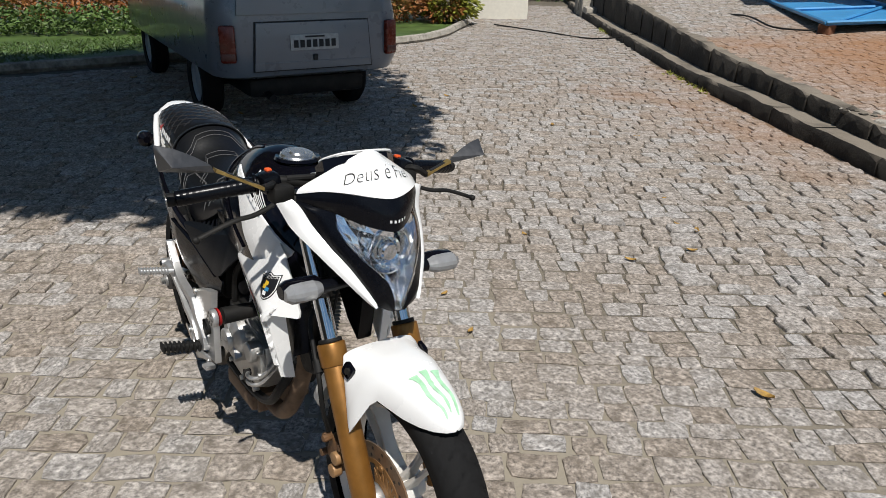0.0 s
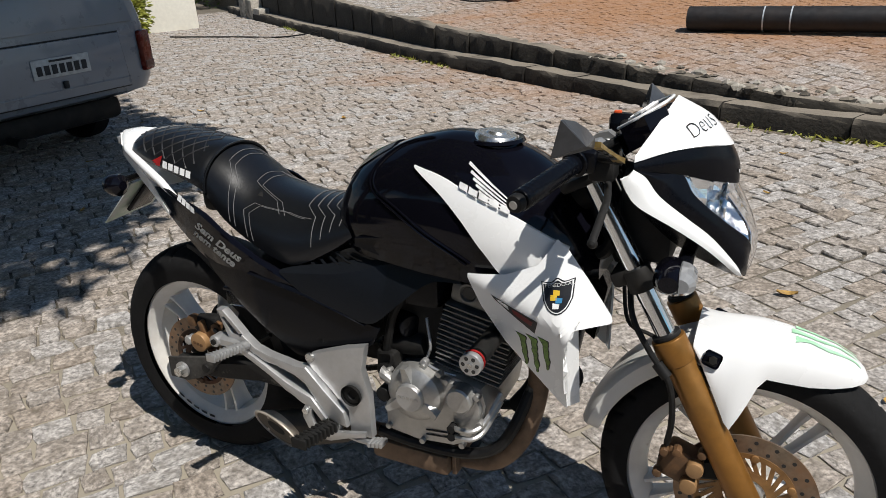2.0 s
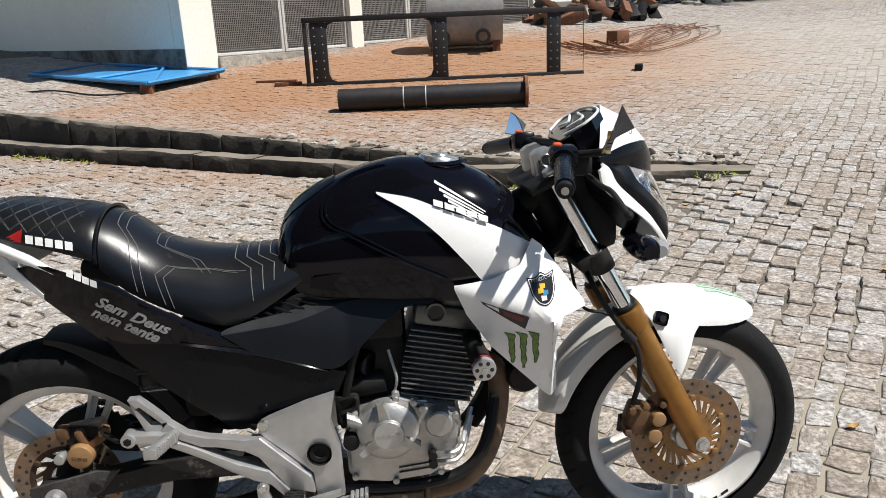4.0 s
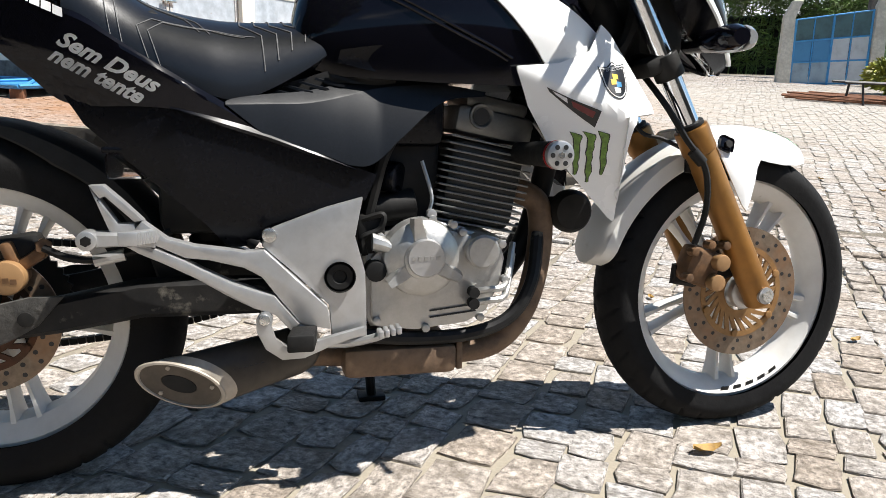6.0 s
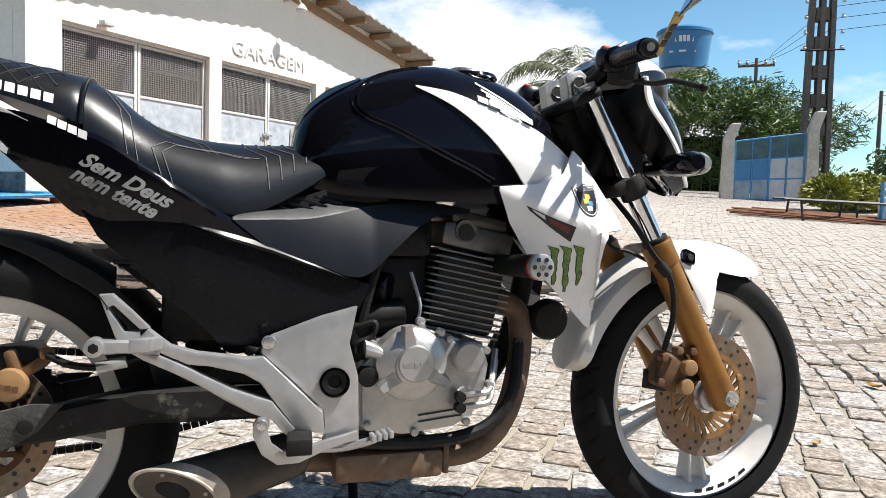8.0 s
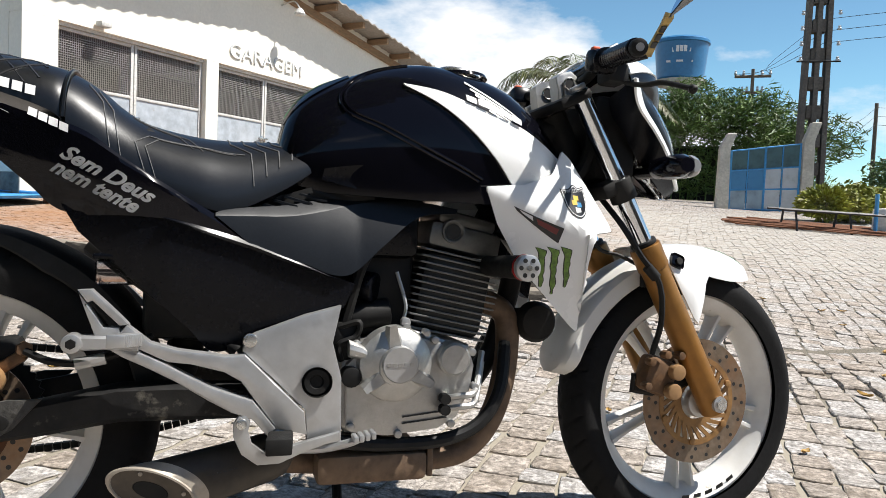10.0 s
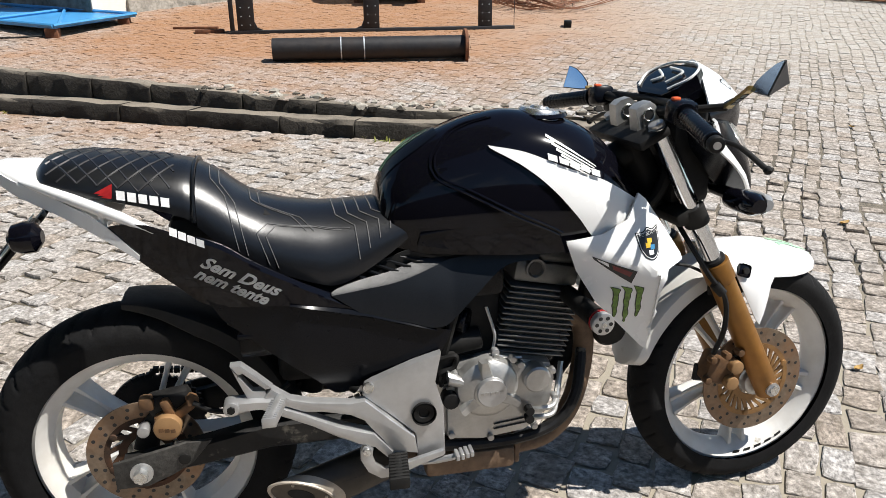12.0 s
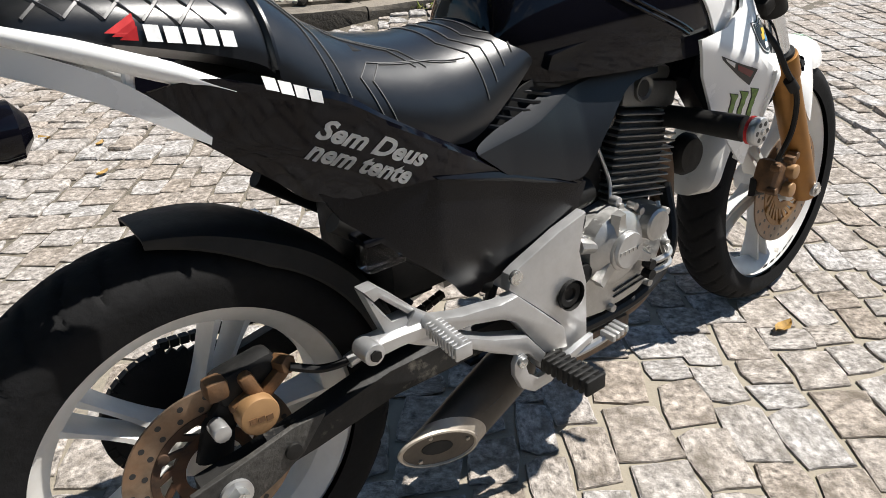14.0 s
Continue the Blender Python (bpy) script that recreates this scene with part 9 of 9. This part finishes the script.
all_v, all_f, single = [], [], 0
row_a = -17.0
spin = math.atan2(V.y, V.x)
while row_a < 16.5:
    depth = rng.uniform(0.082, 0.126)
    b = -24.0 + rng.random() * 0.1
    while b < 26:
        length = rng.uniform(0.075, 0.18)
        c = U * (row_a + depth / 2 + 0.03 * math.sin(b * 0.7 + 0.2 * row_a) + 0.012 * math.sin(b * 2.9 + 0.6 * row_a) + rng.uniform(-0.008, 0.008)) + V * (b + length / 2)
        b += length
        x, y = c.x, c.y
        if not paved(x, y):
            continue
        near = (x - 0.2) ** 2 + (y - 0.5) ** 2
        gap = rng.uniform(-0.006, 0.009)
        high = rng.uniform(0.001, 0.004) if near < 2.5 else (0.002 + 0.015 * rng.random() ** 2) * (0.4 if y > kerb_y(x) or x > 2.6 else 1.0)
        z = gz(x, y)
        above = y > kerb_y(x) + 0.27
        tilt_y = (gz(x, y + 0.05, above) - gz(x, y - 0.05, above)) / 0.1
        verts, faces, me = shapes[rng.randrange(24)]
        ang = spin + rng.uniform(-0.09, 0.09)
        sx, sy = length - gap, depth - gap * 0.9
        if in_stretch(x, y) and single < 300:
            ob = new("sett", me)
            ob.parent = ground
            ob.matrix_basis = pose(x, y, z, 0, 0, math.degrees(ang)) @ Matrix.Diagonal((sx, sy, high, 1))
            single += 1
            continue
        ca, sa = math.cos(ang), math.sin(ang)
        base_i = len(all_v)
        if near < 30:
            use_v, use_f = verts, faces
        else:
            use_v, use_f = verts[:8] + [(p * 0.94, q * 0.94, h + 0.45) for p, q, h in verts[8:16]], faces[:8] + [tuple(range(8, 16))]
        for p, q, h in use_v:
            px, py = p * sx, q * sy
            wx, wy = px * ca - py * sa, px * sa + py * ca
            all_v.append((x + wx, y + wy, z + wy * tilt_y + h * high))
        all_f.extend(tuple(base_i + i for i in f) for f in use_f)
    row_a += depth
me = bpy.data.meshes.new("setts")
me.from_pydata(all_v, [], all_f)
me.materials.append(M_STONE)
rest = new("setts", me)
rest.parent = ground
tagged(rest, "worn grey granite setts laid in rows", kind="stuff")
